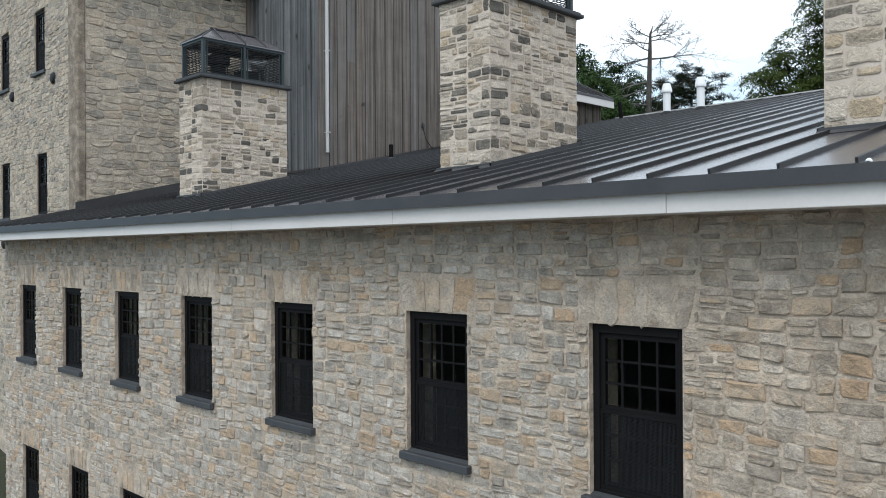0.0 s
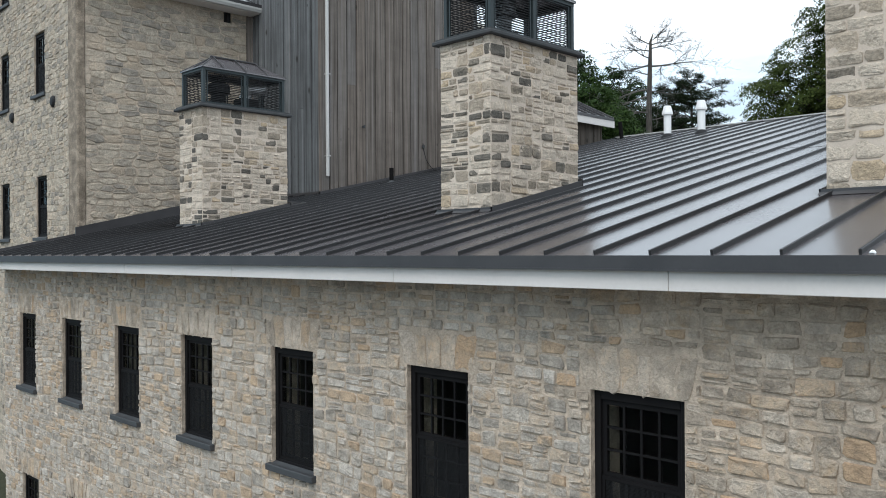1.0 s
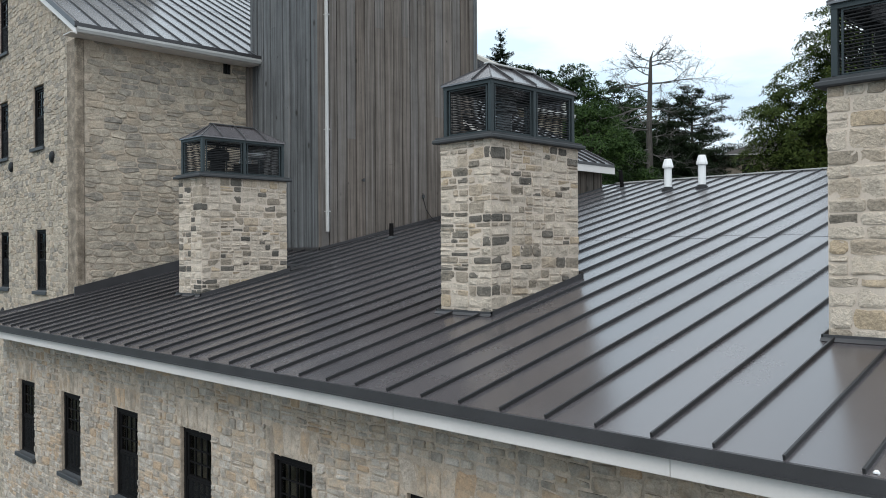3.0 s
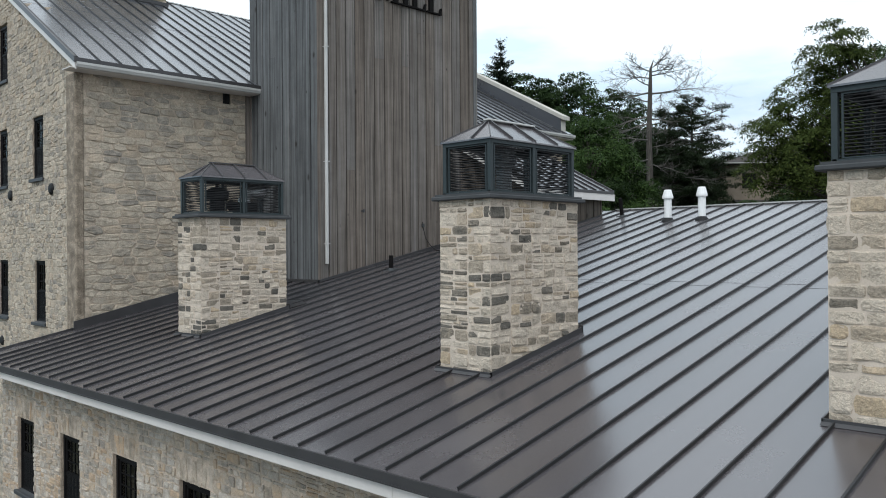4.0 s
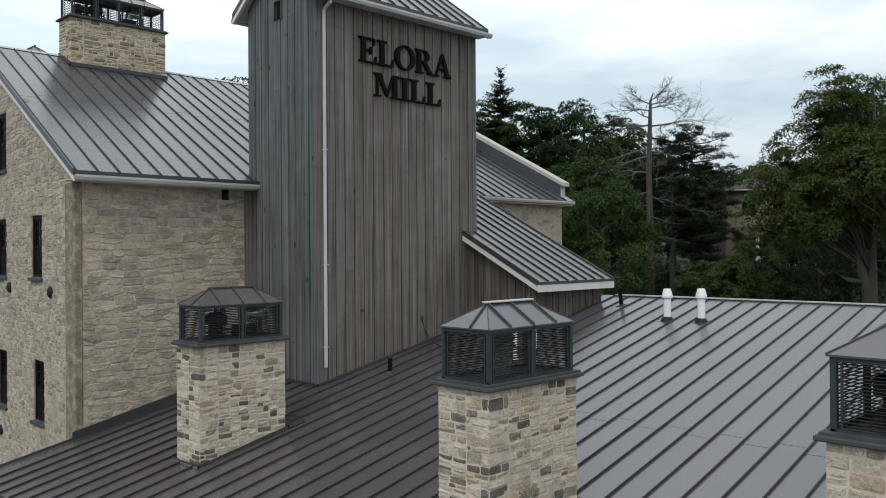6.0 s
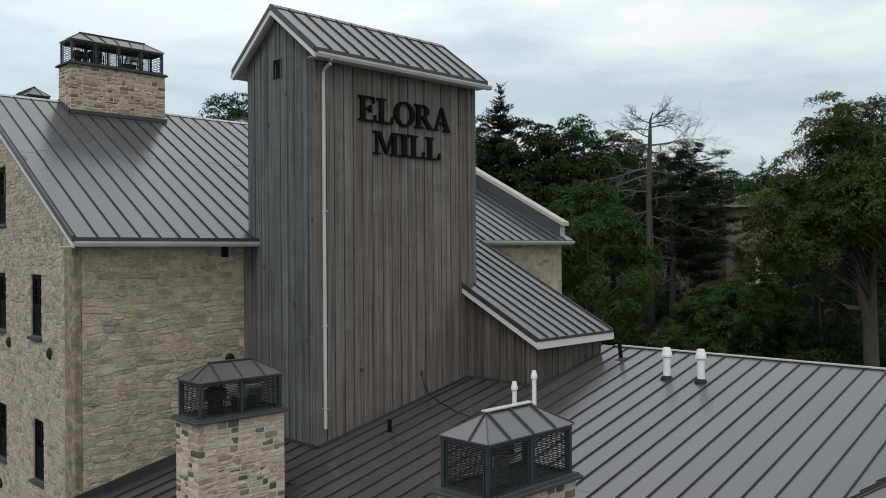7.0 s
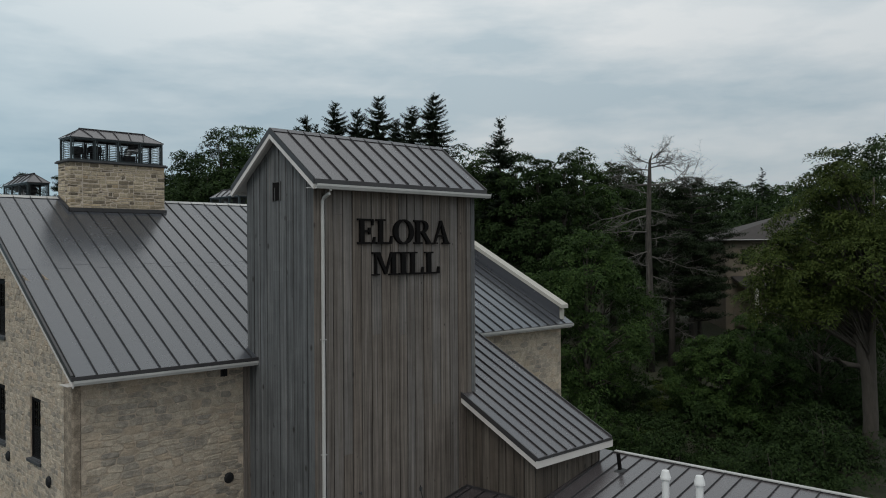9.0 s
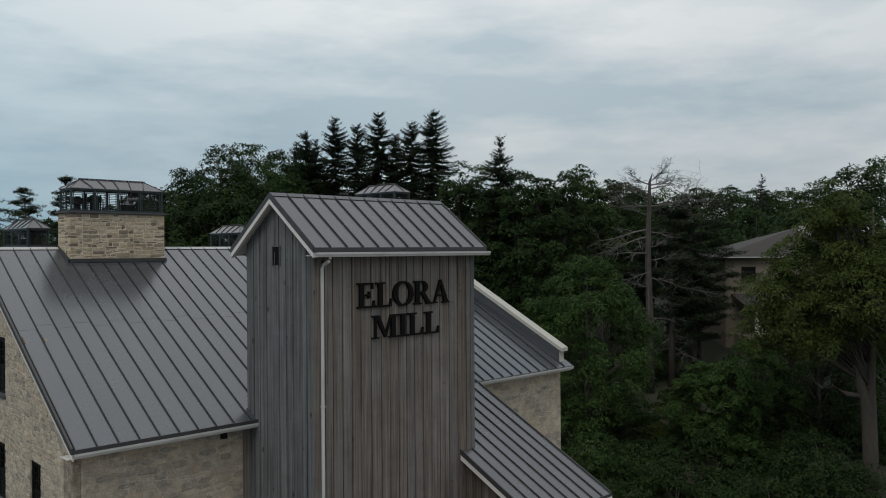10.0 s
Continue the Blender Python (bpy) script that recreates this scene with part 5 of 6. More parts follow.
part("drip_edge", Mesh().box(RXA, RXB, 18.0 - OV - 0.02, 18.0 - OV + 0.02, T_EZ - 0.11, T_EZ + 0.008), M_TRIM, tr)
part("ridge_cap", Mesh().prism([(0, 17.9, T_RZ - 0.03), (0, 18.0, T_RZ + 0.06), (0, 18.1, T_RZ - 0.03)], (RXA, 0, 0), (RXB, 0, 0)), M_ROOF, tr)
part("soffit", Mesh().box(RXA + 0.03, RXB - 0.03, 18.0 - OV + 0.02, TY0 + 0.01, T_EZ - 0.2, T_EZ - 0.18), M_GUTTER, tr)
for o in tr.children:
    o.matrix_parent_inverse = ivr
gutter(RXA + 0.02, RXB + 0.09, 18.0 - OV + 0.01, T_EZ - 0.225, "pale grey gutter under the tower eave")
gutter(RXA + 0.02, RXB, 18.0 + OV + 0.11, T_EZ - 0.19, "pale grey gutter on the hidden tower eave")
pipe_x = 12.47
dp = tagged(thing("downpipe", (pipe_x, 16.4, G + 2.4)), "pale grey rainwater downpipe strapped to the boards", "downpipe")
ivd = Matrix.Translation(-Vector(dp.location))
part("pipe", Mesh().tube([(pipe_x - 0.07, 16.10, T_EZ - 0.18), (pipe_x - 0.07, 16.10, T_EZ - 0.25), (pipe_x - 0.07, 16.15, T_EZ - 0.33), (pipe_x - 0.07, 16.36, T_EZ - 0.42), (pipe_x - 0.07, 16.42, T_EZ - 0.50), (pipe_x - 0.07, 16.42, T_EZ - 0.7), (pipe_x - 0.07, 16.42, G + 2.42)],
                         [0.045] * 7, 10), M_GUTTER, dp, smooth=False).matrix_parent_inverse = ivd
for z in (G + 2.9, G + 4.9, G + 7.7):
    part("pipe_strap", Mesh().box(pipe_x - 0.13, pipe_x - 0.01, 16.368, 16.376, z, z + 0.03).box(pipe_x - 0.13, pipe_x - 0.01, 16.44, 16.468, z, z + 0.02), M_GUTTER, dp).matrix_parent_inverse = ivd
tagged(part("trim", Mesh().box(TX0 - 0.18, TX0 - 0.06, MY - 0.05, MY - 0.01, roof_z(TX0) + 0.05, G + 6.87).box(TX0 - 0.06, TX0 - 0.03, MY - 0.12, MY - 0.03, roof_z(TX0) + 0.05, G + 6.87), M_BOARD), "weathered filler boards between tower and mill wall", "trim board", kind="structure")


bracket = Mesh().box(13.52, 13.55, 16.40, 16.47, G + 3.72, G + 3.76).box(13.53, 13.56, 16.38, 16.41, G + 3.70, G + 3.78).box(15.62, 15.69, 16.41, 16.47, G + 3.36, G + 3.46, bevel=0.01)
tpart("wall_bracket", bracket, M_SLATE, "small grey bracket and cable box")

# ---- letters of the sign ----
def glyph(ch):
    """Convex pieces (x, z) of a serif capital, one unit high, and its width."""
    r = lambda a, b, c, d: [(a, c), (b, c), (b, d), (a, d)]
    if ch == "E":
        return [r(.10, .29, .06, .94), r(0, .72, .93, 1), r(0, .78, 0, .07), r(.29, .55, .475, .545), r(.50, .57, .37, .65), r(.65, .72, .74, .93), [(.69, .07), (.78, .07), (.80, .28), (.74, .28)]], 0.82
    if ch == "L":
        return [r(.12, .31, .06, .94), r(0, .43, .93, 1), r(0, .74, 0, .07), [(.65, .07), (.74, .07), (.77, .32), (.71, .32)]], 0.79
    if ch == "I":
        return [r(.12, .31, .06, .94), r(0, .43, .93, 1), r(0, .43, 0, .07)], 0.43
    if ch == "O":
        n, out = 28, []
        for i in range(n):
            a, b = i * math.tau / n, (i + 1) * math.tau / n
            o = lambda t: (.5 + .5 * math.cos(t), .5 + .52 * math.sin(t))
            q = lambda t: (.5 + .29 * math.cos(t + .12), .5 + .445 * math.sin(t + .12))
            out.append([o(a), o(b), q(b), q(a)])
        return out, 1.0
    if ch == "R":
        out = [r(.10, .29, .06, .94), r(0, .42, .93, 1), r(0, .40, 0, .07), r(.29, .42, .47, .53)]
        n = 14
        for i in range(n):
            a, b = -math.pi / 2 + i * math.pi / n, -math.pi / 2 + (i + 1) * math.pi / n
            o = lambda t: (.40 + .32 * math.cos(t), .735 + .265 * math.sin(t))
            q = lambda t: (.40 + .14 * math.cos(t), .735 + .20 * math.sin(t))
            out.append([o(a), o(b), q(b), q(a)])
        return out + [[(.36, .48), (.54, .50), (.86, .05), (.66, .05)], r(.62, .94, 0, .06)], 0.92
    if ch == "A":
        return [[(.10, .06), (.18, .06), (.46, .86), (.42, 1)], [(.42, 1), (.50, 1.02), (.86, .06), (.64, .06)], r(.24, .60, .31, .375), r(0, .28, 0, .06), r(.54, .94, 0, .06)], 0.92
    return [r(.12, .20, .06, .94), r(.90, 1.09, .06, .94), [(.14, 1), (.34, 1), (.68, .06), (.58, .03)], [(.58, .03), (.66, .06), (.92, 1), (.86, 1)], r(0, .20, .93, 1), r(.88, 1.22, .93, 1), r(0, .32, 0, .06), r(.78, 1.22, 0, .06)], 1.22


def sign_line(text, x0, x1, z, h):
    widths = [glyph(c)[1] for c in text]
    gap = 0.03
    k = (x1 - x0) / (sum(widths) + gap * (len(text) - 1))
    x = x0
    for c, w in zip(text, widths):
        s = Mesh()
        for i, poly in enumerate(glyph(c)[0]):
            e = 0.0004 * i
            pts = [(x + px * k, 0, z + pz_ * h) for px, pz_ in poly]
            s.prism([(p[0] - x, p[1], p[2] - z) for p in pts], (0, -0.055 - e, 0), (0, 0.012 + e, 0))
        o = part("letter", s, M_LETTER)
        o.location = (x, TY0 - 0.047, z)
        tagged(o, "charcoal metal serif capital standing off the boards", "sign letter", "letters of the tower sign")
        x += (w + gap) * k


sign_line("ELORA", 13.50, 16.80, G + 10.05, 0.64)
sign_line("MILL", 13.98, 16.42, G + 9.235, 0.60)

# ---- lean-to beside the tower ----
LX0, LX1, LY0, L_SL = 17.54, 20.52, 14.0, 0.51
LEZ, LE = G + 4.39, 13.73
lean = tagged(thing("lean_to", (LX0, LY0, roof_z(LX0))), "board-clad lean-to under a steep standing seam roof with white fascia", "lean-to", kind="structure")
ivl = Matrix.Translation(-Vector(lean.location))
lz = lambda y: LEZ + L_SL * (y - LE)
core = Mesh().prism([(0, LY0, G + 2.6), (0, 19.45, G + 2.6), (0, 19.45, lz(19.45) - 0.3), (0, LY0, lz(LY0) - 0.3)], (LX0, 0, 0), (LX1, 0, 0))
part("core", core, M_BOARD_SHADE, lean)
boards(LY0, TY0 - 0.03, lambda u: roof_z(LX0) + 0.02, lambda u: lz(u) - 0.22, lambda u, v, d: (LX0 + d, u, v), lean, Matrix.Identity(4))
boards(LX0, LX1, lambda u: roof_z(u) + 0.02, lambda u: lz(LY0) - 0.22, lambda u, v, d: (u, LY0 + d, v), lean, Matrix.Identity(4))
part("base_flashing", Mesh().box(LX0 - 0.06, LX0 - 0.035, LY0 - 0.06, TY0 - 0.07, roof_z(LX0) - 0.01, roof_z(LX0) + 0.06), M_TRIM, lean)
seam_roof(lean, (17.30, LE, LEZ), (1, 0, 0), (0, 5.36, 5.36 * L_SL), 8, 3.45 / 8)
part("roof_deck", Mesh().prism([(0, LE + 0.04, LEZ - 0.02), (0, 19.4, lz(19.4) - 0.04), (0, 19.4, lz(19.4) - 0.2), (0, LE + 0.04, LEZ - 0.2)], (17.35, 0, 0), (20.72, 0, 0)), M_WHITE, lean)
for x0, x1 in ((17.27, 17.31), (20.74, 20.78)):
    part("rake_trim", Mesh().prism([(0, LE, LEZ + 0.045), (0, 19.1, lz(19.1) + 0.045), (0, 19.1, lz(19.1) - 0.11), (0, LE, LEZ - 0.11)], (x0, 0, 0), (x1, 0, 0)), M_TRIM, lean)
    part("rake_fascia", Mesh().prism([(0, LE, LEZ - 0.11), (0, 19.1, lz(19.1) - 0.11), (0, 19.1, lz(19.1) - 0.26), (0, LE, LEZ - 0.26)], (x0 + 0.01, 0, 0), (x1 - 0.005, 0, 0)), M_WHITE, lean)
part("drip_edge", box(17.31, 20.74, LE - 0.03, LE + 0.01, LEZ - 0.065, LEZ + 0.01), M_TRIM, lean)
part("fascia", box(17.265, 20.785, LE - 0.015, LE + 0.02, LEZ - 0.26, LEZ - 0.066), M_WHITE, lean, "white fascia board")
for o in lean.children:
    o.matrix_parent_inverse = ivl


# ---- pipes on the wing roof ----
def roof_vent(x, y, h, r, label, neck=0.72):
    z = roof_z(x)
    v = tagged(thing("roof_vent", (x, y, z)), label, "roof vent", "white vent pipes on the wing roof")
    part("pipe", Mesh().tube([(0, 0, -0.05), (0, 0, h * neck)], r, 16), M_PLASTIC, v, smooth=False)
    part("vent_cap", Mesh().tube([(0, 0, h * (neck - 0.02)), (0, 0, h * neck), (0, 0, h * (neck + 0.06)), (0, 0, h * 0.97), (0, 0, h)], [r * 1.05, r * 1.45, r * 1.45, r * 1.0, r * 0.88], 16), M_PLASTIC, v)
    part("boot", Mesh().tube([(0, 0, -0.03), (0, 0, 0.03), (0, 0, 0.09)], [r * 1.9, r * 1.6, r * 1.08], 16), M_BLACK, v, "black rubber boot")
    part("boot_plate", Mesh().prism([(-r * 1.8, -r * 1.7, -r * 1.8 * ROOF_SLOPE), (r * 1.8, -r * 1.7, r * 1.8 * ROOF_SLOPE), (r * 1.8, r * 1.7, r * 1.8 * ROOF_SLOPE), (-r * 1.8, r * 1.7, -r * 1.8 * ROOF_SLOPE)], (0, 0, 0.003), (0, 0, 0.010)), M_ROOF, v)
    return v


roof_vent(19.11, 11.03, 0.80, 0.095, "white plastic vent pipe with a tapered cap")
roof_vent(19.14, 10.11, 0.82, 0.095, "white plastic vent pipe with a tapered cap")
roof_vent(15.95, 12.80, 1.05, 0.054, "slim tall white vent pipe near the lean-to", 0.82)
roof_vent(15.09, 12.70, 1.08, 0.054, "slim tall white vent pipe near the lean-to", 0.82)
for x, y, h, lean_x in ((13.57, 15.40, 0.36, 0.0), (20.16, 13.06, 0.50, -0.10)):
    st = tagged(thing("vent_stub", (x, y, roof_z(x))), "short black vent pipe standing in a roof flange", "vent pipe", "black stubs on the wing roof")
    part("pipe", Mesh().tube([(0, 0, -0.03), (lean_x, 0, h)], 0.055, 12), M_LETTER, st)
    part("flange", Mesh().prism([(-0.13, -0.12, -0.13 * ROOF_SLOPE), (0.13, -0.12, 0.13 * ROOF_SLOPE), (0.13, 0.12, 0.13 * ROOF_SLOPE), (-0.13, 0.12, -0.13 * ROOF_SLOPE)], (0, 0, 0.004), (0, 0, 0.016)).tube([(0, 0, 0.0), (0, 0, 0.06)], [0.085, 0.05], 12), M_SLATE, st, "grey metal flange")
pts = [(15.66, 16.46, G + 3.5), (15.68, 16.45, G + 3.3), (15.76, 16.44, G + 3.05), (15.9, 16.40, G + 2.86)] + [(x, y, roof_z(x) + 0.014) for x, y in ((15.86, 16.2), (15.7, 15.85), (15.5, 15.3), (15.31, 14.85), (15.2, 14.3), (15.18, 13.85), (15.38, 13.3), (15.8, 12.9))]
tagged(part("cable", Mesh().tube(pts, 0.011, 6), M_BLACK), "loose black cable lying across the roof", "cable")


# ---- trees ----
def quads(name, centre, right, up, mat, blunt=True):
    """Many small leaf blades from arrays of centres and half axes: bent diamonds if blunt, plain points if not."""
    n = len(centre)
    nrm = np.cross(right, up)
    nrm /= np.linalg.norm(nrm, axis=1)[:, None] + 1e-9
    size = np.linalg.norm(right, axis=1)[:, None]
    if blunt:
        corners = [centre - up, centre - right * 0.8 + nrm * size * 0.25, centre + up, centre + right * 0.8 + nrm * size * 0.25]
        order = np.array([0, 3, 2, 0, 2, 1])
    else:
        corners = [centre - up * 0.7 - right, centre - up * 0.7 + right, centre + up]
        order = np.array([0, 1, 2])
    k = len(corners)
    v = np.stack(corners, 1).reshape(-1, 3)
    me = bpy.data.meshes.new(name)
    me.vertices.add(n * k)
    me.vertices.foreach_set("co", v.astype(np.float32).ravel())
    me.loops.add(n * len(order))
    base = np.arange(n)[:, None] * k
    me.loops.foreach_set("vertex_index", (base + order).astype(np.int32).ravel())
    faces = n * len(order) // 3
    me.polygons.add(faces)
    me.polygons.foreach_set("loop_start", (np.arange(faces) * 3).astype(np.int32))
    me.update(calc_edges=True)
    me.materials.append(mat)
    return me


def unit(r, n):
    v = r.normal(size=(n, 3))
    return v / np.linalg.norm(v, axis=1)[:, None]


def sprays(r, centres, outward, radii, per, size, droop=0.45, narrow=0.42, loose=0.45):
    """Leaves in shallow drooping fans, one fan a centre; returns centres and half axes of the blades."""
    k = len(centres)
    per = np.maximum(5, (per * (radii / radii.mean()) ** 1.6).astype(int))
    own = np.repeat(np.arange(k), per)
    n = len(own)
    axis = outward + np.array([0, 0, 0.75]) + unit(r, k) * 0.35
    axis /= np.linalg.norm(axis, axis=1)[:, None]
    side = np.cross(axis, unit(r, k))
    side /= np.linalg.norm(side, axis=1)[:, None] + 1e-9
    other = np.cross(axis, side)
    ang = r.random(n) * math.tau
    ray = side[own] * np.cos(ang)[:, None] + other[own] * np.sin(ang)[:, None]
    rho = r.random(n) ** 0.6
    R = radii[own]
    c = centres[own] + ray * (rho * R)[:, None] - np.array([0, 0, 1.0]) * (droop * R * rho ** 2)[:, None] + axis[own] * (r.normal(size=n) * 0.10 * R)[:, None]
    tip = ray * 0.8 + unit(r, n) * (loose * 1.3) - np.array([0, 0, 1.0]) * (droop * 0.8 * rho)[:, None]
    tip /= np.linalg.norm(tip, axis=1)[:, None]
    face = axis[own] + unit(r, n) * loose
    across = np.cross(face, tip)
    across /= np.linalg.norm(across, axis=1)[:, None] + 1e-9
    s = size * (0.6 + 0.8 * r.random(n))
    return c, across * (s * narrow)[:, None], tip * s[:, None]


def clump_leaves(r, spots, radii, per, size, flat=0.6, fans=6, middle=None):
    """Fans of leaves over the upper and outer side of each clump, with gaps between them."""
    own = np.repeat(np.arange(len(spots)), fans)
    n = len(own)
    away = spots - (spots.mean(0) if middle is None else middle)
    away[:, 2] *= 0.4
    away /= np.linalg.norm(away, axis=1)[:, None] + 1e-9
    d = unit(r, n) + away[own] * 0.5 + np.array([0, 0, 0.65])
    d /= np.linalg.norm(d, axis=1)[:, None]
    c = spots[own] + d * (radii[own] * (0.55 + 0.55 * r.random(n)))[:, None] * np.array([1, 1, flat])
    rad = radii[own] * (0.38 + 0.28 * r.random(n))
    return sprays(r, c, d, rad, per / fans, size)


def leaf_tree(name, x, y, top, spread, mat, seed, label, leaves=9000, size=0.16, crown_low=0.3, clumps=70, shape=1.0, group="trees on the bank", trunk_r=None, fork=1, lobes=None, blunt=False, fans=6):
    r = np.random.default_rng(seed)
    base = ground_level(x, y) - 0.3
    h = top - base
    tr = tagged(thing(name, (x, y, base)), label, "tree", group)
    low = h * crown_low
    tw = Mesh()
    tr0 = trunk_r or 0.018 * h + 0.05
    cz, rz = (low + h) / 2, (h - low) / 2
    n = clumps
    d = unit(r, n)
    rr = 0.45 + 0.55 * r.random(n) ** 0.5
    spots = np.stack([d[:, 0] * spread * rr, d[:, 1] * spread * rr, cz + d[:, 2] * rz * rr * 0.93], 1)
    taper = np.clip(1.15 - shape * np.clip((spots[:, 2] - cz) / rz, -0.2, 1) * 0.55, 0.4, 1.2)
    spots[:, :2] *= taper[:, None]
    radii = spread * (0.15 + 0.20 * r.random(n))
    if lobes:
        pick = r.choice(len(lobes), n, p=np.array([q[3] ** 2 for q in lobes]) / sum(q[3] ** 2 for q in lobes))
        L = np.array(lobes)[pick]
        off = 0.7067 * L[:, 0], -0.7075 * L[:, 0]
        spots = np.stack([off[0] + 0.7075 * L[:, 1] + d[:, 0] * L[:, 3] * rr, off[1] + 0.7067 * L[:, 1] + d[:, 1] * L[:, 3] * rr, h * L[:, 2] + d[:, 2] * L[:, 3] * rr * 0.8], 1)
        radii = 0.6 + 0.7 * r.random(n)
    spots[:, 2] = low + (spots[:, 2] - low) * (h - low) / ((spots[:, 2] + radii * 0.6).max() - low)
    if fork > 1:
        for lx, ly in ((-0.62, 0.62), (0.12, -0.10)):
            tw.tube([(0, 0, -0.3), (0.04, -0.02, h * 0.14), (lx * 0.12, ly * 0.12, h * 0.27), (lx * 0.7, ly * 0.7, h * 0.37), (lx, ly, h * 0.45), (lx * 1.6, ly * 1.6, h * 0.66), (lx * 2.0, ly * 2.0, h * 0.9)],
                    [tr0 * 1.15, tr0 * 0.95, tr0 * 0.80, tr0 * 0.52, tr0 * 0.46, tr0 * 0.30, tr0 * 0.1], 9)
        tw.tube([(0.0, 0.05, h * 0.27), (-0.42, 0.44, h * 0.308), (-0.85, 0.86, h * 0.315), (-1.35, 1.36, h * 0.333), (-1.84, 1.85, h * 0.336), (-2.5, 2.5, h * 0.375)], [tr0 * 0.5, tr0 * 0.40, tr0 * 0.34, tr0 * 0.28, tr0 * 0.22, tr0 * 0.08], 7)
    else:
        tw.tube([(0, 0, 0), (0.1, 0, h * 0.12), (0, 0, h * 0.4), (0, 0, h * 0.68), (0, 0, h * 0.9)], [tr0, tr0 * 0.85, tr0 * 0.62, tr0 * 0.36, tr0 * 0.1], 8)
    for i in range(0, n, 2 if spread < 3.3 or fork > 1 else 4):
        s = spots[i]
        z0 = max(h * (0.34 if fork > 1 else 0.18), s[2] - spread * (0.5 + 0.4 * r.random()))
        z0 = min(z0, h * 0.85)
        k = z0 / h
        p0 = Vector((0, 0, z0))
        p1 = p0.lerp(Vector(s), 0.5) + Vector((0, 0, 0.12 * spread))
        w = tr0 * 0.30 * (1 - 0.6 * k)
        tw.tube([p0, p1, Vector(s)], [w, w * 0.6, w * 0.2], 5)
    part("trunk", tw, M_BARK, tr, smooth=True)
    c, a, b = clump_leaves(r, spots, radii, leaves / n, size, fans=fans)
    part("crown", quads("crown", c, a, b, mat, blunt), mat, tr)
    return tr


def spruce(name, x, y, top, spread, seed, label, mat=None, low=0.12, gaps=0.0, wide=1.0, group="spruces on the skyline"):
    r = np.random.default_rng(seed)
    base = ground_level(x, y) - 0.3
    h = top - base
    t = tagged(thing(name, (x, y, base)), label, "tree", group)
    part("trunk", Mesh().tube([(0, 0, 0), (0.05, 0, h * 0.5), (0, 0.03, h * 0.99)], [0.012 * h + 0.05, 0.008 * h, 0.01], 7), M_BARK, t, smooth=True)
    C, A, B = [], [], []
    z = h * low
    up_axis = np.array([0, 0, 1.0])
    while z < h * 0.985:
        k = 1 - z / h
        L = min(0.12 + 0.50 * wide * (h - z) ** 0.86, spread) * (0.75 + 0.4 * r.random())
        for i in range(int(7 + 4 * r.random())):
            if r.random() < gaps:
                continue
            az = r.random() * math.tau
            l = L * (0.55 + 0.55 * r.random())
            o = np.array([math.cos(az), math.sin(az), 0])
            side = np.cross(o, up_axis)
            sag = 0.30 - 0.75 * min(1.0, (h - z) / 6)
            m = max(4, int(l / 0.075))
            f = (np.arange(m) + 0.5) / m
            p = o[None] * (f * l)[:, None] + up_axis[None] * (z + (r.random() - 0.5) * 0.35 + sag * l * f + 0.34 * l * f ** 2)[:, None]
            for sg in (-1, 1, 0):
                tw = o[None] * (0.75 + 0.2 * r.random(m))[:, None] + side[None] * (sg * (0.65 + 0.3 * r.random(m)))[:, None] - up_axis[None] * ((0.30 if sg else 0.85) + 0.35 * r.random(m))[:, None]
                tw /= np.linalg.norm(tw, axis=1)[:, None]
                ln = (0.10 + 0.20 * min(1.0, l / 1.5) * (1.1 - f)) * (0.7 + 0.6 * r.random(m))
                wd = np.cross(tw, up_axis + unit(r, m) * 0.5)
                wd /= np.linalg.norm(wd, axis=1)[:, None] + 1e-9
                C.append(p + tw * (ln * 0.6)[:, None] + r.normal(size=p.shape) * 0.025), A.append(wd * (ln * 0.30)[:, None]), B.append(tw * ln[:, None])
        z += 0.30 + 0.22 * r.random() + 0.16 * k
    me = quads("crown", np.concatenate(C), np.concatenate(A), np.concatenate(B), mat or M_NEEDLE, False)
    part("crown", me, mat or M_NEEDLE, t)
    return t


def branching(tw, r, p, d, length, radius, depth, bend=0.35, up=0.1):
    """A bare crooked branch with its twigs."""
    steps = 4
    pts, q = [Vector(p)], Vector(d).normalized()
    for i in range(steps):
        q = (q + Vector((r.normal(), r.normal(), r.normal() + up)) * bend * 0.35).normalized()
        pts.append(pts[-1] + q * length / steps)
    rad = [radius * (1 - 0.7 * i / steps) for i in range(steps + 1)]
    tw.tube(pts, rad, 5 if radius > 0.02 else 3)
    if depth > 0:
        for i in range(1, steps + 1):
            for _ in range(2):
                e = (q + Vector((r.normal(), r.normal(), r.normal() * 0.7 + up)) * 0.75).normalized()
                branching(tw, r, pts[i], e, length * (0.34 + 0.22 * r.random()), rad[i] * 0.55 + 0.004, depth - 1, bend, up)


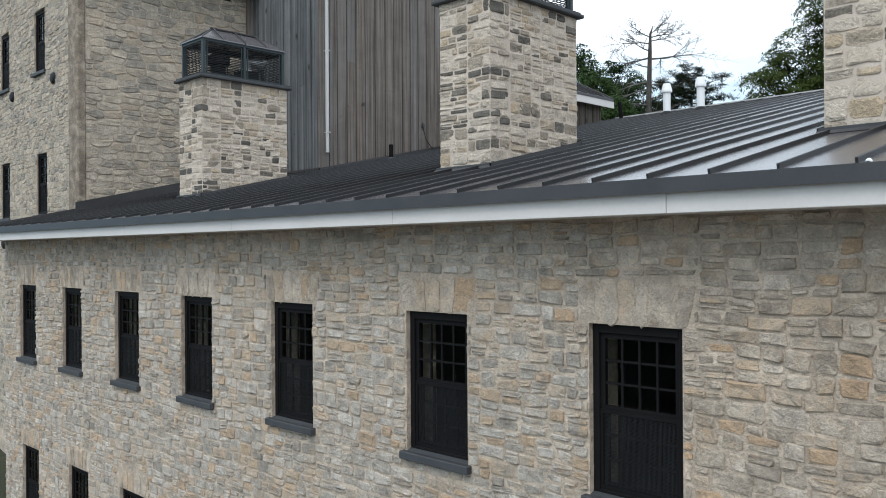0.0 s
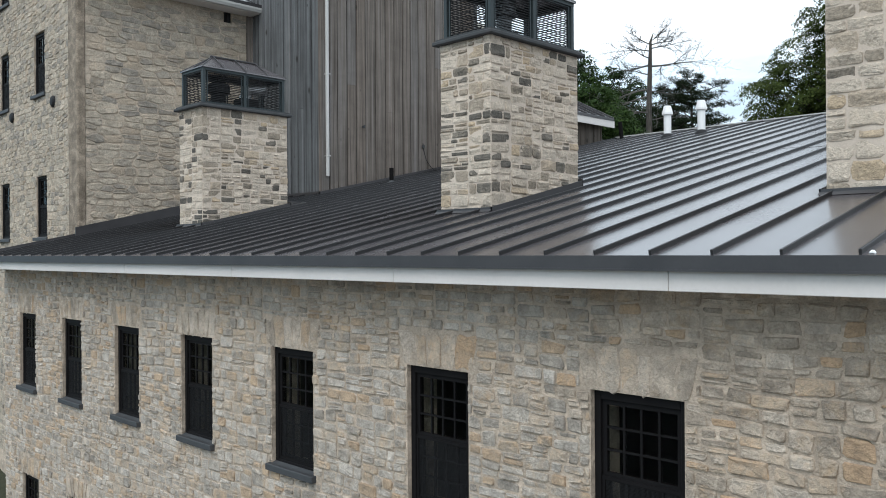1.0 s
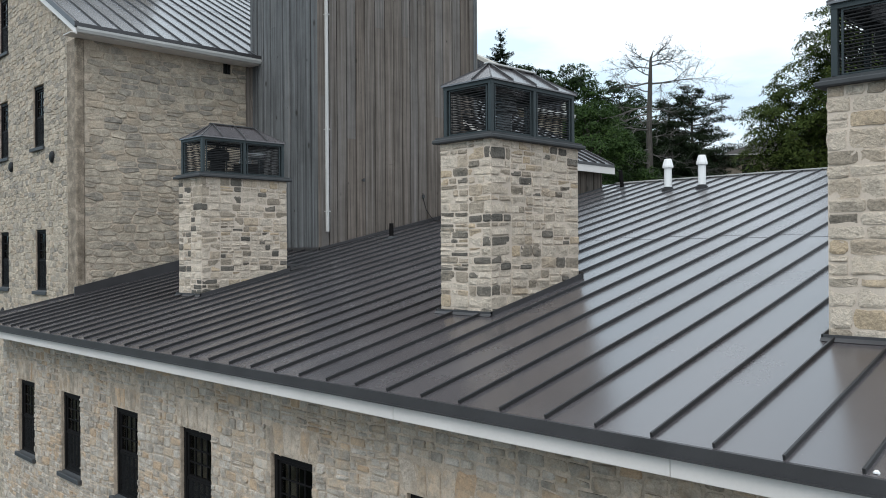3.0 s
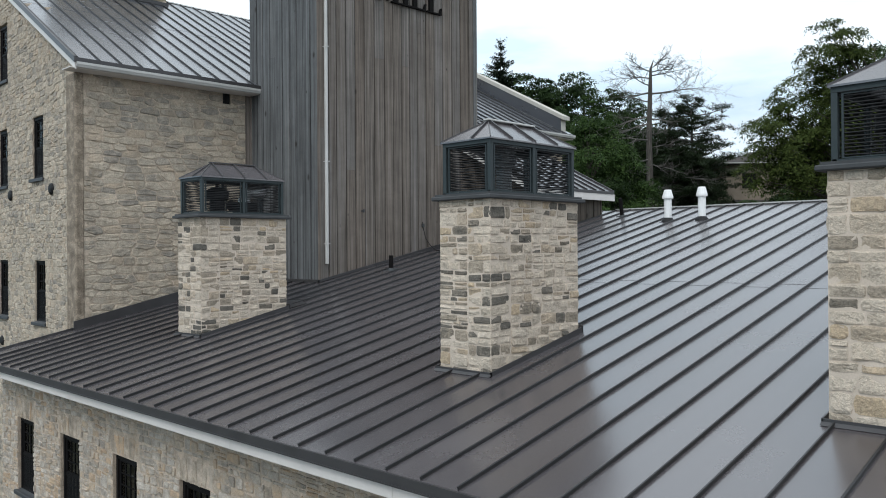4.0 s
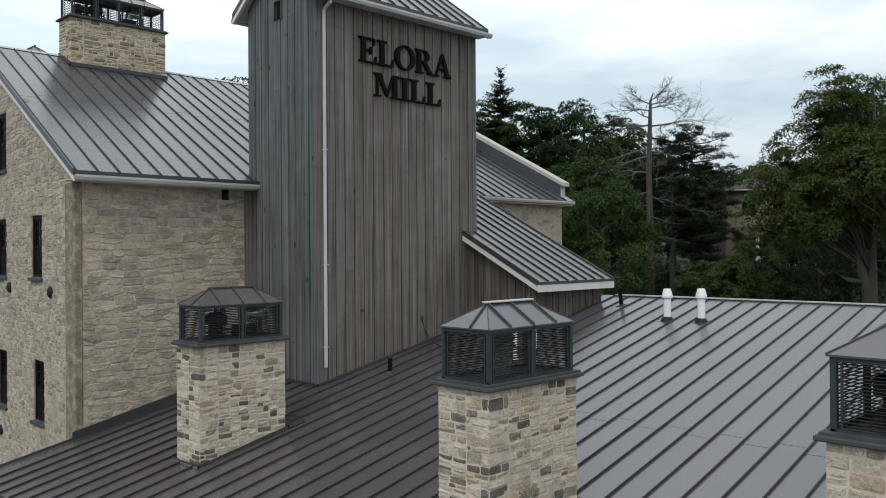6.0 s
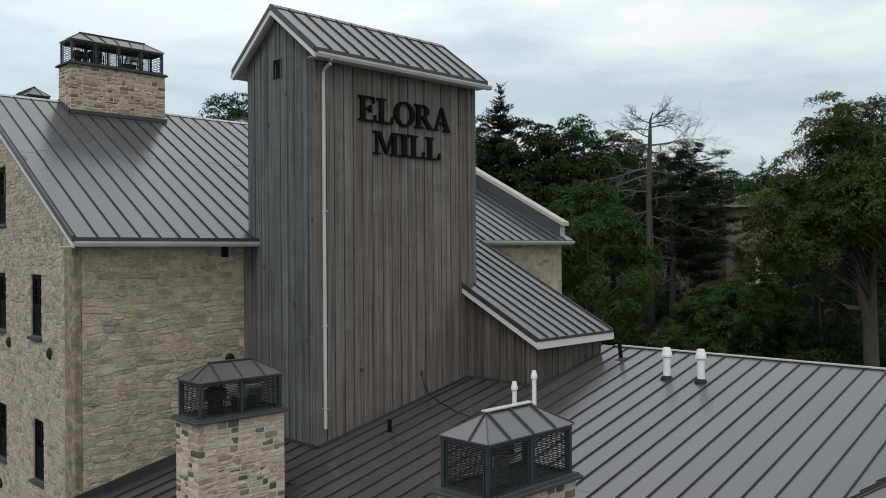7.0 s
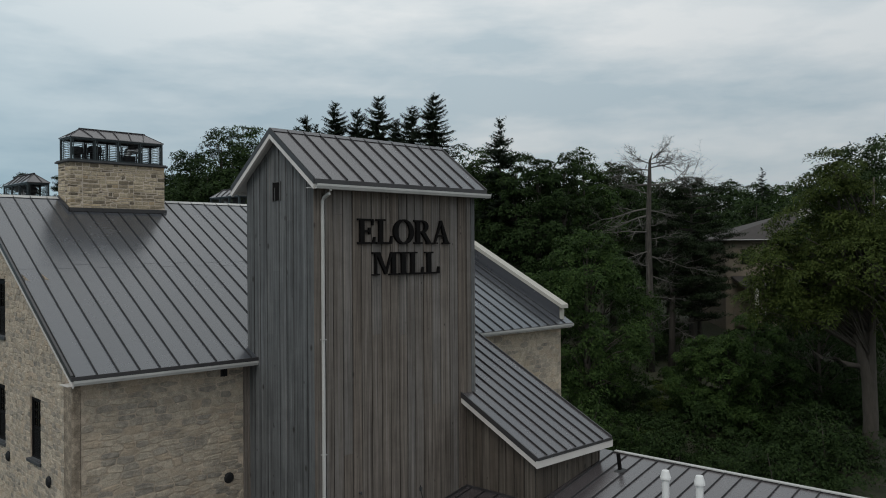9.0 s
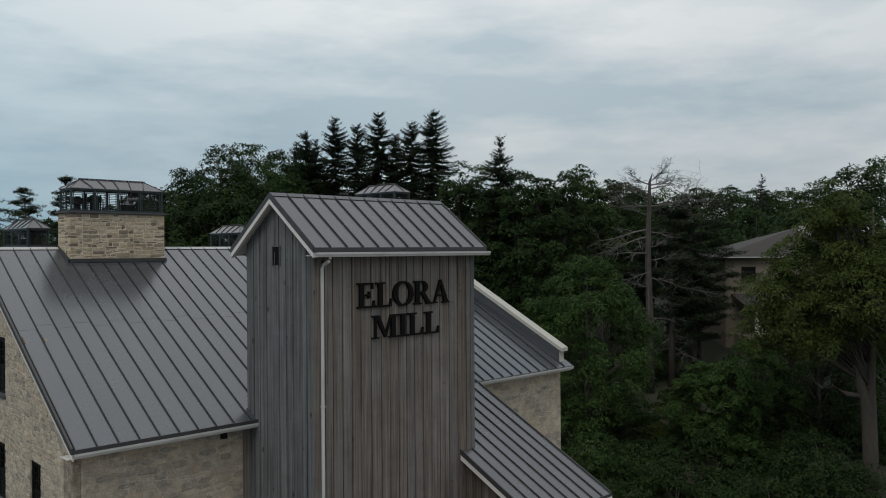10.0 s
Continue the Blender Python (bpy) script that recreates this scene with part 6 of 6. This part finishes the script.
def dead_tree(x, y, top, seed):
    r = np.random.default_rng(seed)
    base = ground_level(x, y) - 0.3
    h = top - base
    t = tagged(thing("dead_tree", (x, y, base)), "bare dead conifer with bleached trunk and crooked branches", "tree")
    tw = Mesh()
    tw.tube([(0, 0, 0), (0.05, 0.03, h * 0.3), (-0.05, 0.1, h * 0.6), (0.02, 0.0, h * 0.82), (0.06, -0.02, h * 0.9), (0.22, -0.16, h * 0.935)], [0.36, 0.29, 0.23, 0.16, 0.10, 0.03], 9)
    part("trunk", tw, M_DEAD_BARK, t, smooth=True)
    side = Vector((0.7067, -0.7075, 0))
    ahead = Vector((0.7075, 0.7067, 0))
    limbs = [(0.895, 1, 0.55, 2.0, 3), (0.885, 1, 0.30, 2.6, 3), (0.87, 1, 0.06, 2.6, 3), (0.89, -1, 0.40, 1.8, 3), (0.86, -1, 0.10, 2.9, 3), (0.83, -1, 0.05, 2.6, 2), (0.795, 1, 0.16, 4.9, 3), (0.80, -1, -0.02, 3.4, 2), (0.76, -1, 0.10, 2.8, 2),
             (0.70, -1, -0.02, 4.3, 2), (0.67, -1, -0.12, 4.0, 2), (0.69, 1, -0.10, 2.2, 2), (0.60, -1, -0.05, 3.2, 2), (0.57, 1, 0.05, 2.2, 2), (0.52, -1, 0.0, 2.8, 2), (0.50, 1, -0.35, 2.4, 2), (0.46, -1, -0.1, 2.4, 2),
             (0.42, 1, -0.45, 2.2, 1), (0.37, -1, -0.15, 2.0, 1), (0.33, 1, -0.3, 2.0, 1), (0.63, 1, -0.2, 1.9, 2)]
    for k, sg, rise, length, depth in limbs:
        b = Mesh()
        d = side * sg + ahead * float(r.normal()) * 0.5 + Vector((0, 0, rise))
        branching(b, r, (0, 0.03, h * k), d, length * 0.88, 0.08 if length > 3 else 0.055, depth, bend=0.42, up=0.04 if k > 0.7 else -0.02)
        part("branch", b, M_DEAD, t, smooth=True)
    return t


def cloud_pine(x, y, top, spread, seed, label, tiers=9, low=0.42, dead=0):
    r = np.random.default_rng(seed)
    base = ground_level(x, y) - 0.3
    h = top - base
    t = tagged(thing("pine_tree", (x, y, base)), label, "tree", "pines on the bank")
    tw = Mesh().tube([(0, 0, 0), (0.2, 0, h * 0.5), (0.1, 0.1, h * 0.95)], [0.30, 0.22, 0.06], 8)
    spots, out = [], []
    for i in range(tiers):
        k0 = low + (0.98 - low) * i / (tiers - 1)
        for _ in range(5):
            k = k0 + (r.random() - 0.5) * 0.05
            az, l = r.random() * math.tau, spread * (1.12 - 1.5 * max(0, k - 0.55)) * (0.35 + 0.7 * r.random()) * (0.7 if k > 0.93 else 1)
            e = Vector((math.cos(az) * l, math.sin(az) * l, h * k + 0.12 * l))
            root = Vector((0.1, 0.05, h * k - 0.2))
            tw.tube([root, root.lerp(e, 0.5) - Vector((0, 0, 0.12)), e], [0.07, 0.05, 0.02], 5)
            for q in range(int(4 + 4 * l)):
                f = 1.05 - 0.55 * r.random()
                w = 0.30 * l * f + 0.12
                spots.append((e.x * f + r.normal() * w * 0.5, e.y * f + r.normal() * w * 0.5, root.z + (e.z - root.z) * f + 0.10 + r.normal() * 0.10))
                out.append((math.cos(az) * 0.3, math.sin(az) * 0.3, 0.9))
    part("trunk", tw, M_BARK, t, smooth=True)
    n = len(spots)
    c, a, b = sprays(r, np.array(spots), np.array(out), 0.30 + 0.28 * r.random(n), 44, 0.16, droop=-0.30, narrow=0.17, loose=0.55)
    part("crown", quads("crown", c, a, b, M_PINE, False), M_PINE, t)
    for k in range(dead):
        b = Mesh()
        az = -0.785 + (r.random() - 0.5) * 2.4 + (math.pi if r.random() < 0.35 else 0)
        branching(b, r, (0.12, 0.03, h * (0.22 + 0.5 * r.random())), (math.cos(az), math.sin(az), -0.35 + 0.4 * r.random()), 1.2 + 1.8 * r.random(), 0.045, 2, bend=0.4, up=-0.03)
        part("dead_branch", b, M_DEAD, t, "bare grey branch", smooth=True)
    return t


def at_view(depth, aim):
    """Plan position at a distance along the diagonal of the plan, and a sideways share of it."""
    s = depth * aim
    return 0.7075 * depth + 0.7067 * s, 0.7067 * depth - 0.7075 * s


def side_share(aim):
    return (aim - 784) / 1480


dead_tree(57.4, 34.5, G + 18.6, 4)
x, y = at_view(46, side_share(1540))
leaf_tree("walnut_tree", x, y, G + 15.5, 4.6, M_LEAF_LIGHT, 12, "large walnut tree with open bright green foliage and forked limbs", leaves=60000, size=0.098, crown_low=0.22, clumps=190, fork=2, trunk_r=0.42, blunt=True, fans=7,
          lobes=[(-2.0, 0, 0.95, 0.9), (-1.9, 0, 0.88, 1.3), (-1.0, 0, 0.80, 1.5), (-2.7, 0.2, 0.79, 1.1), (-3.7, 0.5, 0.73, 1.4), (-4.5, 0, 0.63, 1.7), (-1.3, -0.5, 0.63, 2.3), (0.9, 0.5, 0.70, 2.0), (1.6, 0.2, 0.78, 1.1), (-3.3, 0, 0.50, 1.9), (0.4, 0.8, 0.55, 2.0), (-4.9, 0.4, 0.52, 1.5)])
x, y = at_view(44, side_share(1590))
leaf_tree("walnut_tree", x, y, G + 12.6, 4.2, M_LEAF_LIGHT, 13, "walnut tree with open bright green foliage", leaves=24000, size=0.098, crown_low=0.52, clumps=120, trunk_r=0.34, blunt=True, fans=7)
x, y = at_view(53, side_share(1040))
leaf_tree("maple_tree", x, y, G + 11.2, 3.5, M_LEAF_MID, 14, "rounded mid-green maple beyond the roofs", leaves=46000, size=0.095, crown_low=0.05, clumps=170, blunt=True, fans=7)
x, y = at_view(54, side_share(975))
leaf_tree("maple_tree", x, y, G + 9.6, 2.7, M_LEAF_MID, 15, "lower mid-green maple beyond the roofs", leaves=28000, size=0.088, crown_low=0.05, clumps=100, blunt=True, fans=7)
spruce("spruce_tree", 57.5, 49.9, G + 22.3, 3.4, 21, "dark pointed spruce standing above the other trees")
for k, (aim, dep, top, sp) in enumerate(((545, 88, 24.4, 3.0), (596, 90, 26.2, 3.0), (636, 92, 25.8, 2.6), (673, 86, 26.1, 3.4), (703, 92, 24.6, 2.0), (731, 90, 25.7, 3.0), (770, 84, 26.0, 3.2), (528, 90, 23.6, 3.0), (562, 92, 24.0, 3.0), (575, 92, 20.5, 3.0), (655, 95, 20.5, 3.4))):
    x, y = at_view(dep, side_share(aim))
    spruce("spruce_tree", x, y, G + top, sp, 40 + k, "dark spruce in the row behind the mill", gaps=0.05, wide=1.45)
for k, (aim, dep, top, sp) in enumerate(((45, 95, 18.6, 3.6), (118, 92, 19.6, 2.6))):
    x, y = at_view(dep, side_share(aim))
    cloud_pine(x, y, G + top, sp, 60 + k, "dark pine rising beyond the mill roof")
x, y = at_view(74, side_share(1225))
cloud_pine(x, y, G + 15.8, 4.8, 66, "dark pine with flat layered foliage behind the dead tree", tiers=11)
x, y = at_view(76, side_share(1185))
cloud_pine(x, y, G + 15.2, 3.8, 67, "dark pine with flat layered foliage behind the dead tree", tiers=10)
for k, (aim, dep, top, sp) in enumerate(((1228, 68, 10.0, 2.6), (1236, 71, 10.6, 2.4))):
    x, y = at_view(dep, side_share(aim))
    cloud_pine(x, y, G + top, sp, 80 + k, "shaded dark pine in front of the house", tiers=9)
for k, (aim, dep, top, sp) in enumerate(((1240, 52, 4.6, 1.9), (1290, 51, 4.9, 2.2), (1335, 53, 5.8, 2.3), (1400, 58, 7.0, 2.8), (1450, 54, 7.0, 3.0), (1068, 64, 8.5, 2.6))):
    x, y = at_view(dep, side_share(aim))
    leaf_tree("young_tree", x, y, G + top, sp, M_LEAF_MID if k < 3 else M_LEAF_DARK, 90 + k, "dense leafy young tree on the bank", leaves=17000, size=0.10, crown_low=0.02, clumps=80, blunt=True)
x, y = at_view(220, side_share(1350))
spruce("spruce_tree", x, y, G + 31.6, 4.2, 70, "thin half-bare spruce on the far ridge", gaps=0.55)
back_row = ((262, 82, 16.8, 3.4), (228, 92, 15.6, 3.4), (310, 74, 16.2, 4.2), (370, 72, 18.0, 4.4), (430, 72, 19.0, 4.4), (472, 76, 19.6, 4.2), (285, 82, 17.9, 4.0), (340, 80, 19.6, 4.4), (395, 78, 21.6, 4.8), (440, 80, 22.0, 4.6), (490, 84, 21.8, 4.2), (525, 88, 21.6, 4.0), (560, 98, 21.6, 4.5), (620, 98, 21.0, 4.5), (690, 100, 21.5, 4.5), (760, 96, 20.6, 4.5),
            (815, 80, 20.0, 3.6), (850, 82, 19.8, 3.4), (915, 76, 19.0, 3.6), (955, 74, 18.0, 3.6), (1000, 76, 18.8, 3.6), (1035, 80, 19.6, 3.6), (1085, 82, 18.4, 3.6), (1120, 86, 18.2, 4.0),
            (1140, 130, 21.0, 5.0), (1185, 132, 21.2, 5.5), (1240, 235, 29.3, 9.0), (1290, 240, 29.8, 9.0), (1340, 240, 29.2, 9.0), (1390, 240, 29.0, 9.0), (1440, 235, 28.4, 9.0), (1500, 62, 17.2, 4.6), (1545, 64, 18.6, 4.8), (1600, 66, 18.8, 5.0), (250, 95, 18.2, 4.0), (205, 96, 17.0, 4.0), (160, 100, 16.4, 5.0), (60, 105, 14.5, 5.0), (-20, 105, 15.5, 5.0),
            *((aim, 102 + 4 * (aim % 3), 18.4 + 0.5 * (aim % 4), 4.6) for aim in range(800, 1130, 41)), *((aim, 104, 19.4 + 0.5 * (aim % 4), 4.6) for aim in range(300, 540, 47)))
for k, (aim, dep, top, sp) in enumerate(back_row):
    x, y = at_view(dep, side_share(aim))
    leaf_tree("broadleaf_tree", x, y, G + top, sp, M_LEAF_DARK if k % 4 != 1 else M_LEAF_MID, 100 + k, "dark green broadleaf tree in the wooded slope behind", leaves=22500 if dep < 100 else 10500, size=0.15 if dep < 100 else 0.20 if dep < 120 else 0.22 if dep < 200 else 0.42, crown_low=0.08, clumps=180, fans=7, group="woods behind the mill")

for k, aim in enumerate(range(-20, 1660, 80)):
    x, y = at_view(132 + 9 * (k % 3), side_share(aim))
    leaf_tree("broadleaf_tree", x, y, G + 16.6 + 0.9 * ((k * 7) % 4), 7.0, M_LEAF_DARK, 500 + k, "dark broadleaf tree on the far slope", leaves=6500, size=0.34, crown_low=0.03, clumps=80, group="woods behind the mill")

# undergrowth on the bank
def bush(x, y, h, w, mat, seed, label):
    r = np.random.default_rng(seed)
    base = ground_level(x, y) - 0.2
    b = tagged(thing("bush", (x, y, base)), label, "bush", "undergrowth on the bank")
    n = 26
    d = unit(r, n)
    d[:, 2] = np.abs(d[:, 2])
    spots = d * np.array([w, w, h * 0.85]) * (0.35 + 0.6 * r.random(n))[:, None]
    st = Mesh()
    for s in spots[::2]:
        st.tube([(0, 0, 0), Vector(s) * 0.6 + Vector((0, 0, 0.1)), Vector(s)], [0.04, 0.03, 0.012], 4)
    part("stem", st, M_BARK, b)
    c, a, q = clump_leaves(r, spots, w * (0.22 + 0.16 * r.random(n)), 125, 0.102, middle=np.zeros(3))
    part("foliage", quads("foliage", c, a, q, mat, False), mat, b)


ur = random.Random(9)
for k in range(64):
    aim = ur.uniform(1010, 1640)
    dep = ur.uniform(40, 66)
    if 1115 < aim < 1220 and dep > 47:
        dep = ur.uniform(40, 46)
    if aim > 1470:
        dep = ur.uniform(50, 66)
    x, y = at_view(dep, side_share(aim))
    big = ur.choice((0.5, 0.7, 0.9, 1.2, 1.6, 2.0)) * ur.uniform(0.85, 1.15)
    bush(x, y, 2.2 * big, 1.9 * big, M_LEAF_MID if aim < 1280 and k % 4 == 0 else M_LEAF_DARK, 300 + k, "leafy shrub in the shade of the bank")
for k, (aim, dep, h, w) in enumerate(((1270, 52, 4.2, 2.4), (1320, 50, 3.6, 2.2), (1230, 54, 3.0, 1.8), (1380, 52, 4.0, 2.4), (1060, 50, 3.2, 2.2), (1100, 47, 2.8, 2.0))):
    x, y = at_view(dep, side_share(aim))
    bush(x, y, h, w, M_LEAF_MID, 400 + k, "tall leafy shrub on the bank")

for k, (aim, dep, h, w) in enumerate(((1128, 69, 4.6, 2.6), (1165, 70, 5.0, 2.6), (1202, 69, 4.8, 2.6), (1180, 75, 6.0, 3.4), (1135, 76, 6.2, 3.4), (1205, 62, 1.6, 1.6), (1150, 53, 1.5, 1.9), (1190, 51, 1.8, 2.0), (1115, 57, 2.4, 1.8))):
    x, y = at_view(dep, side_share(aim))
    bush(x, y, h, w, M_LEAF_DARK, 440 + k, "shaded leafy shrub around the dead tree")
wr = random.Random(31)
for k in range(14):
    x, y = at_view(wr.uniform(47, 62), side_share(wr.uniform(1120, 1215)))
    bush(x, y, wr.uniform(0.5, 1.0), wr.uniform(1.0, 1.7), M_LEAF_DARK if k % 3 else M_LEAF_LIGHT, 470 + k, "low weedy shrub on the bank below the dead tree")
x, y = at_view(67, side_share(1189))
cloud_pine(x, y, G + 11.8, 2.3, 84, "half-bare shaded pine beside the dead tree", tiers=6, low=0.5, dead=14)

# ---- house among the trees ----
M_SHINGLE = material("grey_roof_shingle", [(0.3, (0.042, 0.036, 0.034)), (0.7, (0.062, 0.054, 0.050))], 2, 12, 0.9, bump=0.5, bump_dist=0.02)
M_SIDING = material("tan_siding", [(0.3, (0.20, 0.165, 0.125)), (0.7, (0.27, 0.225, 0.175))], 1.5, 20, 0.85, bump=0.2)
hx, hy = at_view(83, side_share(1368))
hb = ground_level(hx, hy)
house = tagged(thing("house", (hx, hy, hb)), "tan house with grey hipped roof half hidden by trees", "house")
turn = Matrix.Rotation(radians(-45), 4, "Z")
house.matrix_basis = Matrix.Translation((hx, hy, hb)) @ turn @ Matrix.Diagonal((1.35, 1.15, 1.0, 1.0))
part("wall", box(-4.6, 4.6, -4, 4, -1.5, G + 10.6 - hb), M_SIDING, house)
ez, rz_ = G + 10.6 - hb, G + 13.5 - hb
hr = Mesh().add([(-5.2, -4.6, ez), (5.2, -4.6, ez), (5.2, 4.6, ez), (-5.2, 4.6, ez), (-5.2, -4.6, ez + 0.18), (5.2, -4.6, ez + 0.18), (5.2, 4.6, ez + 0.18), (-5.2, 4.6, ez + 0.18), (1.6, 0, rz_), (2.8, 0, rz_)],
                [(3, 2, 1, 0), (0, 1, 5, 4), (1, 2, 6, 5), (2, 3, 7, 6), (3, 0, 4, 7), (4, 5, 9, 8), (5, 6, 9), (6, 7, 8, 9), (7, 4, 8)])
hroof = part("roof", hr, M_SHINGLE, house)
part("eave_board", Mesh().box(-5.22, 5.22, -4.64, -4.6, ez + 0.06, ez + 0.16), M_GUTTER, house)
part("chimney", box(1.6, 2.3, -1.6, -1.0, ez + 1.2, rz_ + 0.2), M_WHITE, hroof)
pz0 = ez - 7.0
part("porch_roof", Mesh().prism([(0, -7.0, pz0 + 2.9), (0, -4.0, pz0 + 3.7), (0, -4.0, pz0 + 3.5), (0, -7.0, pz0 + 2.7)], (-4.2, 0, 0), (3.0, 0, 0)), M_SHINGLE, house)
part("porch_deck", box(-4.0, 2.8, -7.0, -4.0, pz0 - 0.9, pz0), M_SIDING, house)
for x in (-3.35, -1.4, 0.5, 2.44):
    part("porch_post", box(x - 0.1, x + 0.1, -6.95, -6.75, pz0, pz0 + 2.75), M_WHITE if abs(x) > 2 else M_SIDING, house)
rail = part("porch_rail", box(-3.35, 2.44, -6.9, -6.82, pz0 + 0.85, pz0 + 0.95), M_WHITE, house)
for i in range(29):
    part("baluster", box(-3.2 + i * 0.195, -3.14 + i * 0.195, -6.88, -6.84, pz0 + 0.08, pz0 + 0.85), M_WHITE, rail)
for x in (-3.0, 1.2):
    w = part("window", box(x - 0.5, x + 0.5, -4.05, -3.98, ez - 2.2, ez - 0.8), M_FRAME, house)
    part("window_trim", Mesh().box(x - 0.6, x - 0.5, -4.08, -3.98, ez - 2.3, ez - 0.7).box(x + 0.5, x + 0.6, -4.08, -3.98, ez - 2.3, ez - 0.7), M_SIDING, w)

# ---- stones of the walls ----
srng = random.Random(2)
lintels = []
for a, b, c, d in holes:
    lintels.append((a - 0.10, b + 0.10, d, d + 0.40))
sills = [(a - 0.06, b + 0.06, c - 0.09, c) for a, b, c, d in holes]
stops = [(a, b, c - 0.09, d) for a, b, c, d in holes] + lintels + sills
cells = [c for c in coursed(srng, 0.6, WING_N - 0.06, G - 6.6, G + 0.27, stops, 0.175, 0.36) if max(p[1] for p in c) > G - 2.9 or min(p[0] for p in c) > 7.0]
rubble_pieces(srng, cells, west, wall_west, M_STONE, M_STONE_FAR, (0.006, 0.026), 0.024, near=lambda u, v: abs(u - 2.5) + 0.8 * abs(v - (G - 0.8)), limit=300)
for a, b, c, d in holes:
    n = srng.choice((5, 6, 6, 7))
    cuts = [0] + sorted((i + srng.uniform(-0.22, 0.22)) / n for i in range(1, n)) + [1]
    um = (a + b) / 2
    fan = lambda u, v, um=um, d=d: (um + (u - um) * (1 + 0.20 * (v - d) / 0.4), v)
    for p, q in zip(cuts, cuts[1:]):
        w = b - a + 0.10
        part("arch_stone", stone_shape(srng, a - 0.05 + p * w, a - 0.05 + q * w, d + 0.004, d + srng.uniform(0.34, 0.40), west, srng.uniform(0.005, 0.013), 0.016, fan), M_STONE, wall_west)

g_stop = [(a, b, c - 0.09, d) for a, b, c, d in g_holes]
cells = [c for c in rubble(srng, MY + 0.46, 27.0, G - 5.0, G + 11.2, g_stop, 0.14, 0.27) if max(p[1] for p in c) < min(rake_z(p[0]) for p in c) - 0.03]
rubble_pieces(srng, cells, gable, wall_gable, M_OLD, M_OLD_FAR, (0.005, 0.018), 0.016, near=lambda u, v: abs(u - 20.5) + 0.6 * abs(v - G - 4.5), limit=300)
cells = rubble(srng, MX + 0.15, 12.1, G + 0.85, G + 6.9, list(s_holes), 0.165, 0.40)
rubble_pieces(srng, cells, south, wall_mill, M_OLD, M_OLD_FAR, (0.007, 0.026), 0.020, near=lambda u, v: abs(u - 9.5) + abs(v - G - 4), limit=300)
rest = Mesh()
for c in rubble(srng, 18.6, ME, G + 2.5, G + 6.93, [], 0.21, 0.36):
    s = rubble_stone(srng, c, south, srng.uniform(0.003, 0.010), 0.02)
    rest.add(s.v, s.f)
tagged(part("stonework", rest, M_OLD_FAR, wall_mill), kind="stuff")
